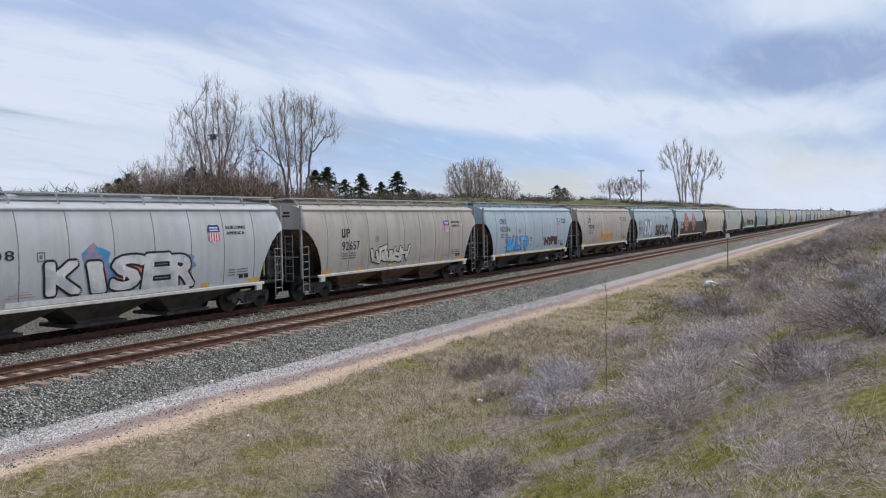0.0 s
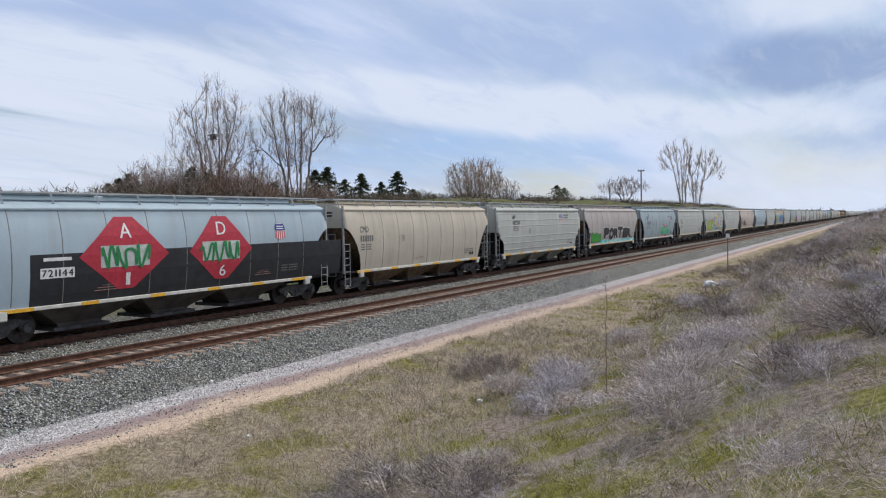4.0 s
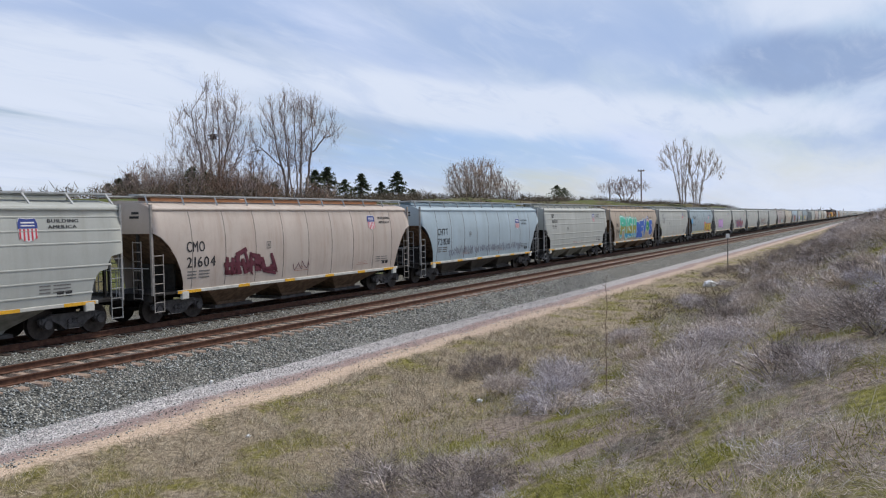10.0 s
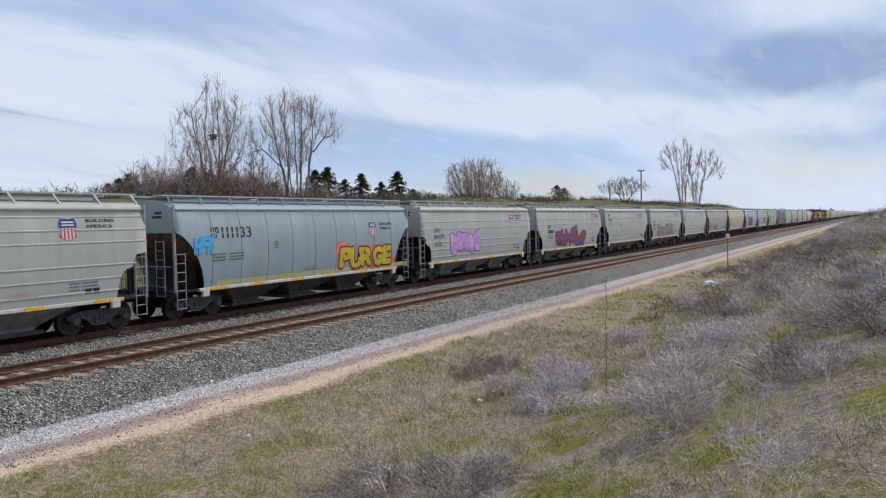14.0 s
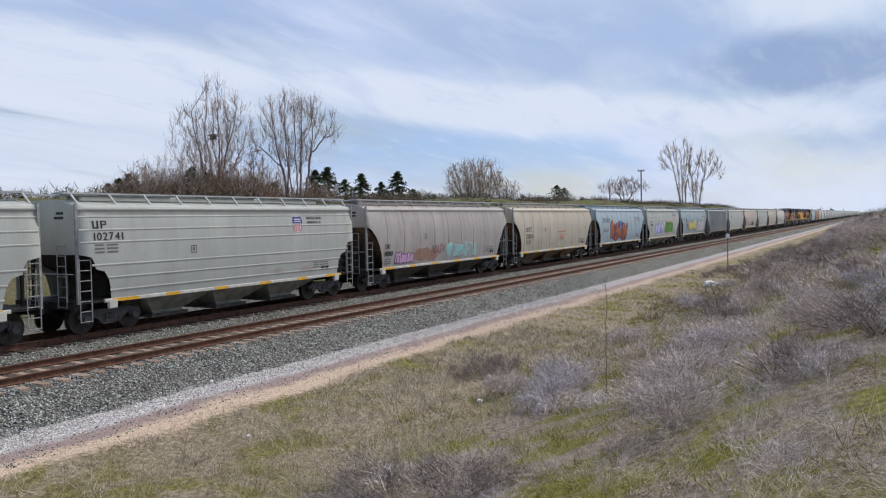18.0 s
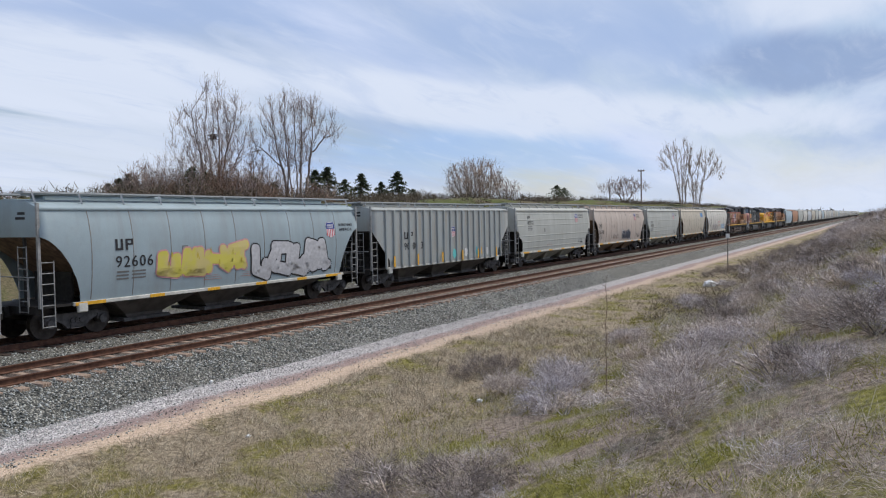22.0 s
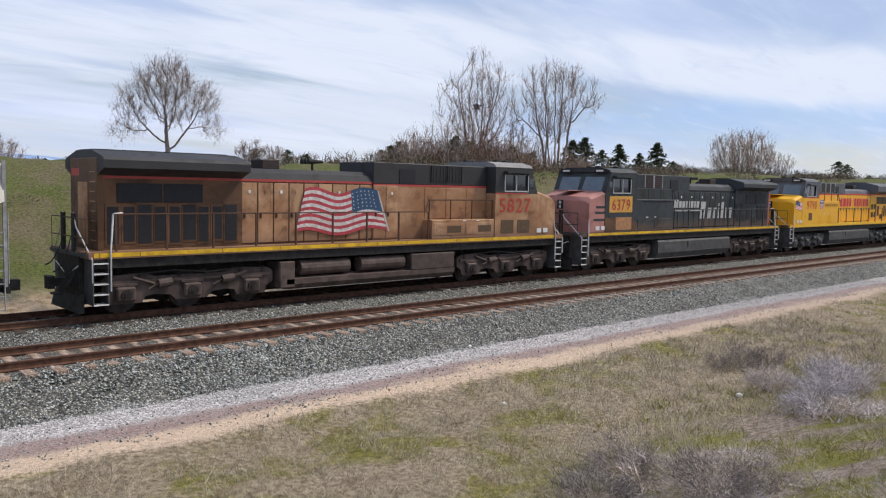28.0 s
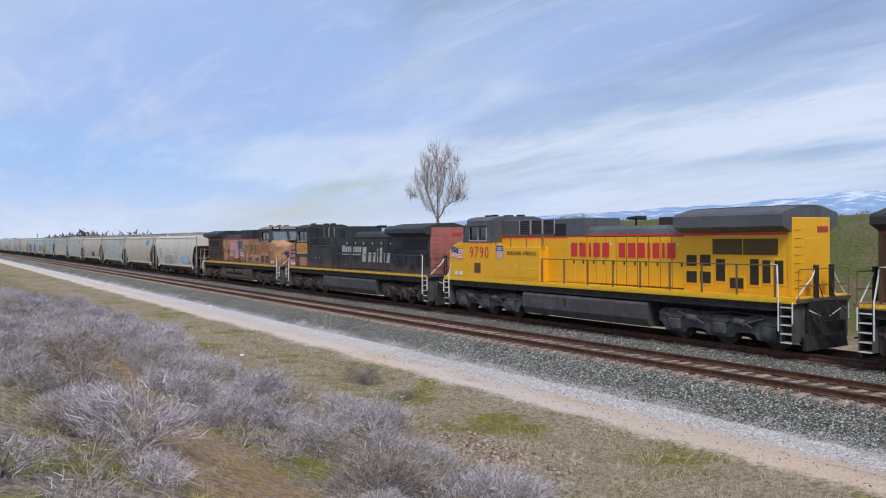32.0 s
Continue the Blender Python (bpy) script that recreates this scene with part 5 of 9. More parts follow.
piece(LEAD[18], S[18], "PURGE", 0.8, 4.95, 1.15, 2.25, sp(K_), spray2((0.62, 0.50, 0.03), (0.62, 0.40, 0.05), "purge_fill"), 25, 0.085, 0.05, sp((0.70, 0.08, 0.10)), 7, "yellow lettering with black edges and red flames", (spray2((0.75, 0.12, 0.16), (0.75, 0.30, 0.22), "flame"), 8), sp(K_))
piece(LEAD[19], S[19], "wxyab", -5.9, -2.2, 1.4, 2.75, sp((0.25, 0.10, 0.48)), spray2((0.55, 0.28, 0.62), (0.66, 0.45, 0.70), "purple_fill"), 26, 0.13, 0.05, None, 8, "purple bubble lettering", None, sp((0.40, 0.15, 0.52)))
piece(LEAD[20], S[20], "cdefgh", -6.0, 0.4, 1.15, 2.5, sp((0.05, 0.04, 0.08)), spray2((0.35, 0.05, 0.05), (0.05, 0.12, 0.30), "moker_fill"), 27, 0.10, 0.06, sp((0.20, 0.10, 0.16)), 18, "dark red and blue lettering")
piece(LEAD[22], S[22], "ijklmn", -5.3, 1.9, 1.2, 2.5, sp(K_), spray2((0.34, 0.33, 0.30), (0.20, 0.19, 0.18), "amoz_fill"), 28, 0.06, 0.055, None, 20, "black and red wild lettering", (spray2((0.55, 0.16, 0.05), (0.45, 0.36, 0.30), "amoz_cloud"), 6))
piece(LEAD[24], S[24], "opqrst", -7.0, -5.3, 1.15, 1.75, sp((0.12, 0.03, 0.16)), sp((0.62, 0.40, 0.58)), 29, 0.04, 0.035, None, 10, "mauve lettering")
part("graffiti_cloud", lay(blobs([(-4.6, 1.55, 0.6, 0.3), (-3.9, 1.6, 0.5, 0.35), (-3.3, 1.5, 0.5, 0.3)], random.Random(2), 0.006), S[24]), sp((0.33, 0.20, 0.15)), LEAD[24], "brown sprayed patch")
scribble(LEAD[24], S[24], -3.4, -2.0, 1.5, 2.05, 92, sp((0.22, 0.03, 0.08)), 0.04, 12)
piece(LEAD[24], S[24], "uvwxy", -1.7, 1.9, 1.15, 2.05, sp((0.50, 0.60, 0.60)), spray2((0.30, 0.62, 0.60), (0.36, 0.36, 0.36), "sket_fill"), 30, 0.06, 0.03, None, 14, "pale turquoise lettering")
part("red_notice", lay(rects([(-1.7, -0.3, 2.28, 2.36), (-1.45, -0.45, 2.02, 2.08), (-1.45, -0.45, 1.92, 1.97), (-1.45, -0.45, 1.82, 1.87), (-1.45, -0.45, 1.72, 1.77)], 0.008), S[25], 0), plain("faded_orange_stencil", (0.55, 0.25, 0.14), 0.7), LEAD[25], "faded orange stencilled notice")
piece(LEAD[26], S[26], "bdfhk", -4.6, 0.5, 1.25, 2.95, sp((0.09, 0.02, 0.02)), spray2((0.42, 0.12, 0.03), (0.10, 0.03, 0.10), "faces_fill"), 31, 0.13, 0.07, None, 16, "rust-orange and violet wild lettering", (sp((0.03, 0.22, 0.62)), 5), sp((0.62, 0.30, 0.06)))
piece(LEAD[27], S[27], "lnpr", -5.7, -2.4, 1.35, 2.6, sp((0.16, 0.18, 0.50)), spray2((0.55, 0.58, 0.75), (0.28, 0.28, 0.60), "sevk_fill"), 32, 0.09, 0.05, None, 14, "violet-blue lettering", None, sp(W_))
piece(LEAD[27], S[27], "tvxz", -1.5, 2.3, 1.3, 2.8, sp((0.16, 0.30, 0.04)), spray2((0.05, 0.22, 0.02), (0.12, 0.34, 0.05), "wark_fill"), 33, 0.20, 0.05, sp((0.62, 0.25, 0.18)), 12, "green bubble lettering with red spatter", (spray2((0.66, 0.42, 0.34), (0.62, 0.55, 0.45), "wark_cloud"), 6))
piece(LEAD[28], S[28], "acef", -5.2, -1.0, 1.45, 2.75, sp((0.62, 0.30, 0.30)), spray2((0.62, 0.55, 0.10), (0.60, 0.50, 0.20), "yakc_fill"), 34, 0.12, 0.05, None, 14, "yellow lettering edged in pink", None, sp((0.50, 0.38, 0.05)))
piece(LEAD[28], S[28], "gikm", -0.8, 3.9, 1.15, 2.9, sp(K_), sp((0.52, 0.52, 0.53)), 35, 0.14, 0.06, None, 14, "black-outlined silver lettering")
for q, (x, c) in enumerate(((-0.9, (0.15, 0.60, 0.58)), (0.5, (0.7, 0.7, 0.68)), (1.9, (0.12, 0.42, 0.55)), (2.4, (0.66, 0.38, 0.05)), (3.2, (0.62, 0.62, 0.6)))):
    part("sticker", lay(blobs([(x, 1.45, 0.2, 0.26)], random.Random(q), 0.010, 0.3), 1.525, 0), sp(c), LEAD[29])
scribble(LEAD[31], S[31], -3.8, -2.2, 1.38, 1.75, 93, sp(K_), 0.035, 14)
piece(LEAD[31], S[31], "oqsuw", -1.0, 1.6, 1.2, 2.15, sp(W_), sp((0.025, 0.035, 0.06)), 36, 0.10, 0.03, sp((0.02, 0.02, 0.03)), 14, "dark lettering edged in white", None, sp((0.35, 0.38, 0.45)))
part("lettering_bar", lay(rects([(3.65 + q * 0.37, 3.93 + q * 0.37, 3.05, 3.60) for q in range(4)], 0.012), S[33]), sp((0.05, 0.22, 0.50)), LEAD[33], "four blue sprayed blocks")
piece(LEAD[34], S[34], "STCK", -5.2, -1.7, 1.15, 2.05, sp((0.04, 0.035, 0.04)), sp((0.50, 0.47, 0.45)), 37, 0.045, 0.04, None, 20, "black-outlined lettering")
scribble(LEAD[34], S[34], -1.6, -0.9, 1.2, 1.8, 95, sp(K_), 0.03, 6)
piece(LEAD[34], S[34], "yzbdf", 1.7, 4.3, 1.3, 1.98, sp((0.05, 0.20, 0.50)), sp((0.45, 0.60, 0.70)), 38, 0.05, 0.04, None, 10, "blue lettering edged in pale blue")
part("red_notice", lay(rects([(-0.9, 0.75, 2.28, 2.36)] + [(-0.6, 0.3, 2.10 - 0.1 * q, 2.14 - 0.1 * q) for q in range(5)], 0.008), S[34], 0), plain("faded_red_notice", (0.60, 0.24, 0.20), 0.7), LEAD[34], "faded red stencilled notice")

# how far the lettering of each car sits towards its trailing end
SHIFT = [0.87, 1.75, 1.35, 0.93, 1.23, 1.55, 0.83, 1.13, 0.72, 1.58, 1.24, 0.78, 1.57, 1.36, 0.98, 1.19, 0.98, 1.83, 0.96, 1.78, 2.59, 1.05, 1.0, 0.73, 1.56, 1.79, 0.96, 1.78, 1.56, 1.36, 1.79, 1.16, 1.99, 0.48, 1.2]
for car, fitted, dx in zip(LEAD, FITTED, SHIFT):
    for c in car.children:
        if c.name not in fitted:
            c.location.x += dx

for car in LEAD:
    for c in car.children:
        if c.name.startswith("graffiti_cloud"):
            tagged(c, kind="stuff")

# ---------------------------------------------------------------- diesel locomotives
NUMBER_FONT_RED = plain("red_number_paint", (0.42, 0.045, 0.035), 0.5, 0.0, 0.15)
SAFETY_YELLOW = plain("safety_yellow_stripe", (0.78, 0.50, 0.02), 0.5, 0.0, 0.12, 4)
HANDRAIL_WHITE = plain("white_grab_iron", (0.70, 0.69, 0.66), 0.5, 0.0, 0.15)
WIN_FRAME = plain("window_frame_metal", (0.50, 0.50, 0.48), 0.4, 0.4, 0.15)
LENS = plain("lamp_lens", (0.55, 0.55, 0.52), 0.15, 0.0, 0.1)
DARK_LOUVRE = plain("dark_louvre", (0.012, 0.012, 0.015), 0.6, 0.0, 0.3)
LOCO_SKIRT = plain("grey_running_gear", (0.075, 0.072, 0.072), 0.7, 0.0, 0.35, 3)


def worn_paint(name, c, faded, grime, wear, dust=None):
    """Old locomotive enamel: sun-bleached fields, each door a little different, grime in blotches and thin runs."""
    if name in MATS:
        return MATS[name]
    k = Nodes(name)
    field = k.step(k.noise(0.7, 5, 0.6, k.coords(1, 1, 1.3)), 0.40, 0.62)
    base = k.mix(k.math("MULTIPLY", field, 0.75 * wear), c, faded)
    base = k.mix(k.math("MULTIPLY", k.rand(), 0.35 * wear), base, tint(c, 0.62))
    blotch = k.step(k.noise(1.25, 7, 0.68, warp=0.4), 0.49, 0.68)
    base = k.mix(k.math("MULTIPLY", blotch, 0.62 * wear), base, grime)
    run = k.step(k.noise(1.0, 3, 0.5, k.coords(7.0, 1, 0.30)), 0.58, 0.78)
    base = k.mix(k.math("MULTIPLY", run, 0.42 * wear), base, grime)
    speck = k.step(k.noise(16, 4, 0.7), 0.60, 0.72)
    base = k.mix(k.math("MULTIPLY", speck, 0.30 * wear), base, tint(grime, 0.6))
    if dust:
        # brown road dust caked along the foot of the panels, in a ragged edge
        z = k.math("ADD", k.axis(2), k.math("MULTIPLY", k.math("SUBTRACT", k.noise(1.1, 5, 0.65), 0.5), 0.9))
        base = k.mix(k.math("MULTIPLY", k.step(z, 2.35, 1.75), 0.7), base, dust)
    k.bump(k.noise(2.2, 3, 0.5), 0.2, 0.02)
    MATS[name] = k.done(base, k.math("ADD", 0.62 if wear > 0.5 else 0.42, k.math("MULTIPLY", blotch, 0.3)), 0.0, 0.4)
    return MATS[name]


def scheme(name, low, faded, high, edge, truck_c, wear, grime, nose=None, rear=None, rail=None, dust=None):
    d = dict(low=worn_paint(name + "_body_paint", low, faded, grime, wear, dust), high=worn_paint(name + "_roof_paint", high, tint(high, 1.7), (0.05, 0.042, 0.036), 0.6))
    d["nose"] = worn_paint(name + "_nose_paint", nose, tint(nose, 1.2), (0.10, 0.06, 0.05), wear) if nose else d["low"]
    d["rear"] = worn_paint(name + "_rear_paint", rear, tint(rear, 1.2), (0.10, 0.06, 0.05), wear) if rear else d["low"]
    d["sooty"] = worn_paint(name + "_sooty_paint", tint(low, 0.27), tint(low, 0.50), tint(grime, 0.5), 1.1) if wear > 0.9 else d["low"]
    # darkened body paint behind the doors, standing in for shade in their gaps
    d["gap"] = plain(name + "_door_gap_shade", tint(low, 0.22), 0.8)
    d["stripe"] = plain("dusty_yellow_stripe", (0.70, 0.42, 0.02), 0.55, 0.0, 0.3, 3) if wear > 0.4 else SAFETY_YELLOW
    d["edge"] = plain(name + "_edge_stripe", edge, 0.5, 0, 0.15) if edge else None
    d["truck"] = plain(name + "_running_gear", truck_c, 0.75, 0, 0.45, 3, 0.3)
    d["rail"] = plain(name + "_handrail", rail or low, 0.5, 0, 0.15)
    return d


# outline of a three-axle truck's side frame, in x and z
TRUCK_SHAPE = [(-2.62, 0.96), (-2.62, 0.64), (-2.42, 0.52), (-2.34, 0.30), (-1.42, 0.30), (-1.34, 0.46), (-1.10, 0.50), (-0.62, 0.46), (-0.46, 0.30), (0.46, 0.30), (0.62, 0.46), (1.10, 0.50), (1.34, 0.46), (1.42, 0.30), (2.34, 0.30), (2.42, 0.52), (2.62, 0.64), (2.62, 0.96), (2.45, 1.06), (1.35, 1.12), (1.05, 1.0), (-1.05, 1.0), (-1.35, 1.12), (-2.45, 1.06)]


def loco(label, sch, m, number, num_mat, tanks=False, tidy=False):
    """A six-axle road locomotive, 20.5 m over couplers; its nose points to -x, or to +x with m = -1."""
    eng = tagged(empty("diesel_locomotive"), label, "locomotive", "locomotives of the train")

    def fl(bm):
        # short end platforms
        for v in bm.verts:
            if abs(v.co.x) > 9.1:
                v.co.x = math.copysign(9.1 + (abs(v.co.x) - 9.1) * 0.56, v.co.x)
        if m < 0:
            for v in bm.verts:
                v.co.x = -v.co.x
        return fix(bm)

    def add(name, bm, mat, note="", to=None, smooth=False):
        me = mesh_of(name, fl(bm), mat, False)
        return part(name, me, None, to or eng, note)

    def bx(name, rows, mat, note="", bevel=0.0, to=None):
        return add(name, boxes(*rows, bevel=bevel), mat, note, to)

    low, high = sch["low"], sch["high"]
    # ---- underframe
    bx("underframe", [(-9.9, 9.9, -1.42, 1.42, 1.30, 1.56), (-9.9, 9.9, -0.62, 0.62, 0.28, 1.30)], BLACK_DIRT)
    bx("deck", [(-9.95, 10.1, -1.50, 1.50, 1.56, 1.74)], low if not tidy else low)
    x = -9.05
    k = 0
    while x < 9.9:
        w = (1.55, 2.2, 1.9, 2.4, 1.3)[k % 5]
        e = min(x + w, 9.9)
        bx("sill_stripe", [(x, e - 0.03, -1.508, -1.498, 1.60, 1.71)], sch["stripe"])
        x, k = e, k + 1
    # ---- nose and cab
    nose = [(-9.08, 1.74), (-9.08, 3.10), (-8.92, 3.30), (-7.92, 3.56), (-7.92, 1.74)]
    bm = bmesh.new()
    prof = []
    for yy, dx, dz in ((-1.48, 0.0, -0.10), (-1.30, -0.0, 0.0), (-0.55, -0.30, 0.03), (0.55, -0.30, 0.03), (1.30, 0.0, 0.0), (1.48, 0.0, -0.10)):
        prof.append([bm.verts.new((px + (dx if px < -8 else 0) * 0.75, yy, pz + (dz if pz > 2 else 0))) for px, pz in nose])
    for a, c in zip(prof, prof[1:]):
        for i in range(5):
            bm.faces.new((a[i], a[(i + 1) % 5], c[(i + 1) % 5], c[i]))
    bm.faces.new(prof[0])
    bm.faces.new(prof[-1][::-1])
    add("nose", bm, sch["nose"])
    bx("nose_crest", [(-9.28, -7.95, -0.4, 0.4, 3.55, 3.60)], sch["nose"])
    cab_low = [(-7.92, 1.74), (-7.92, 3.40), (-5.45, 3.40), (-5.45, 1.74)]
    add("cab_side", slab(bmesh.new(), cab_low, -1.50, 1.50), low)
    # upper cab: posts round real panes
    bm = bmesh.new()
    for s in (-1, 1):
        y0, y1 = sorted((s * 1.49, s * 1.41))
        wall = bmesh.new()
        ring = [(-7.95, 3.40), (-7.52, 4.42), (-5.45, 4.42), (-5.45, 3.40)]
        hole = [(-7.36, 3.50), (-7.36, 4.14), (-5.95, 4.14), (-5.95, 3.50)]
        loops = [[wall.verts.new((px, yy, pz)) for px, pz in pts] for yy in (y0, y1) for pts in (ring, hole)]
        for q in range(4):
            r = (q + 1) % 4
            wall.faces.new((loops[0][q], loops[0][r], loops[1][r], loops[1][q]))
            wall.faces.new((loops[2][q], loops[2][r], loops[3][r], loops[3][q]))
            wall.faces.new((loops[0][q], loops[0][r], loops[2][r], loops[2][q]))
            wall.faces.new((loops[1][q], loops[1][r], loops[3][r], loops[3][q]))
        add("cab_wall", wall, high if sch["edge"] else low)
    bx("cab_back", [(-5.55, -5.46, -1.40, 1.40, 3.40, 4.42)], high if sch["edge"] else low)
    for yy in (-1.32, 0.0, 1.32):
        slab(bm, [(-7.95, 3.40), (-7.52, 4.42), (-7.44, 4.42), (-7.87, 3.40)], yy - 0.10, yy + 0.10)
    slab(bm, [(-7.60, 4.22), (-7.52, 4.42), (-7.44, 4.42), (-7.52, 4.22)], -1.41, 1.41)
    slab(bm, [(-7.95, 3.40), (-7.88, 3.58), (-7.80, 3.58), (-7.87, 3.40)], -1.41, 1.41)
    add("windscreen_frame", bm, high if sch["edge"] else low)
    bm = bmesh.new()
    for s in (-1, 1):
        slab(bm, [(-7.90, 3.52), (-7.55, 4.30), (-7.54, 4.30), (-7.89, 3.52)], *sorted((s * 0.12, s * 1.24)))
    add("windscreen", bm, glass_dark("pale_windscreen", (0.10, 0.13, 0.15)), "sky-reflecting windscreen panes")
    for s in (-1, 1):
        sw = add("side_window", boxes((-7.36, -5.95, s * 1.43 - 0.006, s * 1.43 + 0.006, 3.50, 4.14)), glass_dark(), "dark cab side window")
        q = s * 1.50
        bx("window_frame", [(-7.36, -5.95, q - 0.015, q + 0.015, 3.47, 3.52), (-7.36, -7.32, q - 0.015, q + 0.015, 3.5, 4.12), (-6.66, -6.60, q - 0.015, q + 0.015, 3.5, 4.12), (-5.99, -5.95, q - 0.015, q + 0.015, 3.5, 4.14)], WIN_FRAME, "", to=sw)
    bx("quarter_window", [(-7.66, -7.42, -1.498, -1.488, 3.62, 4.0)], glass_dark())
    add("window_awning", slab(bmesh.new(), [(-7.40, 4.20), (-7.40, 4.28), (-5.90, 4.28), (-5.90, 4.20)], -1.72, -1.48), high)
    roof = [(-1.50, 4.42), (-1.42, 4.52), (-1.0, 4.63), (1.0, 4.63), (1.42, 4.52), (1.50, 4.42)]
    bm = bmesh.new()
    ra = [bm.verts.new((-7.58, y, z)) for y, z in roof]
    rb = [bm.verts.new((-5.45, y, z)) for y, z in roof]
    for i in range(6):
        bm.faces.new((ra[i], ra[(i + 1) % 6], rb[(i + 1) % 6], rb[i]))
    bm.faces.new(ra)
    bm.faces.new(rb[::-1])
    add("cab_roof", bm, high if tidy or not sch["edge"] else plain("dusty_cab_roof", (0.25, 0.24, 0.23), 0.7))
    for x, y, w in ((-7.1, -0.5, 0.18), (-6.6, 0.3, 0.25), (-6.2, -0.8, 0.12), (-5.9, 0.5, 0.2)):
        bx("roof_fitting", [(x - w, x + w, y - 0.12, y + 0.12, 4.60, 4.72)], BLACK_DIRT, bevel=0.02)
    for y in (-0.95, 0.95):
        nb = bx("number_board", [(-7.66, -7.50, y - 0.3, y + 0.3, 4.40, 4.58)], BLACK_DIRT)
        bx("number_bar", [(-7.668, -7.664, y - 0.2, y + 0.2, 4.45, 4.53)], SHIELD_WHITE, to=nb)
    lamp = bx("headlight", [(-9.36, -9.25, -0.16, 0.16, 2.75, 3.15)], BLACK_DIRT)
    bm = bmesh.new()
    for z in (2.86, 3.04):
        for i in range(10):
            pass
        v = [bm.verts.new((-9.366, 0.075 * math.cos(2 * math.pi * i / 10), z + 0.075 * math.sin(2 * math.pi * i / 10))) for i in range(10)]
        bm.faces.new(v)
    add("headlight_lens", bm, LENS, "", lamp)
    # ---- wide equipment body behind the cab and the tall section over it
    old = sch is UP_OLD
    cab_top = 2.42 if old else 3.22
    bx("equipment_body", [(-5.44, -2.20, -1.48, 1.48, 1.74, cab_top)], low, bevel=0.02)
    if old:
        for x0, x1 in ((-5.40, -4.35), (-4.32, -3.30), (-3.27, -2.25)):
            bx("hood_panel", [(x0, x1, -1.016, -0.99, 2.46, 3.56)], low, bevel=0.008)
    if sch["edge"]:
        bx("tall_hood", [(-5.44, 0.10, -1.0, 1.0, 1.76, 3.62)], low)
        bx("tall_hood_top", [(-5.44, 0.10, -1.0, 1.0, 3.66, 4.42)], high, bevel=0.03)
        bx("edge_stripe", [(-5.44, 0.10, -1.006, 1.006, 3.60, 3.67)], sch["edge"], "red stripe")
        if number:
            bx("edge_stripe", [(-7.30, -5.44, -1.505, -1.499, 3.38, 3.43)], sch["edge"])
    else:
        bx("tall_hood", [(-5.44, 0.10, -1.0, 1.0, 1.76, 4.42)], low, bevel=0.03)
    for x in (-3.72, -2.92) if not tidy else (-3.72, -2.92, -2.12):
        gr = bx("intake_louvre", [(x - 0.36, x + 0.36, -1.022, -0.99, 3.80, 4.36)], DARK_LOUVRE, "intake louvre")
        for q in range(4 if old else 0):
            bx("louvre_slat", [(x - 0.26 + q * 0.17, x - 0.23 + q * 0.17, -1.036, -1.02, 3.82, 4.34)], high, to=gr)
        for q in range(0 if old else 5):
            bx("louvre_slat", [(x - 0.33, x + 0.33, -1.036, -1.02, 3.84 + q * 0.1, 3.87 + q * 0.1)], plain("reddish_slat", (0.11, 0.05, 0.045)) if not tidy else LOCO_SKIRT, to=gr)
        for q in (-0.38, 0.35):
            bx("louvre_frame", [(x + q, x + q + 0.03, -1.04, -0.99, 3.78, 4.38)], WIN_FRAME if not sch["edge"] or tidy else BLACK_DIRT, to=gr)
    bx("inertial_grille", [(-1.78, -1.06, -1.018, -0.99, 3.70, 4.20)], DARK_LOUVRE)
    rt = cab_top + (0.72 if old else 0.5)
    add("roof_handrail", bars(0.024, [(-5.4, -1.38, rt), (-2.1, -1.38, rt), (-1.9, -1.46, rt - (0.4 if old else 0.6))], *[[(x, -1.38, cab_top), (x, -1.38, rt)] for x in (-5.4, -4.3, -3.2, -2.15)]), sch["rail"])
    for x0, x1 in ((-5.3, -3.9), (-3.85, -2.3)):
        bx("access_panel", [(x0, x1, -1.492, -1.478, 1.86, 2.30)], low, bevel=0.006)
    for x in (-4.9, -3.3) if old else ():
        bx("vent_panel", [(x - 0.35, x + 0.35, -1.500, -1.490, 1.95, 2.2)], plain("vent_shadow", (0.10, 0.06, 0.03)))
    if not tidy:
        for x in (-7.1, -6.15):
            bx("cab_vent", [(x - 0.36, x + 0.36, -1.512, -1.498, 1.86, 2.38)], plain("vent_shadow", (0.10, 0.06, 0.03)), bevel=0.005)
    else:
        bx("cab_vent", [(-6.95, -6.45, -1.512, -1.498, 1.98, 2.45)], plain("brown_vent", (0.12, 0.06, 0.02)), bevel=0.005)
    # ---- engine hood with its doors
    hood = [(-0.95, 1.74), (-0.95, 3.72), (-0.88, 3.92), (-0.65, 4.06), (0.65, 4.06), (0.88, 3.92), (0.95, 3.72), (0.95, 1.74)]
    bm = bmesh.new()
    ra = [bm.verts.new((0.10, y, z)) for y, z in hood]
    rb = [bm.verts.new((5.05, y, z)) for y, z in hood]
    for i in range(8):
        f = bm.faces.new((ra[i], ra[(i + 1) % 8], rb[(i + 1) % 8], rb[i]))
        f.material_index = 1 if 1 <= i <= 5 else 0
    bm.faces.new(ra)
    bm.faces.new(rb[::-1])
    add("engine_hood", bm, [sch["gap"], high])
    if sch["edge"]:
        bx("edge_stripe", [(0.10, 9.1, -0.962, -0.94, 3.66, 3.73)], sch["edge"], "red stripe")
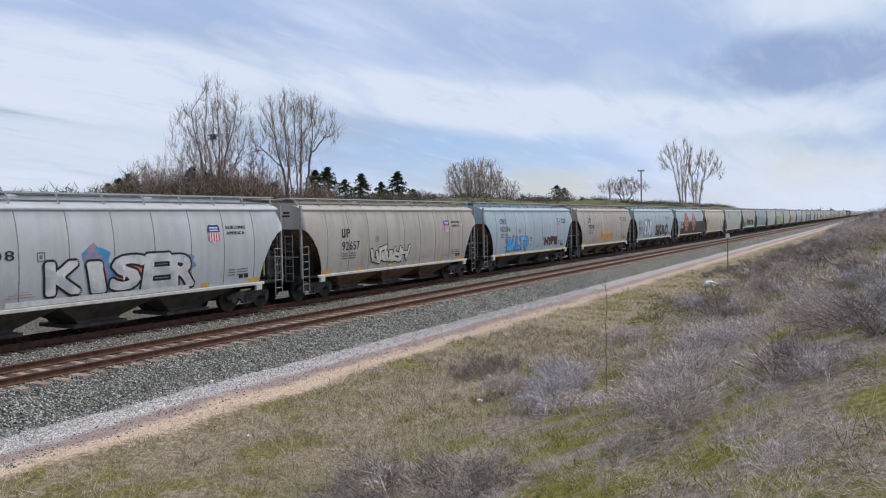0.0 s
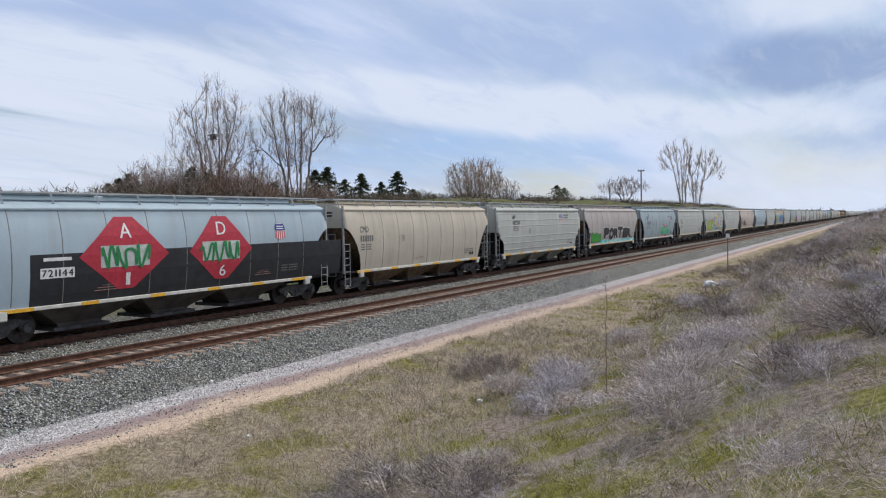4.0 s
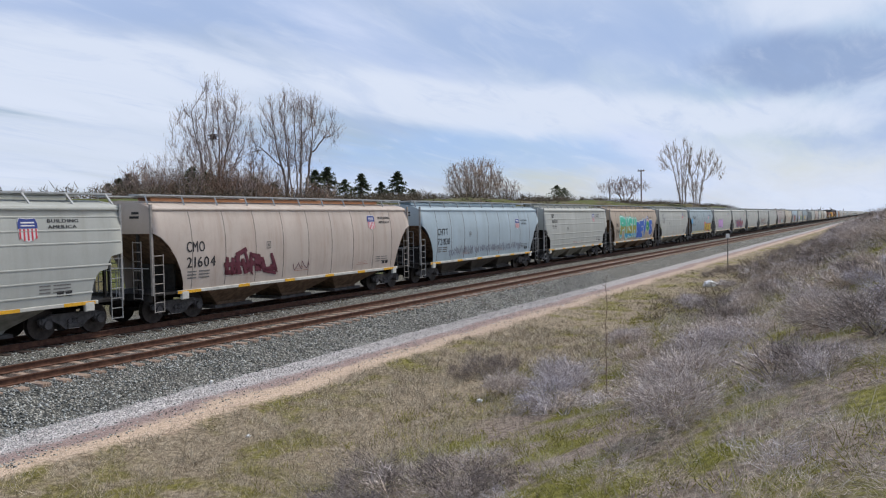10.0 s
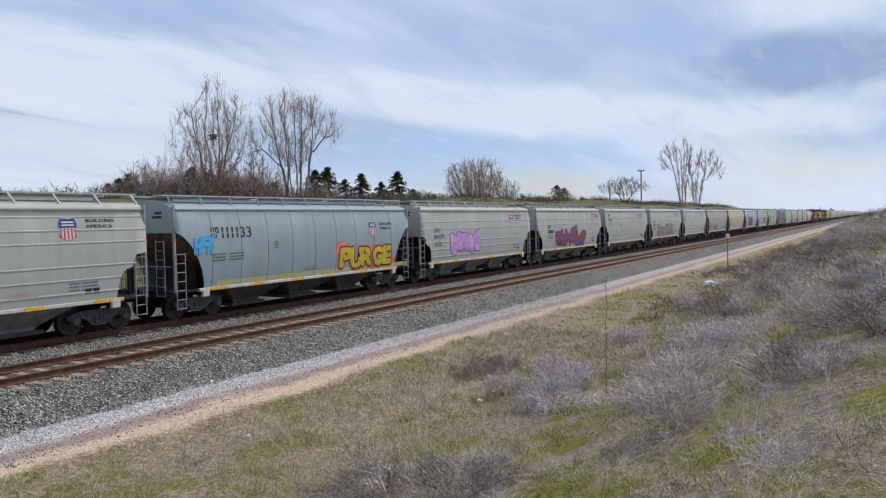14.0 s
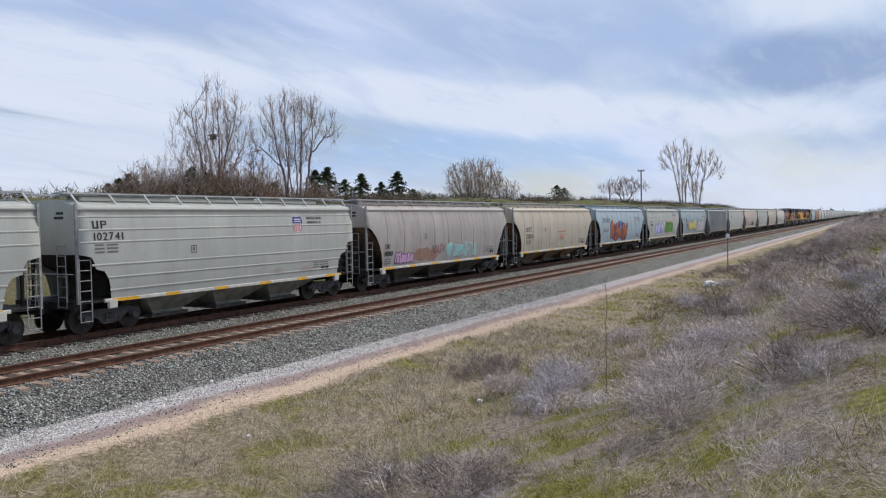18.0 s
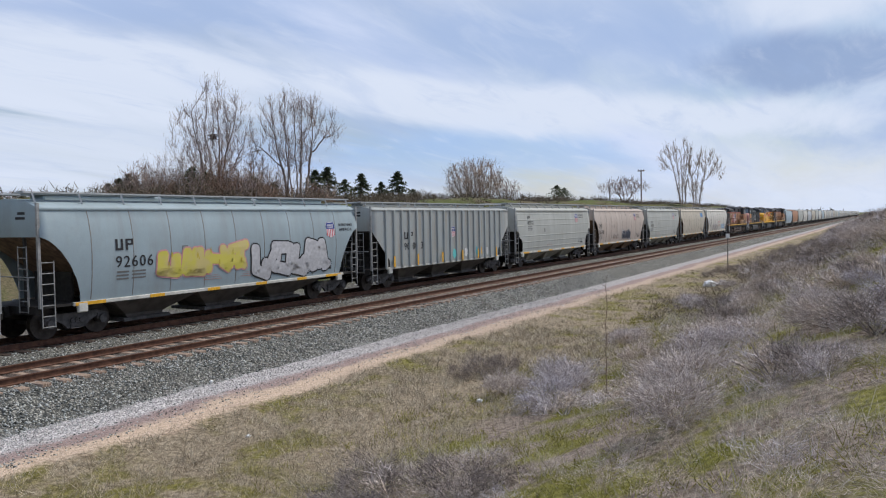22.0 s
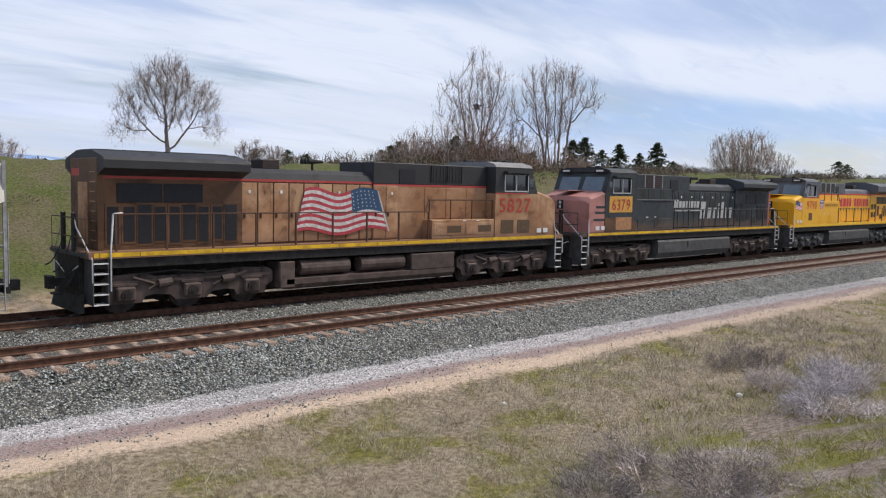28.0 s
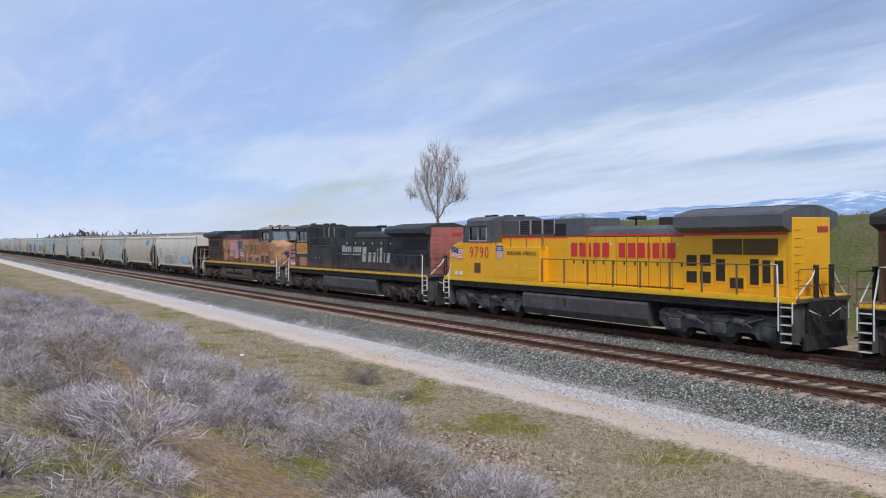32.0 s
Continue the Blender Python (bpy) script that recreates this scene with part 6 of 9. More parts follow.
    for i in range(11):
        x = -1.0 + i * 0.55
        if not -0.1 < x - 0.0 < 0.05:
            y = -1.012 if x < -0.3 else -0.962
            d = bx("hood_door", [(x + 0.02, x + 0.53, y - 0.006, y + 0.03, 1.80, 3.62)], low, bevel=0.008)
            bx("door_latch", [(x + 0.42, x + 0.48, y - 0.026, y - 0.006, 2.55, 2.72)], BLACK_DIRT, to=d)
            bx("door_hinge", [(x + 0.24, x + 0.32, y - 0.02, y - 0.006, 3.30, 3.40)], HANDRAIL_WHITE if i % 2 == 0 else low, to=d)
    bx("exhaust_box", [(3.35, 4.0, -0.35, 0.35, 4.05, 4.36)], plain("sooty_stack", (0.045, 0.032, 0.028), 0.85), bevel=0.03)
    bm = bars(0.045, [(1.9, 0, 4.05), (1.9, 0, 4.33)])
    for y in (-0.2, 0.0, 0.2):
        tube(bm, (1.62, y, 4.36), (2.2, y, 4.36), 0.045, 8, 0.09)
    add("horn", bm, BLACK_DIRT, "black air horn cluster")
    # ---- radiator section and its wings
    bx("radiator_body", [(5.05, 9.12, -1.0, 1.0, 1.74, 3.75)], sch["sooty"], bevel=0.01)
    bx("rear_panel", [(9.10, 9.40, -1.02, 1.02, 1.74, 4.20)], sch["rear"] if sch["rear"] is not low else sch["sooty"], bevel=0.02)
    up = 0.16 if tidy else 0.0
    for q in range(8):
        add("end_rung", bars(0.014, [(9.43, -0.92, 2.0 + 0.26 * q), (9.43, -0.56, 2.0 + 0.26 * q)]), sch["rear"])
    bx("end_door", [(9.395, 9.415, -0.32, 0.42, 1.86, 3.55)], sch["rear"], bevel=0.01)
    bx("end_number_bar", [(9.40, 9.412, 0.30, 0.90, 3.72, 3.92)], NUMBER_FONT_RED)
    wing = [(-1.50, 3.93), (-1.50, 4.14 + up), (-1.42, 4.22 + up), (-0.55, 4.42 + up), (0.55, 4.42 + up), (1.42, 4.22 + up), (1.50, 4.14 + up), (1.50, 3.93), (1.0, 3.74), (-1.0, 3.74)]
    bm = bmesh.new()
    ra = [bm.verts.new((5.03, y, z)) for y, z in wing]
    rb = [bm.verts.new((9.36, y, z)) for y, z in wing]
    for i in range(10):
        bm.faces.new((ra[i], ra[(i + 1) % 10], rb[(i + 1) % 10], rb[i]))
    bm.faces.new(ra)
    bm.faces.new(rb[::-1])
    add("radiator_wing", bm, high, "overhanging radiator wing")
    for i in range(4):
        bx("radiator_panel", [(5.3 + i * 1.0, 6.22 + i * 1.0, -0.55, 0.55, 4.40 + up, 4.44 + up)], BLACK_DIRT)
    if sch["edge"]:
        bx("edge_stripe", [(5.05, 9.12, -1.012, -1.004, 3.66, 3.73)], sch["edge"])
    for x0, x1 in ((6.3, 7.45), (7.5, 8.75)):
        bx("radiator_screen", [(x0, x1, -1.03, -0.99, 3.02, 3.54)], plain("golden_screen", (0.085, 0.052, 0.010), 0.6) if tidy else DARK_LOUVRE, "dark radiator screen", bevel=0.008)
    doors = ((5.42, 0.22, 2.60, 2.98), (5.42, 0.22, 2.02, 2.42), (6.0, 0.22, 2.62, 3.0), (6.0, 0.22, 2.02, 2.42), (6.62, 0.18, 2.12, 2.86), (7.25, 0.26, 1.90, 2.25), (7.92, 0.16, 2.05, 2.88), (8.36, 0.14, 2.12, 2.85), (8.80, 0.15, 2.12, 2.85))
    if m < 0:
        doors = tuple((5.42 + 0.43 * q, 0.15 if q % 3 else 0.19, 1.96 if q % 2 else 1.90, 2.90 if q % 3 else 2.96) for q in range(9))
    for x, w, z0, z1 in doors:
        d = bx("filter_door", [(x - w - 0.06, x + w + 0.06, -1.018, -0.99, z0 - 0.07, z1 + 0.07)], sch["sooty"], bevel=0.006)
        bx("filter_screen", [(x - w, x + w, -1.026, -1.016, z0, z1)], plain("brown_screen", (0.030, 0.022, 0.010), 0.6) if tidy else DARK_LOUVRE, to=d)
    # ---- fuel tank, air tanks
    tk = [(-1.30, 0.34), (-1.46, 0.62), (-1.46, 1.14), (-1.38, 1.24), (1.38, 1.24), (1.46, 1.14), (1.46, 0.62), (1.30, 0.34)]
    if tanks:
        tk = [(-1.30, 0.34), (-1.44, 0.50), (-1.44, 0.66), (-0.9, 0.74), (0.9, 0.74), (1.44, 0.66), (1.44, 0.50), (1.30, 0.34)]
    bm = bmesh.new()
    ra = [bm.verts.new((-3.4, y, z)) for y, z in tk]
    rb = [bm.verts.new((3.75, y, z)) for y, z in tk]
    for i in range(8):
        bm.faces.new((ra[i], ra[(i + 1) % 8], rb[(i + 1) % 8], rb[i]))
    bm.faces.new(ra)
    bm.faces.new(rb[::-1])
    add("fuel_tank", bm, LOCO_SKIRT if not tanks else sch["truck"], "long fuel tank")
    if tanks:
        bx("tank_box", [(-3.4, -1.3, -1.44, 1.44, 0.66, 1.24)], sch["truck"], bevel=0.03)
        bx("tank_box", [(3.45, 4.0, -1.44, 1.44, 0.40, 1.22)], sch["truck"], bevel=0.03)
        for x in (-0.1, 2.25):
            bm = bmesh.new()
            tube(bm, (x - 0.95, -1.16, 0.98), (x + 0.95, -1.16, 0.98), 0.25, 14)
            add("air_tank", bm, sch["truck"], "cylindrical air reservoir")
    else:
        bx("sight_glass", [(-0.7, -0.6, -1.475, -1.455, 0.8, 1.12)], BLACK_DIRT)
    # ---- trucks
    for cx in (-6.35, 6.75):
        fr = bmesh.new()
        for s in (-1, 1):
            y0, y1 = sorted((s * 1.08, s * 1.22))
            slab(fr, [(cx + u, z) for u, z in TRUCK_SHAPE], y0, y1)
            slab(fr, [(cx - 2.5, 0.84), (cx - 2.5, 0.92), (cx + 2.5, 0.92), (cx + 2.5, 0.84)], *sorted((s * 1.22, s * 1.27)))
        tr = add("truck", fr, sch["truck"], "three-axle truck in dusty steel")
        for a in (-1.88, 0.0, 1.88):
            bm = bmesh.new()
            box(bm, cx + a - 0.27, cx + a + 0.27, -1.33, -1.20, 0.36, 0.76, 0.05)
            box(bm, cx + a - 0.34, cx + a + 0.34, -1.28, -1.20, 0.76, 0.86, 0.02)
            add("journal_box", bm, sch["truck"], "", tr)
            bm = bmesh.new()
            disc(bm, cx + a, -1.37, -1.33, 0.55, 0.15, 16)
            disc(bm, cx + a, -1.40, -1.37, 0.55, 0.075, 12)
            add("axle_cap", bm, sch["truck"] if tidy else WHEEL, "", tr)
            for q in (-0.38, 0.38):
                bm = bmesh.new()
                for z in range(4):
                    disc_z = 0.90 + 0.06 * z
                    tube(bm, (cx + a + q, -1.16, disc_z), (cx + a + q, -1.16, disc_z + 0.035), 0.085, 8)
                add("coil_spring", bm, BLACK_DIRT, "", tr)
            bm = bmesh.new()
            for s in (-1, 1):
                disc(bm, cx + a, *sorted((s * 0.68, s * 0.82)), 0.53, 0.53, 24)
            tube(bm, (cx + a, -0.7, 0.53), (cx + a, 0.7, 0.53), 0.09, 8)
            add("wheelset", bm, WHEEL, "", tr)
        for a in (-1.05, 0.85):
            bm = bmesh.new()
            tube(bm, (cx + a - 0.22, -1.30, 0.84), (cx + a + 0.16, -1.30, 0.80), 0.12, 10)
            tube(bm, (cx + a + 0.16, -1.30, 0.80), (cx + a + 0.42, -1.29, 0.66), 0.035, 6)
            add("brake_cylinder", bm, sch["truck"], "", tr)
        for q in (-1, 1):
            add("damper", bars(0.045, [(cx + q * 1.7, -1.28, 1.0), (cx + q * 1.1, -1.28, 0.8)]), sch["truck"], "", tr)
        add("air_hose", bars(0.018, [(cx - 1.6, -1.3, 1.12), (cx - 0.4, -1.34, 1.05), (cx + 0.5, -1.32, 1.15), (cx + 1.6, -1.3, 1.1)]), BLACK_DIRT, "", tr)
        bx("cable_tray", [(cx - 2.4, cx + 2.4, -1.3, -1.1, 1.28, 1.42)], BLACK_DIRT)
    # ---- ends: pilots, steps, rails, couplers, hoses
    for s in (-1, 1):
        def sx(a, c):
            return tuple(sorted((s * a, s * c)))
        bx("pilot", [(*sx(9.95, 10.15), -0.84, 0.84, 0.48, 1.60)], BLACK_DIRT)
        bm = bmesh.new()
        slab(bm, [(s * 10.10, 0.12), (s * 10.10, 0.62), (s * 10.24, 0.40), (s * 10.36, 0.12)], -1.12, 1.12)
        add("snow_plow", bm, BLACK_DIRT)
        bx("platform", [(*sx(9.1, 10.2), -1.45, 1.45, 1.60, 1.70)], LOCO_SKIRT)
        cp = bx("coupler", [(*sx(10.1, 10.95), -0.12, 0.12, 0.76, 0.98), (*sx(10.85, 11.15), -0.17, 0.17, 0.70, 1.04)], BLACK_DIRT)
        for ys in (-1, 1):
            y0, y1 = sorted((ys * 1.50, ys * 0.85))
            st = bx("step_well", [(*sx(9.18, 9.24), y0, y1, 0.35, 1.6)], LOCO_SKIRT)
            bx("step_plate", [(*sx(9.88, 9.93), y0, y1, 0.35, 1.6)], LOCO_SKIRT, to=st)
            for q in range(5):
                bx("step_tread", [(*sx(9.22, 9.90), *sorted((ys * 1.52, ys * 1.15)), 0.34 + q * 0.27, 0.37 + q * 0.27)], HANDRAIL_WHITE if q == 0 or ys < 0 else LOCO_SKIRT, "pale-edged step", to=st)
            w = ys * 1.53
            add("grab_rail", bars(0.030, [(s * 9.12, w, 0.7), (s * 9.12, w, 1.75), (s * 9.0, w * 0.93, 2.72), (s * 8.75, w * 0.9, 2.74)]), HANDRAIL_WHITE, "white bent grab rail")
            add("grab_rail", bars(0.030, [(s * 9.96, w, 0.95), (s * 9.96, w, 1.55), (s * 10.12, ys * 0.62, 2.35), (s * 10.12, ys * 0.4, 2.72)]), HANDRAIL_WHITE, "white bent grab rail")
        for y in (-0.42, 0.42):
            bx("end_post", [(*sx(10.05, 10.18), y - 0.1, y + 0.1, 1.70, 2.72)], BLACK_DIRT)
        add("end_chain_rail", bars(0.018, [(s * 10.14, -1.35, 2.6), (s * 10.14, 1.35, 2.6)], [(s * 10.14, -1.35, 2.1), (s * 10.14, 1.35, 2.1)], [(s * 10.14, -1.35, 1.7), (s * 10.14, -1.35, 2.6)], [(s * 10.14, 1.35, 1.7), (s * 10.14, 1.35, 2.6)]), sch["rail"])
        for q in range(4):
            y = -0.75 + q * 0.14
            add("brake_hose", bars(0.030, [(s * 10.2, y, 1.25), (s * 10.5, y, 0.95), (s * 10.8, y * 0.8, 0.62), (s * 11.1, y * 0.7, 0.60)]), BLACK_DIRT)

        for y, low_ in ((-0.28, 1.15), (0.34, 1.30)):
            add("jumper_cable", bars(0.024, [(s * (10.16 + 0.13 * q), y + 0.02 * q, 2.1 - (2.1 - low_) * math.sin(math.pi * q / 12) ** 0.8) for q in range(7)]), BLACK_DIRT)
        for q in (-1, 1):
            add("cut_lever", bars(0.02, [(s * 10.22, q * 0.2, 1.1), (s * 10.22, q * 0.9, 1.35)]), HANDRAIL_WHITE)
        if s < 0:
            bx("coupler_pocket", [(-10.30, -10.15, -0.42, 0.42, 0.62, 1.15)], BLACK_DIRT, bevel=0.05)
    # ---- walkway handrail along the near side
    rail_pts = [(-2.1, -1.46, 2.72), (9.0, -1.46, 2.72)]
    add("handrail", bars(0.022, rail_pts), sch["rail"])
    if not tidy and not old:
        add("handrail", bars(0.022, [(-4.9, -1.5, 3.18), (-2.3, -1.5, 3.18)]), sch["rail"])
    for i in range(9):
        x = -2.05 + i * 1.375
        bx("handrail_post", [(x - 0.025, x + 0.025, -1.485, -1.435, 1.72, 2.72)], sch["rail"])
    # small pale data plates along the sill
    for x in (-8.6, -8.2, -4.6, -3.9):
        bx("data_plate", [(x, x + 0.28, -1.514, -1.509 + 0.0, 1.84, 2.02)] if x < -8 else [(x, x + 0.16, -1.500, -1.493, 2.36, 2.40)], HANDRAIL_WHITE)
    # ---- number
    if number:
        a, c = ((-7.42, -6.02) if not tidy else (-7.3, -5.8)) if m > 0 else (5.7, 7.5)
        part("road_number", lay(words(number, a, c, 2.72 if not sch["edge"] else 2.68, 3.22, 0.012 if sch["edge"] else 0.022), 1.50, 0), num_mat, eng, "red road number")
    return eng


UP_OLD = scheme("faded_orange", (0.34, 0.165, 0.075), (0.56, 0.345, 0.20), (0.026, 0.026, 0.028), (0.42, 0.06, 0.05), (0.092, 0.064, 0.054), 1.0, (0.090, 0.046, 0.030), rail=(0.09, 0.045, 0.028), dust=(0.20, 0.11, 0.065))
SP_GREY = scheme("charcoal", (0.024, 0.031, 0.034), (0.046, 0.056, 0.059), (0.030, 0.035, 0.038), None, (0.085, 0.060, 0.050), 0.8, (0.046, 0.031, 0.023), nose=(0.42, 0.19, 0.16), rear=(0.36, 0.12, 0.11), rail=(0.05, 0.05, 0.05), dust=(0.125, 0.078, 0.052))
UP_NEW = scheme("bright_yellow", (0.78, 0.40, 0.010), (0.80, 0.44, 0.03), (0.085, 0.09, 0.10), (0.62, 0.03, 0.04), (0.080, 0.079, 0.079), 0.16, (0.30, 0.17, 0.03), rail=(0.13, 0.10, 0.05))

E0, E1, E2, E3 = 16.5, 37.0, 57.75, 78.9
l0 = loco("weathered orange diesel locomotive with a painted flag", UP_OLD, -1, "5827", NUMBER_FONT_RED, tanks=True)
l1 = loco("charcoal grey diesel locomotive with a faded red nose", SP_GREY, 1, "6379", NUMBER_FONT_RED)
l2 = loco("clean bright yellow diesel locomotive with grey roof", UP_NEW, 1, "9790", plain("bright_red_lettering", (0.60, 0.03, 0.04), 0.45, 0, 0.08), tidy=True)
l3 = loco("dusty orange diesel locomotive coupled behind the yellow one", UP_OLD, -1, "", NUMBER_FONT_RED)
for e, s in ((l0, E0), (l1, E1), (l2, E2), (l3, E3)):
    MOVING.append((e, s))

# the grey engine's yellow number patch, pink-red nose bands and pale blocks of lettering
part("number_patch", lay(rects([(-7.62, -5.82, 2.62, 3.36)], 0.012), 1.50, 0), plain("yellow_number_patch", (0.62, 0.33, 0.06), 0.5), l1, "yellow number patch")
part("nose_patch", lay(patch_shape([(-9.07, 1.78), (-7.95, 1.78), (-7.95, 2.7), (-8.05, 2.95), (-8.35, 3.08), (-9.07, 3.08)], 0.008), 1.485, 0), SP_GREY["nose"], l1)
for z in (2.30, 2.62, 2.86):
    part("nose_band", lay(rects([(-8.75 + (z - 2.3) * 0.25, -7.95, z - 0.05, z + 0.05)], 0.012), 1.49, 0), SP_GREY["low"], l1)
part("orange_door", lay(rects([(-7.1, -5.86, 1.82, 2.40)], 0.012), 1.505, 0), plain("orange_panel", (0.40, 0.20, 0.09), 0.6), l1, "orange replacement panel")
k = Nodes("rusty_dust")
DUST = k.done(k.mix(k.step(k.noise(1.2, 5, 0.65), 0.35, 0.7), (0.085, 0.052, 0.036), (0.17, 0.088, 0.05)), 0.85, 0.0, 0.2)
for x0, x1, z1 in ((-7.90, -7.15, 2.38), (-5.80, -5.48, 2.2)):
    part("rust_patch", lay(rects([(x0, x1, 1.78, z1)], 0.010), 1.505, 0), DUST, l1, "rust-stained lower panel")
FADED_WHITE = plain("faded_white_lettering", (0.42, 0.42, 0.40), 0.6, 0, 0.25, 10)
pos = [(-1.42, 0.46), (-0.95, 0.3), (-0.62, 0.3), (-0.28, 0.2), (-0.04, 0.3), (0.29, 0.3), (0.62, 0.22), (0.87, 0.32)]
for x, w in pos:
    part("lettering_block", lay(patch_shape([(x, 2.80), (x + w * 0.86, 2.80), (x + w, 3.14 if w < 0.4 else 3.22), (x + w * 0.14, 3.14 if w < 0.4 else 3.22)], 0.030), 0.998 if x < -0.2 else 0.955, 0), FADED_WHITE, l1)
part("lettering_block", lay(rects([(-1.42, 1.15, 2.62, 2.70)], 0.030), 0.998, 0), FADED_WHITE, l1)
for x, w, z0, z1 in ((1.25, 0.62, 2.22, 3.12), (2.02, 0.46, 2.22, 2.80), (2.62, 0.40, 2.22, 2.80), (3.16, 0.18, 2.22, 2.80), (3.19, 0.16, 2.88, 3.04), (3.48, 0.36, 2.22, 3.1), (3.96, 0.18, 2.22, 2.80), (4.30, 0.46, 2.22, 2.80)):
    part("lettering_block", lay(patch_shape([(x, z0), (x + w * 0.8, z0), (x + w, z1), (x + w * 0.2, z1)], 0.030), 0.955, 0), FADED_WHITE, l1)
# the yellow engine: shield, slogan, red blocks of lettering, small flag
shield(l2, 1.485, -4.98, 2.98, 0.58, 0.66)
part("lettering", lay(words("BUILDING AMERICA", -4.40, -2.40, 2.86, 3.03, 0.012), 1.485, 0), plain("brown_lettering", (0.16, 0.07, 0.01), 0.6), l2, "brown slogan lettering")
for x, w in ((-0.72, 0.37), (-0.22, 0.37), (0.28, 0.13), (0.53, 0.37), (1.03, 0.37), (1.92, 0.34), (2.40, 0.38), (2.90, 0.34), (3.37, 0.13), (3.62, 0.32), (4.06, 0.13), (4.31, 0.36)):
    part("lettering_block", lay(rects([(x, x + w, 2.84, 3.40)], 0.034 if x < -0.0 else 0.030), 0.998 if x < -0.1 else 0.955, 0), MATS["bright_red_lettering"], l2)


def flag(parent, y, x0, x1, z0, z1, canton_right, wave, faded):
    """A rippling painted flag in stripes with a starred corner."""
    k = 0.75 if faded else 1.0
    mats = [plain("flag_red_%d" % faded, (0.56 * k, 0.055, 0.07), 0.6), plain("flag_white_%d" % faded, (0.80 * k, 0.74 * k, 0.70 * k), 0.6), plain("flag_blue_%d" % faded, (0.03, 0.075 if faded else 0.06, 0.15), 0.6)]
    bm = bmesh.new()
    n, rows = 26, 13

    def at(u, v):
        x = x0 + (x1 - x0) * u + ((1 - v) * (0.46 * u - 0.36 * (1 - u)) if canton_right else 0)
        z = z0 + (z1 - z0) * v + wave * math.sin(u * 9.0 + 0.6) * (0.6 + 0.4 * (1 - u)) - 0.12 * (z1 - z0) * (u if not canton_right else -0.4 * u)
        return (x, -y, z)

    grid = [[bm.verts.new(at(i / n, j / rows)) for i in range(n + 1)] for j in range(rows + 1)]
    for j in range(rows):
        for i in range(n):
            f = bm.faces.new((grid[j][i], grid[j][i + 1], grid[j + 1][i + 1], grid[j + 1][i]))
            u = (i + 0.5) / n
            corner = j >= 6 and (u > 0.60 if canton_right else u < 0.42)
            f.material_index = 2 if corner else (0 if j % 2 == 0 else 1)
    ob = part("painted_flag", mesh_of("painted_flag", bm, mats), None, parent, "painted rippling red, white and blue flag")
    bm = bmesh.new()
    for r in range(5):
        for q in range(6):
            u = (0.64 + q * 0.055) if canton_right else 0.04 + q * 0.06
            c = Vector(at(u, 0.55 + r * 0.09)) + Vector((0, -0.005, 0))
            s = (x1 - x0) * 0.011
            v = [bm.verts.new((c.x + s * (1 if a % 2 else 0.45) * math.sin(a * math.pi / 5), c.y, c.z + s * (1 if a % 2 else 0.45) * math.cos(a * math.pi / 5))) for a in range(10)]
            bm.faces.new(v)
    part("flag_stars", bm, mats[1], ob)


flag(l0, 1.026, -2.83, 0.05, 2.02, 3.40, True, 0.13, 1)
part("painted_pole", lay(patch_shape([(0.06, 3.42), (0.12, 3.42), (0.62, 2.04), (0.54, 2.04)], 0.030), 1.0, 0), plain("faded_pole_paint", (0.50, 0.46, 0.42), 0.6), l0, "pale painted flagpole")
flag(l2, 1.497, -8.9, -7.45, 2.66, 3.18, False, 0.045, 0)
# wing emblem on the orange engine's nose
part("wing_emblem", boxes((9.225, 9.249, -0.98, 0.98, 2.60, 2.72), (9.225, 9.247, -0.84, 0.84, 2.47, 2.57), (9.225, 9.248, -0.66, 0.66, 2.34, 2.44), (9.225, 9.250, -0.20, 0.20, 2.12, 2.76)), plain("emblem_blue", (0.04, 0.05, 0.30), 0.5), l0, "blue wing emblem")

# ---------------------------------------------------------------- cars behind the locomotives
PLAIN_CARS = [("smooth", BLUE, "pale blue"), ("smooth", RUSTY, "rust-orange"), ("ribbed", PALE, "pale"), ("smooth", WHITE, "off-white"), ("smooth", GREY, "grey"), ("smooth", CREAM, "cream"), ("ribbed", PALE, "pale"), ("smooth", WHITE, "off-white")]
s = 89.2
bases = {}
for i in range(42):
    style, paint, hue = PLAIN_CARS[i % 8] if i < 3 or i % 8 != 1 else PLAIN_CARS[3]
    n = 15.8 if style == "ribbed" else 16.7
    key = (style, paint.name)
    if key not in bases:
        bases[key] = hopper(style, n, paint, "%s covered hopper car far down the train" % hue, "hopper cars of the train", GREY_BAY, None, None, False)
        e = bases[key]
    else:
        e = copy_thing(bases[key], pose(0, 0, 0))
    MOVING.append((e, s + n / 2))
    s += n

# ---------------------------------------------------------------- trees, shrubs and grass
def polar(az, d):
    return d * math.sin(radians(az)), d * math.cos(radians(az))


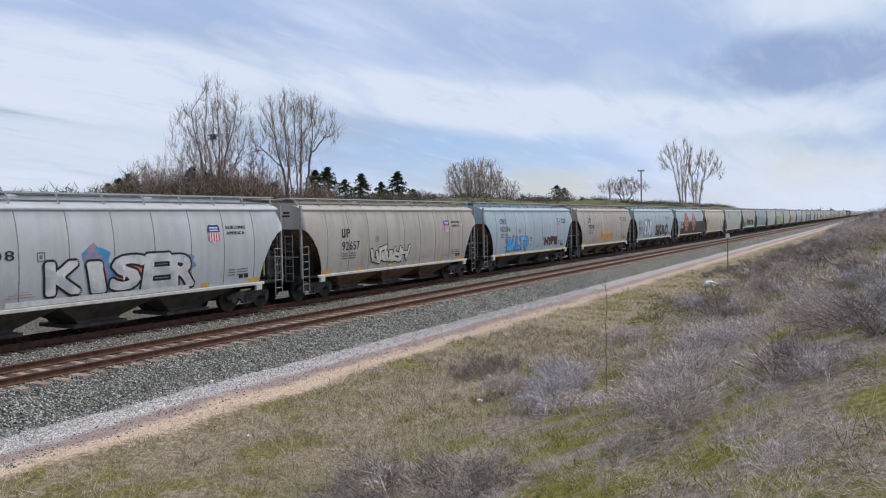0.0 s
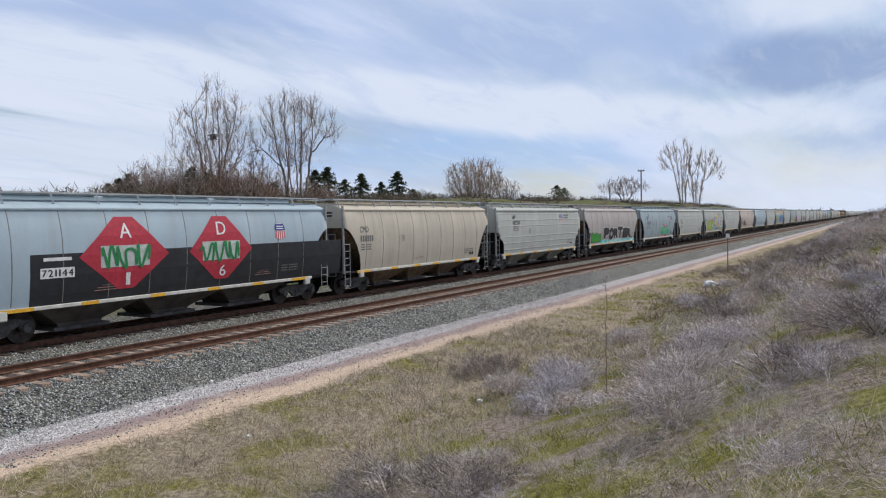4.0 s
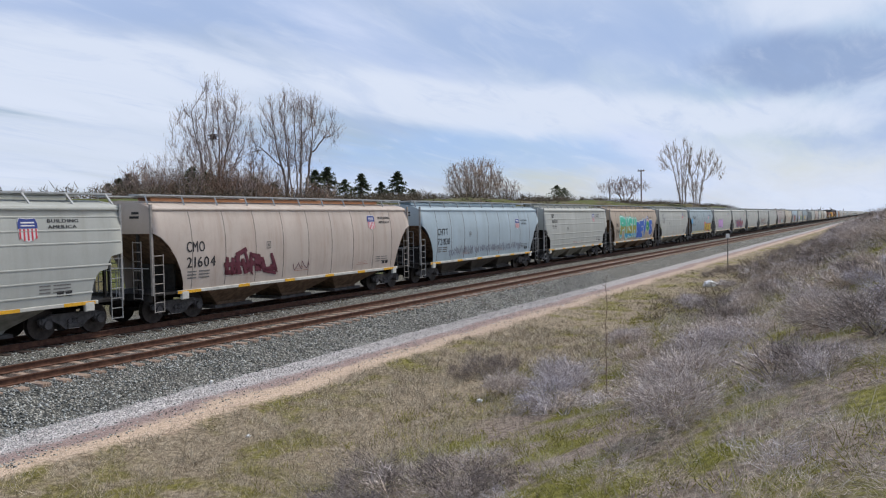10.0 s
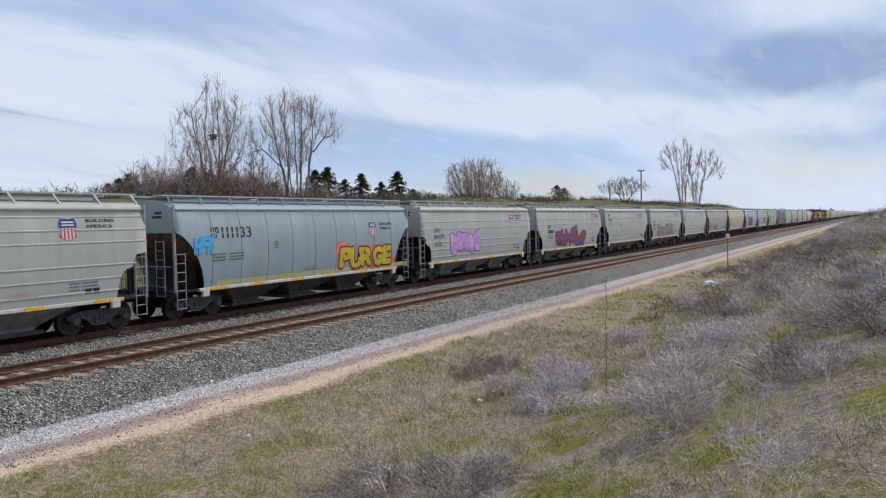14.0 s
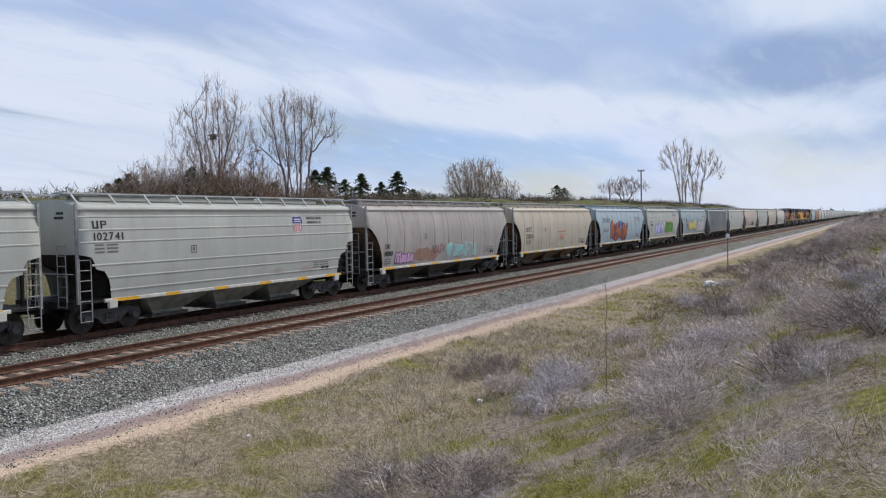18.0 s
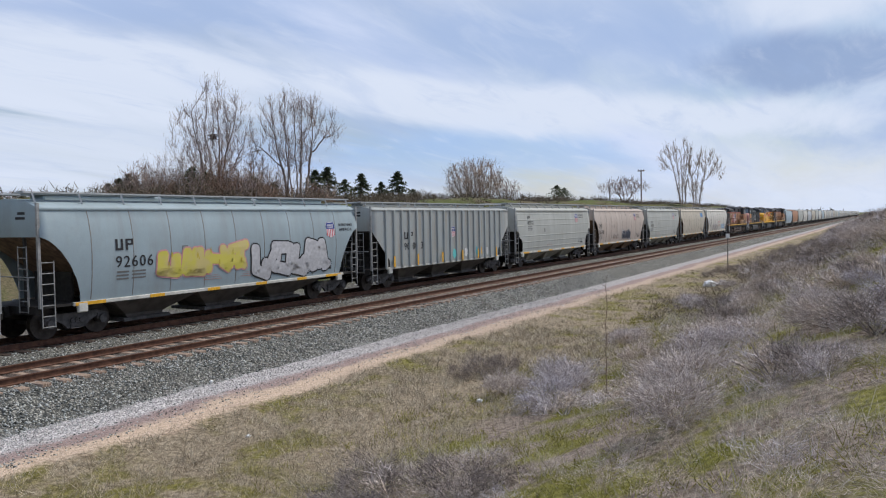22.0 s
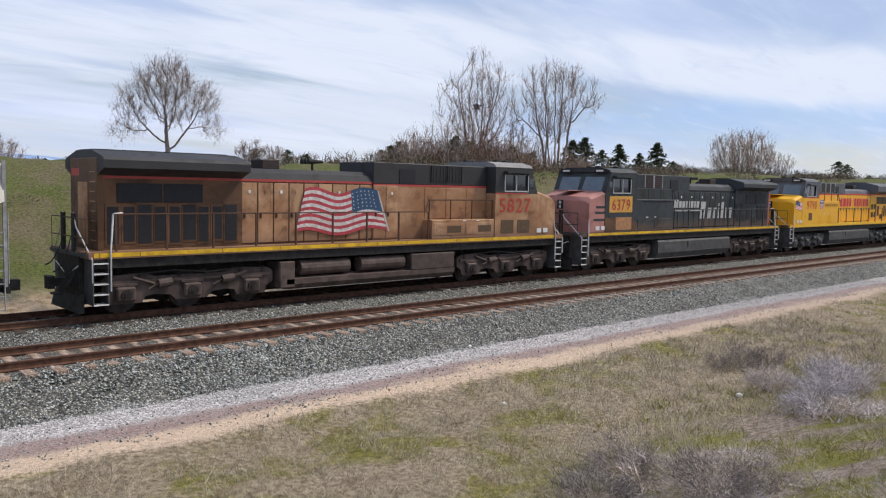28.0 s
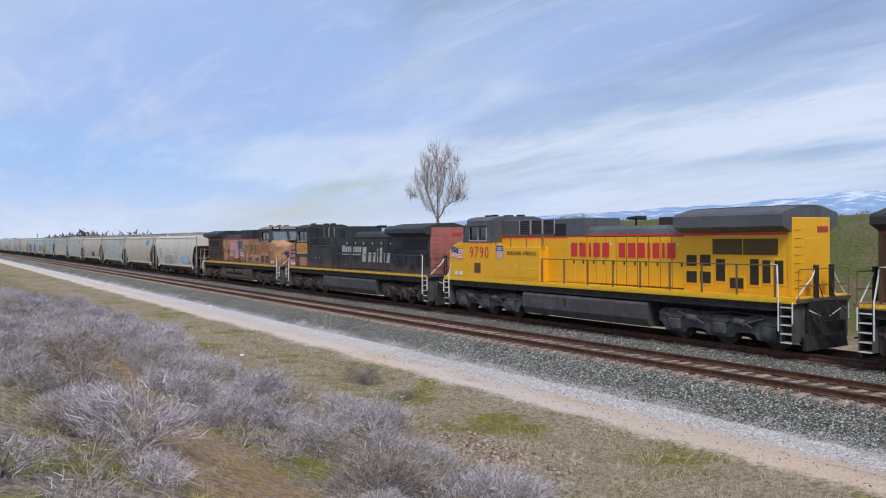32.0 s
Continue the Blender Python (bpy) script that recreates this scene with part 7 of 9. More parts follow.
def tubes_mesh(name, segs, mat, sides=3):
    """Many tapering twigs as one mesh: segs are (a, b, radius at a, radius at b)."""
    A = np.array([s[0] for s in segs]); B = np.array([s[1] for s in segs])
    ra = np.array([s[2] for s in segs]); rb = np.array([s[3] for s in segs])
    d = B - A
    d /= np.maximum(np.linalg.norm(d, axis=1, keepdims=True), 1e-6)
    ref = np.where(np.abs(d[:, 2:3]) > 0.9, np.array([[1.0, 0, 0]]), np.array([[0, 0, 1.0]]))
    u = np.cross(d, ref)
    u /= np.linalg.norm(u, axis=1, keepdims=True)
    w = np.cross(d, u)
    n = len(segs)
    V = np.zeros((n, 2 * sides, 3))
    for i in range(sides):
        c, s = math.cos(2 * math.pi * i / sides), math.sin(2 * math.pi * i / sides)
        V[:, i] = A + ra[:, None] * (c * u + s * w)
        V[:, sides + i] = B + rb[:, None] * (c * u + s * w)
    base = np.arange(n)[:, None] * 2 * sides
    F = np.concatenate([base + np.array([i, (i + 1) % sides, sides + (i + 1) % sides, sides + i]) for i in range(sides if sides > 2 else 1)])
    return quads_mesh(name, V.reshape(-1, 3), F, mat)


def quads_mesh(name, V, F, mat):
    me = bpy.data.meshes.new(name)
    k = F.shape[1]
    me.vertices.add(len(V))
    me.vertices.foreach_set("co", np.asarray(V, dtype=np.float32).ravel())
    me.loops.add(F.size)
    me.loops.foreach_set("vertex_index", F.astype(np.int32).ravel())
    me.polygons.add(len(F))
    me.polygons.foreach_set("loop_start", np.arange(0, F.size, k, dtype=np.int32))
    me.update(calc_edges=True)
    me.materials.append(mat)
    return me


BARK = plain("grey_brown_bark", (0.26, 0.208, 0.182), 0.9, 0.0, 0.35, 12)
TWIG = plain("reddish_grey_twig", (0.38, 0.30, 0.265), 0.9, 0.0, 0.25, 4)
TWIG_PALE = plain("pale_straw_twig", (0.46, 0.375, 0.31), 0.9, 0.0, 0.25, 4)
TWIG_MAUVE = plain("mauve_brown_twig", (0.30, 0.225, 0.205), 0.9, 0.0, 0.25, 4)


def crown_points(rng, lobes, n):
    """Spots spread through egg-shaped crown lobes: centre x, y, z and half widths."""
    size = [rx * ry * rz for _, _, _, rx, ry, rz in lobes]
    out = []
    while len(out) < n:
        cx, cy, cz, rx, ry, rz = rng.choices(lobes, size)[0]
        v = Vector((rng.gauss(0, 1), rng.gauss(0, 1), rng.gauss(0, 1))).normalized() * rng.random() ** 0.42
        out.append((cx + rx * v.x, cy + ry * v.y, cz + rz * v.z))
    return np.array(out)


def colonise(seed, lobes, roots, n, step, up, start):
    """Branches that grow towards free room in the crown: places, parents and directions."""
    rng, g_ = random.Random(seed), np.random.default_rng(seed)
    goal = crown_points(rng, lobes, n)
    P, par = [], []
    for x, y in roots:
        z, last = -0.4, -1
        while z < start:
            P.append(np.array([x * (1 + 0.25 * max(0, z)) + rng.gauss(0, 0.02), y * (1 + 0.25 * max(0, z)) + rng.gauss(0, 0.02), z]))
            par.append(last)
            last = len(P) - 1
            z += step
    Q = np.array(P)
    d = np.linalg.norm(goal[:, None] - Q[None], axis=2)
    near, dist = d.argmin(1), d.min(1)
    kids = {}
    for _ in range(170):
        if not len(goal):
            break
        new_p, new_par = [], []
        pull = {}
        for a, i in enumerate(near):
            v = goal[a] - Q[i]
            pull[i] = pull.get(i, 0) + v / max(1e-6, np.linalg.norm(v))
        for i, v in pull.items():
            if kids.get(i, 0) >= 3:
                continue
            v = v / max(1e-6, np.linalg.norm(v)) + np.array([0, 0, up]) + g_.normal(0, 0.15, 3)
            new_p.append(Q[i] + step * v / np.linalg.norm(v))
            new_par.append(i)
            kids[i] = kids.get(i, 0) + 1
        if not new_p:
            break
        base = len(Q)
        N = np.array(new_p)
        Q = np.concatenate([Q, N])
        par += new_par
        dn = np.linalg.norm(goal[:, None] - N[None], axis=2)
        better = dn.min(1) < dist
        near = np.where(better, base + dn.argmin(1), near)
        dist = np.minimum(dist, dn.min(1))
        keep = dist > step * 1.25
        goal, near, dist = goal[keep], near[keep], dist[keep]
    return Q, par


def grown_tree(name, label, az, d, lobes, seed, roots=((0, 0),), n=800, step=0.3, up=0.3, start=1.2, girth=0.16, twig=None, twig_len=0.8, twigs=3, rise=0.3, sink=0.0):
    """A bare tree that fills its crown: tapering trunk and limbs, then sprays of fine twigs."""
    x, y = polar(az, d)
    Q, par = colonise(seed, lobes, roots, n, step, up, start)
    rng = random.Random(seed + 1)
    thin = 0.00015 * d
    m = len(Q)
    area = np.full(m, 0.0)
    tips = np.ones(m, dtype=bool)
    for i in range(m - 1, -1, -1):
        if area[i] == 0:
            area[i] = 1.0
        if par[i] >= 0:
            area[par[i]] += area[i]
            tips[par[i]] = False
    top = max(area)
    rad = np.maximum(girth * (area / top) ** 0.64, thin)
    thick, fine = {}, []
    stem = list(range(m))
    for i in range(m):
        j = par[i]
        if j < 0:
            continue
        stem[i] = stem[j]
        seg = (tuple(Q[j]), tuple(Q[i]), min(rad[j], rad[i] * 1.3), rad[i])
        (thick.setdefault(stem[i], []) if rad[i] > thin * 1.9 else fine).append(seg)
        if rad[i] < max(girth * 0.2, thin * 4):
            along = Vector(Q[i] - Q[j]).normalized()
            for _ in range(twigs if not tips[i] else twigs + 2):
                p = Vector(Q[j]).lerp(Vector(Q[i]), rng.random())
                v = (along + Vector((rng.gauss(0, 0.55), rng.gauss(0, 0.55), rng.gauss(rise, 0.35)))).normalized()
                L = twig_len * rng.uniform(0.4, 1.0)
                a = p
                for q in range(3):
                    v = (v + Vector((rng.gauss(0, 0.16), rng.gauss(0, 0.16), rng.gauss(0.03, 0.12)))).normalized()
                    b = a + v * L / 3
                    fine.append((tuple(a), tuple(b), thin * (0.9 - 0.15 * q), thin * (0.75 - 0.15 * q)))
                    for _ in range(2 if d < 100 else 1):
                        w = (v + Vector((rng.gauss(0, 0.6), rng.gauss(0, 0.6), rng.gauss(0.15, 0.4)))).normalized()
                        fine.append((tuple(b), tuple(b + w * L * rng.uniform(0.15, 0.38)), thin * 0.6, thin * 0.4))
                    a = b
    t = tagged(empty(name), label, "tree", "bare trees beyond the train")
    t.location = (x, y, land(x, y) - sink)
    if len(thick) < 7:
        for segs in thick.values():
            part("trunk", tubes_mesh("trunk", segs, BARK, 5), None, t, "grey-brown trunk and limbs")
    else:
        tagged(part("stem_clump", tubes_mesh("stem_clump", sum(thick.values(), []), BARK, 3), None, t, "many thin upright stems"), kind="stuff")
    part("crown", tubes_mesh("crown", fine, twig or TWIG, 2), None, t, "leafless crown of fine twigs")
    return t


def ring_of(n, r):
    return tuple((r * math.cos(2.4 * i) * (0.4 + 0.6 * i / n), r * math.sin(2.4 * i) * (0.4 + 0.6 * i / n)) for i in range(n))


t_a = grown_tree("bare_cottonwood_tree", "tall leafless cottonwood with a bird nest", 45.0, 75, [(0, 0, 5.0, 3.1, 3.1, 2.6), (0.7, -0.7, 8.0, 2.0, 2.0, 2.4), (-1.4, 1.4, 7.2, 1.5, 1.5, 2.0), (1.9, -1.9, 6.4, 1.2, 1.2, 1.8), (-0.1, 0.1, 10.2, 1.1, 1.1, 1.9), (-2.4, 2.4, 4.6, 1.0, 1.0, 1.4)], 3, ring_of(4, 0.7), 520, 0.34, 0.55, 1.2, 0.14, TWIG, 1.25, 4, 0.35)
rngn = random.Random(4)
seat = t_a.children[0].data.vertices
hold = min(seat, key=lambda v: abs(v.co.z - 6.2) + 0.3 * v.co.xy.length).co
nest = []
for _ in range(110):
    c = hold + Vector((rngn.gauss(0, 0.16), rngn.gauss(0, 0.16), rngn.uniform(-0.2, 0.25)))
    d = Vector((rngn.uniform(-1, 1), rngn.uniform(-1, 1), rngn.uniform(-0.5, 0.5))) * 0.22
    nest.append((tuple(c - d), tuple(c + d), 0.022, 0.014))
part("nest", tubes_mesh("nest", nest, plain("nest_sticks", (0.05, 0.036, 0.03), 0.9)), None, t_a, "dark stick nest")
grown_tree("bare_cottonwood_tree", "tall leafless cottonwood with many upright stems", 50.4, 78, [(0, 0, 5.0, 2.6, 2.6, 2.4), (0.9, -1.2, 8.4, 1.7, 1.7, 2.3), (-1.2, 1.5, 7.8, 1.4, 1.4, 2.2), (2.2, -2.6, 7.4, 1.2, 1.2, 1.8), (0, 0, 9.4, 1.4, 1.4, 1.7), (-2.3, 2.8, 5.6, 0.9, 0.9, 1.5)], 8, ring_of(6, 1.0), 520, 0.34, 0.7, 1.2, 0.13, TWIG, 1.25, 4, 0.4)
grown_tree("bare_cottonwood_tree", "slender leafless tree between two tall ones", 47.9, 77, [(0, 0, 3.6, 1.3, 1.3, 1.9)], 13, ring_of(2, 0.3), 200, 0.3, 0.6, 0.8, 0.07, TWIG, 0.7)
grown_tree("bare_field_tree", "lone leafless tree with a rounded open crown", 23.6, 55, [(-0.2, 0.1, 5.0, 2.0, 2.0, 1.6), (1.8, -0.8, 4.0, 1.4, 1.4, 1.4), (-1.9, 0.9, 3.6, 1.4, 1.4, 1.5), (2.5, -1.1, 2.1, 1.1, 1.1, 0.7), (-2.5, 1.0, 1.9, 1.2, 1.2, 0.6), (0.2, 0, 3.0, 1.3, 1.3, 1.0), (0.3, -0.1, 6.2, 0.9, 0.9, 0.9)], 31, ((0, 0),), 1150, 0.25, 0.38, 0.3, 0.17, TWIG, 0.8, 6, 0.35)
grown_tree("bare_field_tree", "leafless tree with upswept branches beyond the train", -58.0, 64, [(0, 0, 6.8, 1.9, 1.9, 2.4), (0.7, 1.1, 5.6, 1.2, 1.2, 1.7), (-0.7, -1.1, 5.6, 1.2, 1.2, 1.7), (0, 0, 4.2, 1.0, 1.0, 1.2)], 36, ((0, 0),), 640, 0.26, 0.95, 1.9, 0.13, plain("brownish_twig", (0.40, 0.325, 0.295), 0.9), 1.05, 2, 0.8)
grown_tree("bare_willow_bush", "broad leafless willow bush with many stems", 63.3, 120, [(0, 0, 3.0, 4.8, 4.8, 3.8)], 5, ring_of(22, 1.7), 620, 0.42, 0.7, 0.5, 0.07, TWIG_PALE, 1.5, 5, 0.4)
grown_tree("bare_willow_bush", "small leafless bush beside the willow", 65.6, 121, [(0, 0, 1.9, 2.6, 2.6, 1.7)], 6, ring_of(10, 0.9), 250, 0.35, 0.6, 0.4, 0.05, TWIG, 0.8)
grown_tree("bare_field_tree", "small leafless spreading tree by the poles", 73.9, 160, [(0, 0, 3.4, 5.2, 5.2, 1.9)], 7, ring_of(3, 0.4), 500, 0.45, 0.05, 0.8, 0.12, TWIG, 1.1)
grown_tree("bare_cottonwood_tree", "tall leafless tree with upright limbs fanning from its foot", 77.8, 185, [(0, 0, 5.2, 1.8, 1.8, 3.6), (0.2, -1.0, 10.4, 1.5, 1.5, 4.4), (-0.3, 2.0, 10.6, 1.5, 1.5, 4.0), (-0.6, 4.0, 10.0, 1.1, 1.1, 3.4), (0.6, -3.0, 8.8, 1.0, 1.0, 3.0)], 44, ring_of(6, 0.9), 420, 0.55, 0.8, 1.0, 0.08, TWIG_PALE, 1.5, 4, 0.8)
grown_tree("bare_cottonwood_tree", "tall leafless tree with upright limbs and a tilted crown", 78.7, 186, [(0, 0, 5.0, 1.8, 1.8, 3.4), (0.4, -1.6, 10.0, 1.4, 1.4, 4.2), (0.8, -3.8, 10.2, 1.3, 1.3, 3.6), (1.0, -5.2, 8.6, 0.9, 0.9, 2.8), (-0.3, 1.4, 8.8, 1.1, 1.1, 3.4)], 47, ring_of(6, 0.9), 420, 0.55, 0.8, 1.0, 0.08, TWIG_PALE, 1.5, 4, 0.8)
# the thicket round the tall trees
rng = random.Random(77)
for i in range(26):
    az = 37.6 + i * 0.62 + rng.uniform(-0.3, 0.3)
    d = rng.uniform(64, 84)
    h = rng.choice((2.0, 2.6, 3.2, 4.4)) * rng.uniform(0.85, 1.15) * (1.0 if 39 < az < 50 else 0.75)
    grown_tree("bare_thicket_bush", "leafless thicket bush on the bank", az, d, [(0, 0, h * 0.55, h * 0.5, h * 0.5, h * 0.45)], 100 + i, ring_of(7, 0.8), 90, 0.36, 0.6, 0.4, 0.04, (TWIG, TWIG_PALE, plain("russet_twig", (0.27, 0.16, 0.115), 0.9))[i % 3], 0.8, 4, 0.4)
for i, (az, d, h) in enumerate(((33.2, 110, 3.4), (35.3, 115, 3.2), (14, 120, 5.0), (10.5, 118, 7.4), (-6.8, 160, 5.5), (-4.5, 165, 4.6), (-2.5, 170, 5.0), (-5.8, 140, 7.6), (-1.6, 138, 6.6), (0.6, 134, 6.2), (7.2, 128, 6.8), (9.0, 126, 8.0), (9.9, 125, 8.6), (11.6, 126, 7.4), (13.0, 128, 6.4), (28.9, 62, 2.4), (30.5, 66, 2.2), (32, 90, 2.4), (-40, 210, 5), (-46, 230, 5), (-52, 240, 5), (-47.5, 120, 3.2), (-48.4, 122, 3.0), (17.8, 140, 3.2))):
    grown_tree("bare_far_tree", "leafless tree far across the field", az, d, [(0, 0, h * 0.5, h * 0.55, h * 0.55, h * 0.38)], 200 + i, ring_of(5, h * 0.14), 140, h * 0.085, 0.5, h * 0.1, h * 0.013, (TWIG, TWIG_MAUVE)[i % 2], h * 0.2, 7, 0.45)


k = Nodes("conifer_needles")
NEEDLE = k.done(k.mix(k.island(), (0.045, 0.058, 0.036), (0.17, 0.19, 0.115)), 0.85, 0.0, 0.2)


def conifer(label, x, y, h, seed, wide=0.34, z0=None):
    """A pine: trunk, whorls of drooping boughs, needle sprays along them."""
    rng = random.Random(seed)
    t = tagged(empty("pine_tree"), label, "tree", "pines beyond the train")
    t.location = (x, y, land(x, y) if z0 is None else z0)
    part("trunk", bars(h * 0.018, [(0, 0, -0.2), (0, 0, h * 0.95)], n=6), BARK, t)
    V, F = [], []
    n = 0
    for i in range(130):
        u = (i / 130) ** 0.9
        z = h * (0.10 + 0.88 * u)
        reach = h * wide * (1 - u) ** 0.75 * (0.55 + 0.45 * min(1, u * 5)) * rng.uniform(0.6, 1.1) + 0.10
        a = rng.uniform(0, 2 * math.pi)
        for q in range(6):
            s = (q + 1) / 6
            c = np.array([math.cos(a) * reach * s, math.sin(a) * reach * s, z - reach * 0.22 * s + rng.uniform(-0.06, 0.06) * h * 0.3])
            for w in range(3):
                b_ = rng.uniform(0, 2 * math.pi)
                sz = h * 0.075 * rng.uniform(0.6, 1.3)
                e = np.array([math.cos(b_), math.sin(b_), rng.uniform(-0.3, 0.8)]) * sz
                g_ = np.array([-math.sin(b_), math.cos(b_), rng.uniform(-0.5, 0.5)]) * sz * 0.4
                V += [c - g_, c + e * 0.6 - g_ * 0.2, c + e, c + g_]
                F.append((n, n + 1, n + 2, n + 3))
                n += 4
    part("foliage", quads_mesh("foliage", np.array(V), np.array(F), NEEDLE), None, t, "dark green needle sprays")
    return t


for i, (az, d, h, w) in enumerate(((55.2, 120, 3.8, 0.34), (56.6, 124, 3.0, 0.34), (57.8, 119, 4.0, 0.34), (51.9, 92, 3.0, 0.4), (52.8, 95, 3.3, 0.36), (38.2, 72, 1.5, 0.55), (38.9, 73, 1.9, 0.5), (39.5, 74, 2.2, 0.5), (43.6, 71, 2.5, 0.5), (44.6, 72, 2.2, 0.5), (47.6, 73, 1.9, 0.5), (49.0, 74, 1.6, 0.5), (54.0, 110, 2.6, 0.45), (69.2, 140, 2.3, 0.8), (69.7, 142, 2.0, 0.8), (46.5, 80, 2.2, 0.5), (3.5, 120, 3.7, 0.36), (4.2, 118, 4.4, 0.34), (4.8, 119, 4.7, 0.36), (5.4, 120, 4.9, 0.34), (6.0, 121, 4.2, 0.36), (12.4, 120, 4.6, 0.36), (13.0, 122, 3.6, 0.4), (1.9, 128, 3.6, 0.4), (29.4, 64, 1.2, 0.8), (-31.0, 150, 3.0, 0.5), (-27.6, 155, 2.2, 0.6), (-25.5, 150, 2.0, 0.6), (16.2, 140, 2.4, 0.5), (33.0, 108, 2.2, 0.6), (71.0, 150, 1.0, 1.0), (31.6, 70, 1.4, 0.6), (58.9, 122, 2.0, 0.6))):
    x, y = polar(az, d)
    conifer("dark green pine on the far bank", x, y, h * 1.3, 300 + i, w * 1.85)

# ---------------------------------------------------------------- sagebrush
k = Nodes("sage_stem")
SAGE = k.done(k.mix(k.island(), k.mix(k.rand(), (0.20, 0.17, 0.17), (0.24, 0.19, 0.15)), k.mix(k.rand(), (0.74, 0.70, 0.74), (0.80, 0.69, 0.59))), 0.95, 0.0, 0.15)
k = Nodes("sage_stem_dark")
SAGE_DARK = k.done(k.mix(k.island(), (0.09, 0.075, 0.07), k.mix(k.rand(), (0.42, 0.365, 0.345), (0.50, 0.42, 0.35))), 0.95, 0.0, 0.15)


def ribbons(rng, starts, dirs, lengths, width, bend, segs=3):
    """Flat curved blades as (vertices, quads)."""
    n = len(starts)
    d = dirs / np.linalg.norm(dirs, axis=1, keepdims=True)
    side = np.cross(d, rng.normal(size=(n, 3)))
    side /= np.maximum(np.linalg.norm(side, axis=1, keepdims=True), 1e-6)
    bow = rng.normal(size=(n, 3)) * bend
    bow[:, 2] -= bend * 0.4
    V = np.zeros((n, 2 * (segs + 1), 3))
    for i in range(segs + 1):
        t = i / segs
        p = starts + lengths[:, None] * (d * t + bow * t * t)
        w = width[:, None] * (1 - 0.75 * t) * side
        V[:, 2 * i], V[:, 2 * i + 1] = p - w, p + w
    base = np.arange(n)[:, None] * 2 * (segs + 1)
    F = np.concatenate([base + np.array([2 * i, 2 * i + 1, 2 * i + 3, 2 * i + 2]) for i in range(segs)])
    return V.reshape(-1, 3), F


def sage_arrays(seed, lobes, per, stems=40, coarse=1.0):
    """A low bush in tufts: crooked stems from one foot, and on each bough a spray of short twigs."""
    rng = np.random.default_rng(seed)
    a = rng.uniform(0, 2 * np.pi, lobes)
    lift = rng.uniform(0.12, 1.0, lobes)
    reach = rng.uniform(0.75, 1.15, lobes)
    c = np.stack([np.cos(a) * 0.50 * np.sqrt(1 - 0.85 * lift ** 2) * reach, np.sin(a) * 0.50 * np.sqrt(1 - 0.85 * lift ** 2) * reach, 0.10 + 0.46 * lift * reach], 1)
    which = rng.integers(0, lobes, stems)
    foot = rng.normal(0, 0.06, (stems, 3))
    foot[:, 2] = -0.05
    way = c[which] + rng.normal(0, 0.08, (stems, 3)) - foot
    V1, F1 = ribbons(rng, foot, way, np.linalg.norm(way, axis=1), rng.uniform(0.006, 0.012, stems) * coarse, 0.12, 2)
    k = np.repeat(np.arange(lobes), per)
    fat = rng.uniform(0.07, 0.15, lobes)[k][:, None]
    m = len(k)
    p = c[k] + rng.normal(0, 1, (m, 3)) * fat * np.array([[1, 1, 0.75]])
    p[:, 2] = np.maximum(p[:, 2], 0.0)
    out = c[k] * np.array([[1.2, 1.2, 0.6]]) + np.array([[0, 0, 0.28]])
    e = out / np.linalg.norm(out, axis=1, keepdims=True) + rng.normal(0, 0.42, (m, 3))
    V2, F2 = ribbons(rng, p, e, rng.uniform(0.06, 0.20, m), rng.uniform(0.0022, 0.0048, m) * coarse, 0.3, 1)
    return V1, F1, V2, F2


def sage_mesh(seed, mat):
    V1, F1, V2, F2 = sage_arrays(seed, 20 + seed % 9, 125, 60)
    return quads_mesh("sagebrush", np.concatenate([V1, V2]), np.concatenate([F1, F2 + len(V1)]), mat)


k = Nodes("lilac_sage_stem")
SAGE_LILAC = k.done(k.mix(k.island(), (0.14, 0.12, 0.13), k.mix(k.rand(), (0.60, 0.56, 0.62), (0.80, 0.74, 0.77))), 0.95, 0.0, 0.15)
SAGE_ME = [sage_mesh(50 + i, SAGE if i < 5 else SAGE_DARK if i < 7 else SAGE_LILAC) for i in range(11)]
rng = random.Random(12)
SPOTS = []


def sage_at(x, y, size, kind, tall=1.0):
    ob = new("sagebrush", SAGE_ME[kind])
    ob.matrix_basis = pose(x, y, land(x, y), rng.uniform(-8, 8), rng.uniform(-8, 8), rng.uniform(0, 360)) @ Matrix.Diagonal((size * 1.15, size * 1.15, size * tall, 1))
    tagged(ob, "grey leafless sagebrush on the dry slope" if kind < 5 else "dark brown-grey sagebrush on the dry slope" if kind < 7 else "lilac-grey leafless sagebrush on the bank", "shrub", "sagebrush on the slope")
    SPOTS.append((x, y, size))


def brushy(x, y, least=0.10):
    """Where the brush stands: broad drifts broken by small gaps."""
    if ((x - 46) / 6.5) ** 2 + ((y - 9.2) / 1.7) ** 2 < 1:
        return False
    return noise.noise((x * 0.30, y * 0.42, 5.0)) + 0.55 * noise.noise((x * 1.0, y * 1.1, 8.0)) > least


def lane(x, y):
    """How far a spot lies from the bare clay strip that runs along the bank; below 1 it is inside."""
    mid = 2.45 + 1.1 * sstep(-15, -28, x) + 0.35 * noise.noise((x * 0.5, 0.0, 3.0))
    half = (1.0 - 0.45 * sstep(-16, -23, x)) * (1 - sstep(-29, -34, x)) + 0.25 * noise.noise((x * 0.8, y * 0.8, 6.0))
    return abs(y - mid) / max(0.05, half)


def bank_brush(x, y):
    """Brush on the bank: a closed drift below the strip, broken drifts above it."""
    if lane(x, y) < 1:
        return False
    return brushy(x, y, -0.5) if y > 2.4 else brushy(x, y, -0.05)


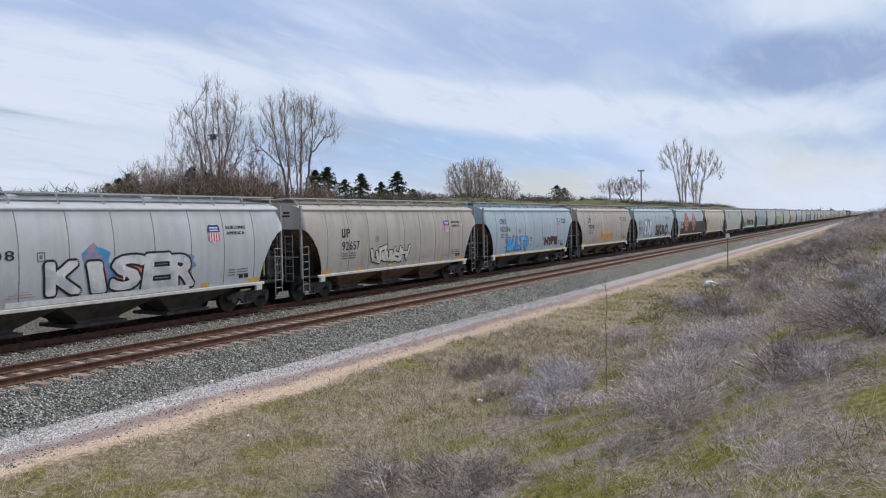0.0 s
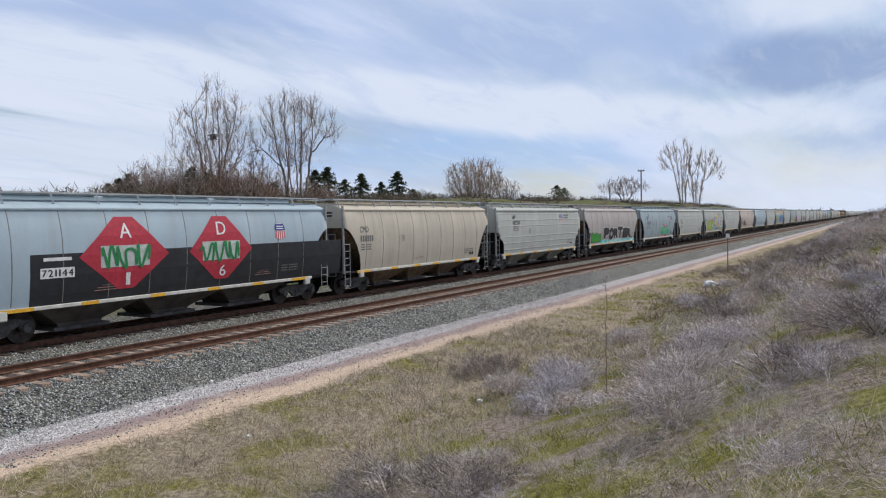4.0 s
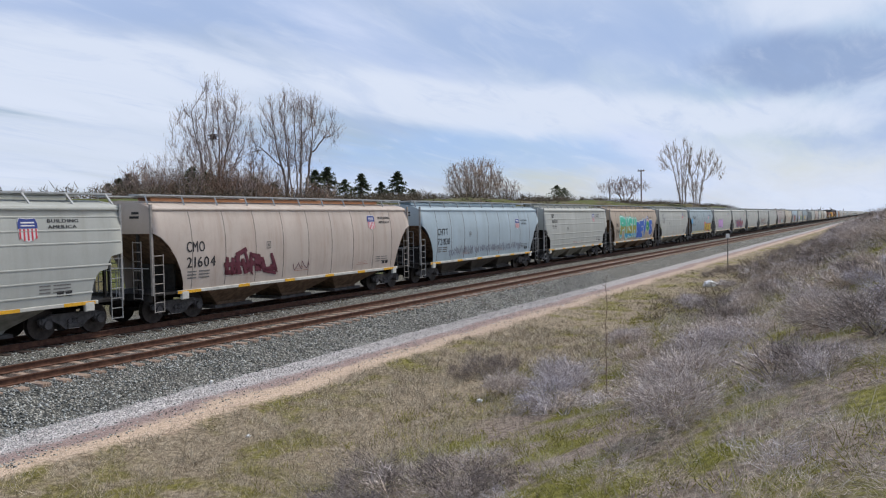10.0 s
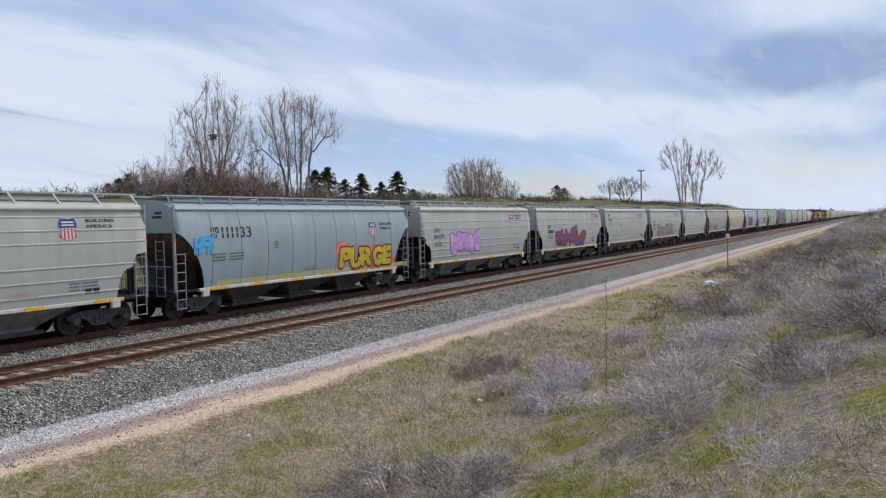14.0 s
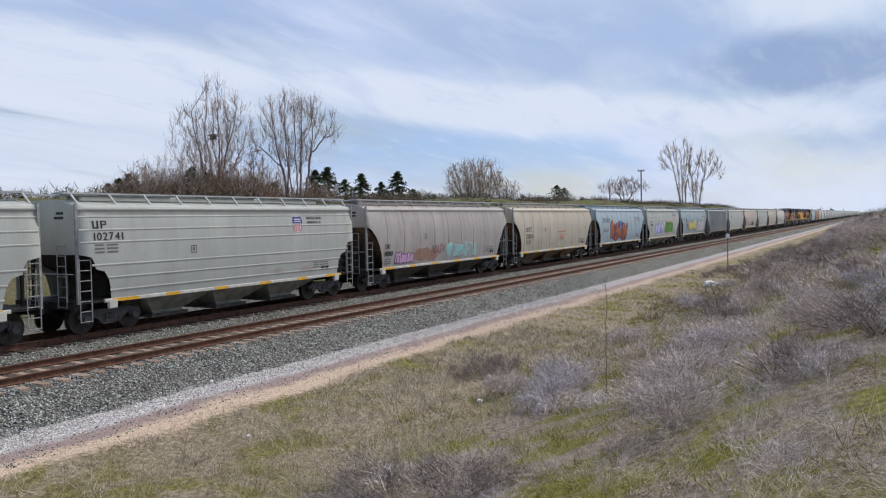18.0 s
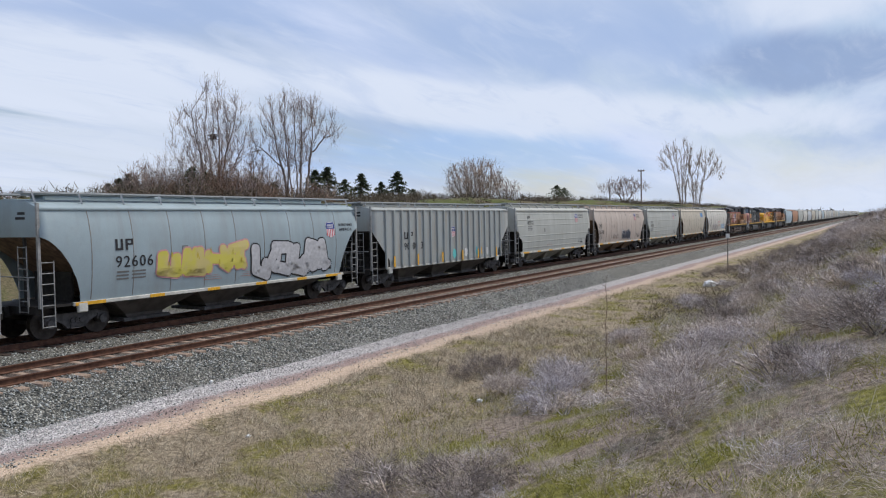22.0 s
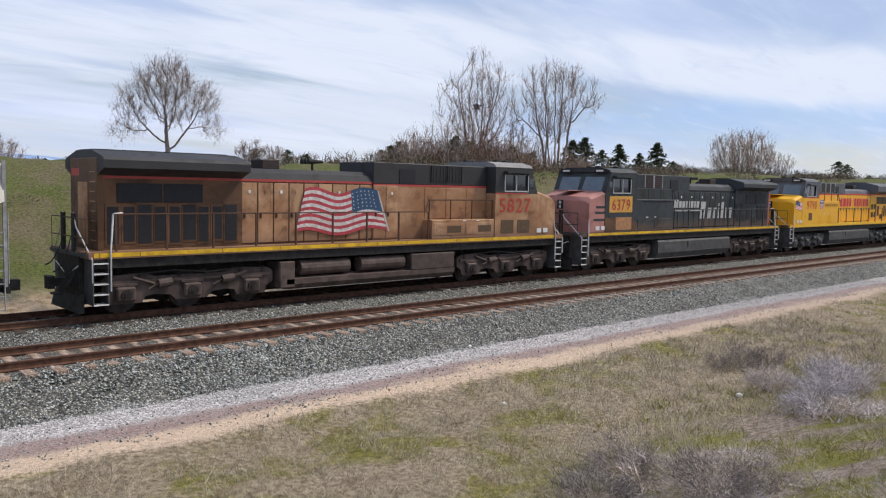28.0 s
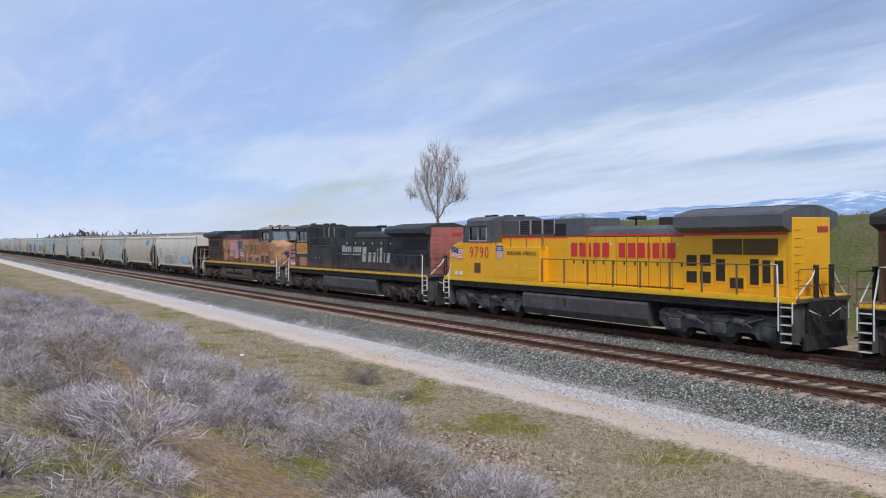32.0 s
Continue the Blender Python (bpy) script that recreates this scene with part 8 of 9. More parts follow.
def room(x, y, s):
    return all((x - a) ** 2 + (y - b_) ** 2 > (0.42 * (s + c)) ** 2 for a, b_, c in SPOTS)


# single bushes that stand out
for x, y, s, kd in ((18.8, 9.3, 0.75, 5), (19.6, 9.0, 0.6, 5), (18.0, 9.6, 0.5, 6), (-23.0, 10.7, 0.75, 5), (-22.2, 10.5, 0.6, 6), (-19.6, 10.3, 0.4, 6), (58, 9.8, 0.8, 5), (61, 9.4, 0.8, 6), (55, 10.3, 0.6, 5), (16.6, 7.6, 0.8, 2), (15.2, 6.0, 0.9, 1)):
    sage_at(x, y, s, kd)
tries = 0
while len(SPOTS) < 292 and tries < 60000:
    tries += 1
    if rng.random() < 0.66:
        x, y = 5 + 75 * rng.random() ** 1.7, rng.uniform(-5.0, 8.6)
        foot = 7.3 + 0.9 * noise.noise((x * 0.2, 1.0, 3.0)) + 0.8 * sstep(30, 70, x)
        if y > foot or (x < 9 and y > 5.8) or math.hypot(x, y) < 9.0:
            continue
        if not brushy(x, y, 0.06):
            continue
    else:
        x, y = -4.5 - 55 * rng.random() ** 1.6, rng.uniform(-4.0, 9.0)
        foot = 7.6 + 0.7 * noise.noise((x * 0.2, 1.0, 3.0)) + 0.8 * sstep(-20, -50, x)
        near = 4.4 + 1.4 * noise.noise((x * 0.25, 2.0, 8.0))
        clearing = not bank_brush(x, y) if x < -8.5 else y < near
        if y > foot or clearing or math.hypot(x, y) < 6.2:
            continue
    s = rng.uniform(0.5, 1.15) * (1.0 if abs(x) > 10 else 0.8) * (1.15 if -40 < x < -10 and y > 2.4 else 1.0)
    if room(x, y, s):
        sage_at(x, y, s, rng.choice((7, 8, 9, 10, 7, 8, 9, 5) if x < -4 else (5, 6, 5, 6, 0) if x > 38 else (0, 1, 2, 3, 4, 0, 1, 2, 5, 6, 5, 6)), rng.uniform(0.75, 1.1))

# the brush between the single bushes
def cover(name, label, seed, n, place, mat, per=26, size=(0.3, 0.9), tall=(0.7, 1.1), coarse=1.75):
    g_ = np.random.default_rng(seed)
    kinds = [sage_arrays(seed * 10 + q, 11 + 2 * q, per, 12, coarse) for q in range(5)]
    Vs, Fs, off, got = [], [], 0, 0
    while got < n:
        spot = place(g_)
        if spot is None:
            continue
        x, y = spot
        V1, F1, V2, F2 = kinds[g_.integers(0, 5)]
        V, F = np.concatenate([V1, V2]), np.concatenate([F1, F2 + len(V1)])
        s, a = g_.uniform(*size), g_.uniform(0, 2 * np.pi)
        h = s * g_.uniform(*tall)
        c, w = math.cos(a) * s * 1.2, math.sin(a) * s * 1.2
        V = np.stack([x + V[:, 0] * c - V[:, 1] * w, y + V[:, 0] * w + V[:, 1] * c, land(x, y) - 0.02 + V[:, 2] * h], 1)
        Vs.append(V)
        Fs.append(F + off)
        off += len(V)
        got += 1
    return tagged(new(name, quads_mesh(name, np.concatenate(Vs), np.concatenate(Fs), mat)), label, "shrubs", kind="stuff")


def right_slope(g_):
    x, y = 4 + 80 * g_.random() ** 1.5, g_.uniform(-6.0, 8.8)
    foot = 7.4 + 0.9 * noise.noise((x * 0.2, 1.0, 3.0)) + 0.8 * sstep(30, 70, x)
    if y > foot or (x < 10 and y > 6.2) or math.hypot(x, y) < 10.5:
        return None
    return (x, y) if brushy(x, y, 0.25) else None


def near_slope(g_):
    x, y = g_.uniform(2.5, 13), g_.uniform(-4.0, 6.0)
    if not 4.8 < math.hypot(x, y) < 12.0:
        return None
    return (x, y) if brushy(x, y, -0.12) else None


def left_slope(g_):
    x, y = -2.5 - 60 * g_.random() ** 1.5, g_.uniform(-4.0, 9.4)
    foot = 7.8 + 0.7 * noise.noise((x * 0.2, 1.0, 3.0)) + 0.8 * sstep(-20, -50, x)
    near = 4.2 + 1.4 * noise.noise((x * 0.25, 2.0, 8.0))
    if y > foot or (x > -8.5 and y < near and g_.random() > 0.12) or math.hypot(x, y) < 4.2:
        return None
    return (x, y) if (bank_brush(x, y) if x < -8.5 else brushy(x, y, 0.06)) else None


def brush_colour(name, low, high, low2, high2):
    k = Nodes(name)
    patchy = k.step(k.noise(0.9, 4, 0.6), 0.40, 0.60)
    return k.done(k.mix(k.island(), k.mix(patchy, low, low2), k.mix(patchy, high, high2)), 0.95, 0.0, 0.15)


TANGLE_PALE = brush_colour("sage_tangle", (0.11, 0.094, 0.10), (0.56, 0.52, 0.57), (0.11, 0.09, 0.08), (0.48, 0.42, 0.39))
TANGLE = brush_colour("straw_tangle", (0.20, 0.17, 0.165), (0.92, 0.85, 0.86), (0.20, 0.155, 0.12), (0.86, 0.72, 0.58))
TANGLE_FAR = brush_colour("dark_tangle", (0.08, 0.067, 0.062), (0.42, 0.37, 0.345), (0.09, 0.07, 0.052), (0.42, 0.34, 0.23))
cover("sagebrush_tangle", "grey and straw-coloured low brush covering the slope", 41, 640, right_slope, TANGLE, 25)
cover("sagebrush_tangle", "fine dry twigs and brush on the slope nearby", 44, 120, near_slope, TANGLE, 44, (0.25, 0.62), (0.6, 1.0), 0.75)


def far_slope(g_):
    x, y = g_.uniform(30, 105), g_.uniform(-8, 10.6)
    if y > 9.0 + 1.6 * sstep(34, 60, x) + 0.8 * noise.noise((x * 0.2, 1.0, 3.0)):
        return None
    return (x, y) if brushy(x, y, -0.35) else None


cover("sagebrush_tangle", "dark brown and olive brush far along the slope", 43, 800, far_slope, TANGLE_FAR, 11, (0.5, 1.15), (0.6, 1.05))
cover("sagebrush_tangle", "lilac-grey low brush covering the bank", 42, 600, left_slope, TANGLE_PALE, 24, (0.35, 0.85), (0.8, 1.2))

# ---------------------------------------------------------------- grass
k = Nodes("grass_blades")
gp = k.noise(0.42, 5, 0.62, warp=0.6)
gp2 = k.noise(1.6, 5, 0.65)
isl = k.island()
straw = k.mix(isl, (0.17, 0.135, 0.09), (0.62, 0.54, 0.41))
greens = k.mix(isl, (0.10, 0.105, 0.02), (0.36, 0.34, 0.09))
GRASS = k.done(k.mix(k.step(k.math("ADD", gp, k.math("MULTIPLY", gp2, 0.35)), 0.655, 0.82), straw, k.mix(k.step(isl, 0.62, 0.66), greens, straw)), 0.9, 0.0, 0.15)


def grass_patch(name, label, seed, n, area, keep, length, width, mat, tuft=9):
    g_ = np.random.default_rng(seed)
    pts = []
    while len(pts) < n:
        x, y = area(g_)
        if keep(x, y):
            pts.append((x, y))
    base = np.repeat(np.array(pts), tuft, axis=0)
    base = base + g_.normal(0, 0.055, base.shape)
    z = np.repeat(np.array([land(px, py) for px, py in pts]), tuft)
    s = np.column_stack([base, z - 0.02])
    m = len(s)
    d = g_.normal(0, 0.62, (m, 3))
    d[:, 2] = g_.uniform(0.5, 1.2, m)
    far = np.clip(np.hypot(s[:, 0], s[:, 1]) / 14, 0.8, 3.0)
    V, F = ribbons(g_, s, d, g_.uniform(*length, m), width * far, 0.45, 1)
    return tagged(new(name, quads_mesh(name, V, F, mat)), label, "grass", kind="stuff")


def area_right(g_):
    return 2 + 60 * g_.random() ** 1.5, g_.uniform(-3.5, 12.6)


def area_left(g_):
    return -45 * g_.random() ** 1.4 + 4, g_.uniform(-3.0, 12.2)


def verge(x, y):
    return math.hypot(x, y) > 4.5 and y < 12.35 + 0.5 * noise.noise((x * 0.5, 0, 0)) and noise.noise((x * 0.8, y * 0.8, 9.0)) > -0.42


grass_patch("dry_grass", "short dry straw and green grass on the verge", 1, 12000, area_right, verge, (0.04, 0.15), 0.0035, GRASS)
grass_patch("dry_grass", "short dry straw and green grass on the bank", 2, 9000, area_left, verge, (0.04, 0.15), 0.0035, GRASS)
k = Nodes("matted_straw")
MATTED = k.done(k.mix(k.island(), (0.16, 0.125, 0.085), (0.74, 0.65, 0.50)), 0.9, 0.0, 0.15)
grass_patch("matted_straw", "matted dry straw on the verge", 21, 9000, lambda g_: (-14 + 42 * g_.random(), g_.uniform(6.8, 12.4)), lambda x, y: y < 12.2 + 0.5 * noise.noise((x * 0.5, 0, 0)) and noise.noise((x * 1.3, y * 1.3, 19.0)) > -0.15, (0.08, 0.24), 0.0036, MATTED, 8)
k = Nodes("fresh_grass_blades")
FRESH = k.done(k.mix(k.island(), (0.16, 0.15, 0.03), (0.46, 0.42, 0.12)), 0.85, 0.0, 0.2)


def mossy(x, y):
    return math.hypot(x, y) > 4.5 and not brushy(x, y, 0.14) and noise.noise((x * 0.55, y * 0.7, 15.0)) > -0.12


grass_patch("green_grass", "fresh green grass between the sagebrush", 11, 5000, lambda g_: (3 + 36 * g_.random() ** 1.5, g_.uniform(-4, 9.0)), mossy, (0.05, 0.18), 0.006, FRESH)
grass_patch("green_grass", "fresh green grass on the bank", 12, 2600, lambda g_: (-2 - 30 * g_.random() ** 1.4, g_.uniform(-3, 8.5)), lambda x, y: mossy(x, y) and (x > -7 or y < 1.5 or 0.8 < lane(x, y) < 1.25), (0.03, 0.12), 0.006, FRESH)
LONG = plain("bleached_straw", (0.55, 0.49, 0.39), 0.9, 0.0, 0.35, 3)
grass_patch("bleached_straw_stems", "long bleached straw stems among the sagebrush", 3, 3400, lambda g_: (3 + 30 * g_.random() ** 1.6, g_.uniform(-3.5, 7.5)), lambda x, y: math.hypot(x, y) > 5 and noise.noise((x * 0.5, y * 0.5, 2.0)) > 0.0, (0.15, 0.45), 0.003, LONG, 7)
grass_patch("bleached_straw_stems", "long bleached straw stems on the bank", 4, 1100, lambda g_: (-3 - 30 * g_.random() ** 1.4, g_.uniform(-3, 7.8)), lambda x, y: math.hypot(x, y) > 5 and noise.noise((x * 0.5, y * 0.5, 2.0)) > 0.0 and lane(x, y) > 0.9, (0.10, 0.28), 0.003, LONG, 7)

# shrubs on the far bank, past counting one by one
FARSHRUB = plain("far_shrub", (0.15, 0.118, 0.082), 0.95, 0.0, 0.4, 1.2)
g_ = np.random.default_rng(31)
Vs, Fs, off = [], [], 0
count = 0
while count < 1900:
    x = g_.uniform(-120, 260)
    y = 30 + 60 * g_.random() ** 1.6
    dens = 0.07 + 0.3 * sstep(38, 44, y) * sstep(66, 56, y) + 0.6 * sstep(28, 42, x) * sstep(70, 50, y) * (0.35 + 0.65 * sstep(38, 46, y))
    if g_.random() > dens or (-5 < x < 34 and y < 40 and g_.random() < 0.7):
        continue
    size = g_.uniform(0.3, 0.9) * (1.7 if x > 30 else 0.7)
    m = 72
    a = g_.uniform(0, 2 * np.pi, m)
    q = np.sqrt(g_.uniform(0, 1, m)) * size
    zz = np.sqrt(np.maximum(0.04, 1 - (q / (1.08 * size)) ** 2)) * size * 0.75 * g_.uniform(0, 1, m) ** 0.6
    st = np.column_stack([x + q * np.cos(a), y + q * np.sin(a), land(x, y) - 0.1 + zz])
    dr = np.column_stack([np.cos(a) * q, np.sin(a) * q, zz + 0.3 * size]) / size + g_.normal(0, 0.45, (m, 3))
    V, F = ribbons(g_, st, dr, g_.uniform(0.16, 0.36, m) * size, np.full(m, 0.014 * size + 0.012), 0.3, 1)
    Vs.append(V)
    Fs.append(F + off)
    off += len(V)
    count += 1
tagged(new("far_bank_shrubs", quads_mesh("far_bank_shrubs", np.concatenate(Vs), np.concatenate(Fs), FARSHRUB)), "low brown and olive shrubs on the far bank", "shrubs", kind="stuff")

# ---------------------------------------------------------------- loose stones on the ballast
STONE = Nodes("loose_stone")
STONE = STONE.done(STONE.mix(STONE.island(), (0.03, 0.036, 0.033), (0.56, 0.57, 0.54)), 0.9, 0.0, 0.25)


def stones(name, label, seed, n, place, size, mat):
    g_ = np.random.default_rng(seed)
    P = np.array([place(g_) for _ in range(n)])
    oct_ = np.array([[1, 0, 0], [0, 1, 0], [-1, 0, 0], [0, -1, 0], [0, 0, 0.8], [0, 0, -0.5]], dtype=float)
    V = oct_[None] * g_.uniform(0.55, 1.25, (n, 6, 1)) * g_.uniform(*size, (n, 1, 1))
    ang = g_.uniform(0, 2 * np.pi, n)
    c, s = np.cos(ang)[:, None], np.sin(ang)[:, None]
    V = np.stack([V[..., 0] * c - V[..., 1] * s, V[..., 0] * s + V[..., 1] * c, V[..., 2]], -1) + P[:, None]
    tri = np.array([[0, 1, 4], [1, 2, 4], [2, 3, 4], [3, 0, 4], [1, 0, 5], [2, 1, 5], [3, 2, 5], [0, 3, 5]])
    F = (np.arange(n)[:, None, None] * 6 + tri[None]).reshape(-1, 3)
    return tagged(new(name, quads_mesh(name, V.reshape(-1, 3), F, mat)), label, "stones", kind="stuff")


def bal_h(y):
    return lerp_table(y, bal_y)


def on_ballast(g_):
    x = g_.uniform(-1, 1)
    x = 9 + math.copysign(abs(x) ** 1.4, x) * (42 if x > 0 else 36)
    y = g_.choice((g_.uniform(15.0, 16.6), g_.uniform(15.0, 17.0), g_.uniform(18.7, 21.5)))
    return (x, y, bal_h(y) + 0.01)


stones("ballast_stones", "loose grey and white ballast stones", 6, 26000, on_ballast, (0.018, 0.045), STONE)
PALE_STONE = plain("pale_gravel", (0.52, 0.50, 0.485), 0.9, 0.0, 0.25, 30)


def on_shoulder(g_):
    x = g_.uniform(-1, 1)
    x = 8 + math.copysign(abs(x) ** 1.4, x) * 36
    y = g_.normal(14.75, 0.42)
    return (x, min(max(y, 13.4), 16.1), -0.77 if y < 15.1 else bal_h(min(y, 16.1)))


stones("pale_gravel", "pale crushed gravel along the road edge", 7, 14000, on_shoulder, (0.010, 0.026), PALE_STONE)


def on_road(g_):
    x = g_.uniform(-1, 1)
    x = 8 + math.copysign(abs(x) ** 1.4, x) * 36
    y = g_.uniform(12.7, 15.4)
    return (x, y, land(x, y) + 0.005 if y < 14.9 else bal_h(y))


stones("road_chips", "dark and pale stone chips scattered on the road", 17, 6500, on_road, (0.010, 0.030), STONE)
RUBBLE = Nodes("rubble_chip")
RUBBLE = RUBBLE.done(RUBBLE.mix(RUBBLE.island(), (0.15, 0.08, 0.06), (0.52, 0.42, 0.36)), 0.9, 0.0, 0.2)


def on_rubble(g_):
    x, y = -13.6 + g_.normal(0, 0.9), 8.9 + g_.normal(0, 0.35)
    return (x, y, land(x, y) + 0.01)


stones("brick_rubble", "scatter of reddish broken brick on the verge", 8, 420, on_rubble, (0.02, 0.07), RUBBLE)

# ---------------------------------------------------------------- small things by the road
post = tagged(empty("marker_post"), "thin steel marker post with a white plate", "marker post")
post.location = (64.4, 10.5, land(64.4, 10.5) - 0.02)
part("post", boxes((-0.03, 0.03, -0.03, 0.03, -0.1, 2.60)), TRUCK_GREY, post)
part("plate", boxes((-0.05, -0.035, -0.14, 0.14, 2.40, 2.72), bevel=0.004), plain("white_plate", (0.72, 0.72, 0.70), 0.5, 0, 0.08), post, "white rectangular plate")
for az, top, arm in ((72.9, 9.6, 0), (75.05, 13.0, 1)):
    x, y = polar(az, 165)
    up = tagged(empty("utility_pole"), "dark wooden utility pole on the hill", "utility pole", "utility poles")
    up.location = (x, y, land(x, y) - 0.3)
    h_ = top - land(x, y)
    part("pole", bars(0.13, [(0, 0, 0), (0, 0, h_)], n=8), BARK, up)
    if arm:
        part("cross_arm", boxes((-0.5, 0.5, -0.6, 0.6, h_ - 0.35, h_ - 0.18)), BARK, up)
        part("insulator", bars(0.06, [(0, -0.5, h_ - 0.2), (0, -0.5, h_ + 0.05)]), BARK, up)
        part("insulator", bars(0.06, [(0, 0.5, h_ - 0.2), (0, 0.5, h_ + 0.05)]), BARK, up)
WHITE_TRASH = plain("white_litter", (0.75, 0.75, 0.74), 0.6, 0, 0.1, 6)
for x, y, s in ((47.6, 8.75, 0.5), (48.2, 8.3, 0.22), (11.45, 10.75, 0.07), (15.7, 7.85, 0.09), (2.0, 12.3, 0.05), (-30, 9.2, 0.12), (14.9, 15.2, 0.07), (-53, 15.0, 0.15)):
    bm = bmesh.new()
    bmesh.ops.create_icosphere(bm, subdivisions=2, radius=s)
    for v in bm.verts:
        v.co *= 0.75 + 0.5 * noise.noise(v.co * (2.2 / s))
        v.co.z *= 0.6
    z = land(x, y) if y < 14.9 else bal_h(y)
    tagged(part("litter", bm, WHITE_TRASH, None, "", pose(x, y, z + s * 0.35)), "crumpled white litter lying on the ground", "litter", "litter")
st_ = random.Random(3)
seg = []
p = Vector((15.9, 5.0, land(15.9, 5.0)))
d = Vector((0.05, 0.03, 1))
base = p.copy()
for i in range(12):
    q = p + Vector((st_.uniform(-0.02, 0.02), st_.uniform(-0.02, 0.02), 0.20))
    seg.append((tuple(p - base), tuple(q - base), 0.011 - 0.0006 * i, 0.0104 - 0.0006 * i))
    if i > 3:
        seg.append((tuple(q - base), tuple(q - base + Vector((st_.uniform(-0.12, 0.12), st_.uniform(-0.12, 0.12), 0.08))), 0.005, 0.003))
    p = q
tagged(part("dry_stalk", tubes_mesh("dry_stalk", seg, plain("brown_stalk", (0.20, 0.14, 0.105), 0.9), 4), None, None, "", pose(*base)), "tall thin dry weed stalk on the slope", "weed")

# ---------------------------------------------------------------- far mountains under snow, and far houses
k = Nodes("hazed_snowy_mountain")
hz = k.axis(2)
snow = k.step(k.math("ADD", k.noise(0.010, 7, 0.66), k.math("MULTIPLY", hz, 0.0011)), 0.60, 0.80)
# distance haze is put into the rock's base colour as blue; snow on top
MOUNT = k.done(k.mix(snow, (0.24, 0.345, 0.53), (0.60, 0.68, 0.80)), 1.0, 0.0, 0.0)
RIDGE = [(-88, 0.0), (-75, 0.1), (-66, 0.45), (-58, 0.95), (-52, 1.3), (-42, 1.75), (-35, 2.1), (-30, 2.6), (-25, 2.85), (-22, 2.65), (-17, 2.95), (-13, 2.85), (-8, 2.6), (0, 2.3), (10, 1.9), (22, 1.2)]
V, F = [], []
az = -88.0
cols = 0
while az <= 22:
    el = lerp_table(az, RIDGE) + 0.13 * noise.noise((az * 0.45, 0, 0)) + 0.07 * noise.noise((az * 1.5, 3, 0))
    for j, (d, q) in enumerate(((3000, 0.0), (3200, 0.35), (3400, 0.55), (3650, 0.8), (3900, 1.0), (4300, 0.3))):
        x, y = polar(az, d)
        hgt = 3.7 + 3900 * math.tan(radians(el)) * (q + (0.10 * noise.noise((az * 0.9, j * 2.0, 5)) if 0 < j < 4 else 0))
        V.append((x, y, hgt))
    cols += 1
    az += 0.4
for i in range(cols - 1):
    for j in range(5):
        F.append((i * 6 + j, (i + 1) * 6 + j, (i + 1) * 6 + j + 1, i * 6 + j + 1))
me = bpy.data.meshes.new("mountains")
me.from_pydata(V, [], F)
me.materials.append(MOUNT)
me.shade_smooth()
tagged(new("mountains", me), "snow-covered mountain range on the horizon, blue distance haze in its colour", "mountains", kind="structure")
g_ = np.random.default_rng(55)
Vs, Fs, off = [], [], 0
for i in range(420):
    az = g_.uniform(-89, 22) if i < 340 else g_.uniform(79.5, 88.5)
    d = g_.uniform(330, 620) if i < 340 else g_.uniform(600, 1000)
    if noise.noise((az * 0.35, 0.0, 12.0)) < -0.18:
        continue
    x, y = polar(az, d)
    size = g_.uniform(1.6, 4.2)
    m = 60
    q = g_.normal(0, 1, (m, 3)) * np.array([[size, size, size * 0.42]])
    q[:, 2] = np.abs(q[:, 2])
    st = q + np.array([[x, y, land(x, y) - 0.5]])
    V, F = ribbons(g_, st, g_.normal(0, 0.6, (m, 3)) + np.array([[0, 0, 0.9]]), g_.uniform(0.3, 0.7, m) * size, np.full(m, 0.16 * size), 0.3, 1)
    Vs.append(V)
    Fs.append(F + off)
    off += len(V)
Vt, Ft, toff = [], [], 0
for i in range(150):
    az = g_.uniform(-7.4, 2.6) if i < 95 else g_.uniform(6.2, 14.4)
    x, y = polar(az, g_.uniform(132, 156))
    tall = g_.uniform(2.6, 4.4) * (1.55 if az < 2.7 else 1.15) * (1.0 + 0.35 * noise.noise((az * 0.9, 3.0, 0.0)))
    m = 130
    q = g_.normal(0, 1, (m, 3)) * np.array([[0.9, 0.9, tall * 0.34]])
    q[:, 2] = np.abs(q[:, 2])
    st = q + np.array([[x, y, land(x, y) - 0.2]])
    V, F = ribbons(g_, st, g_.normal(0, 0.45, (m, 3)) + np.array([[0, 0, 1.0]]), g_.uniform(0.25, 0.6, m) * tall, np.full(m, 0.035), 0.25, 2)
    Vt.append(V)
    Ft.append(F + toff)
    toff += len(V)
Vb, Fb, boff = [], [], 0
for i in range(150):
    az = g_.uniform(38.6, 53.5)
    x, y = polar(az, g_.uniform(66, 82))
    tall = (1.5 + 2.6 * sstep(38.5, 42.0, az) * sstep(50.5, 45.0, az)) * g_.uniform(0.6, 1.1)
    m = 150
    q = g_.normal(0, 1, (m, 3)) * np.array([[0.75, 0.75, tall * 0.32]])
    q[:, 2] = np.abs(q[:, 2])
    st = q + np.array([[x, y, land(x, y) - 0.2]])
    V, F = ribbons(g_, st, g_.normal(0, 0.45, (m, 3)) + np.array([[0, 0, 1.0]]), g_.uniform(0.2, 0.5, m) * tall, np.full(m, 0.017), 0.3, 2)
    Vb.append(V)
    Fb.append(F + boff)
    boff += len(V)
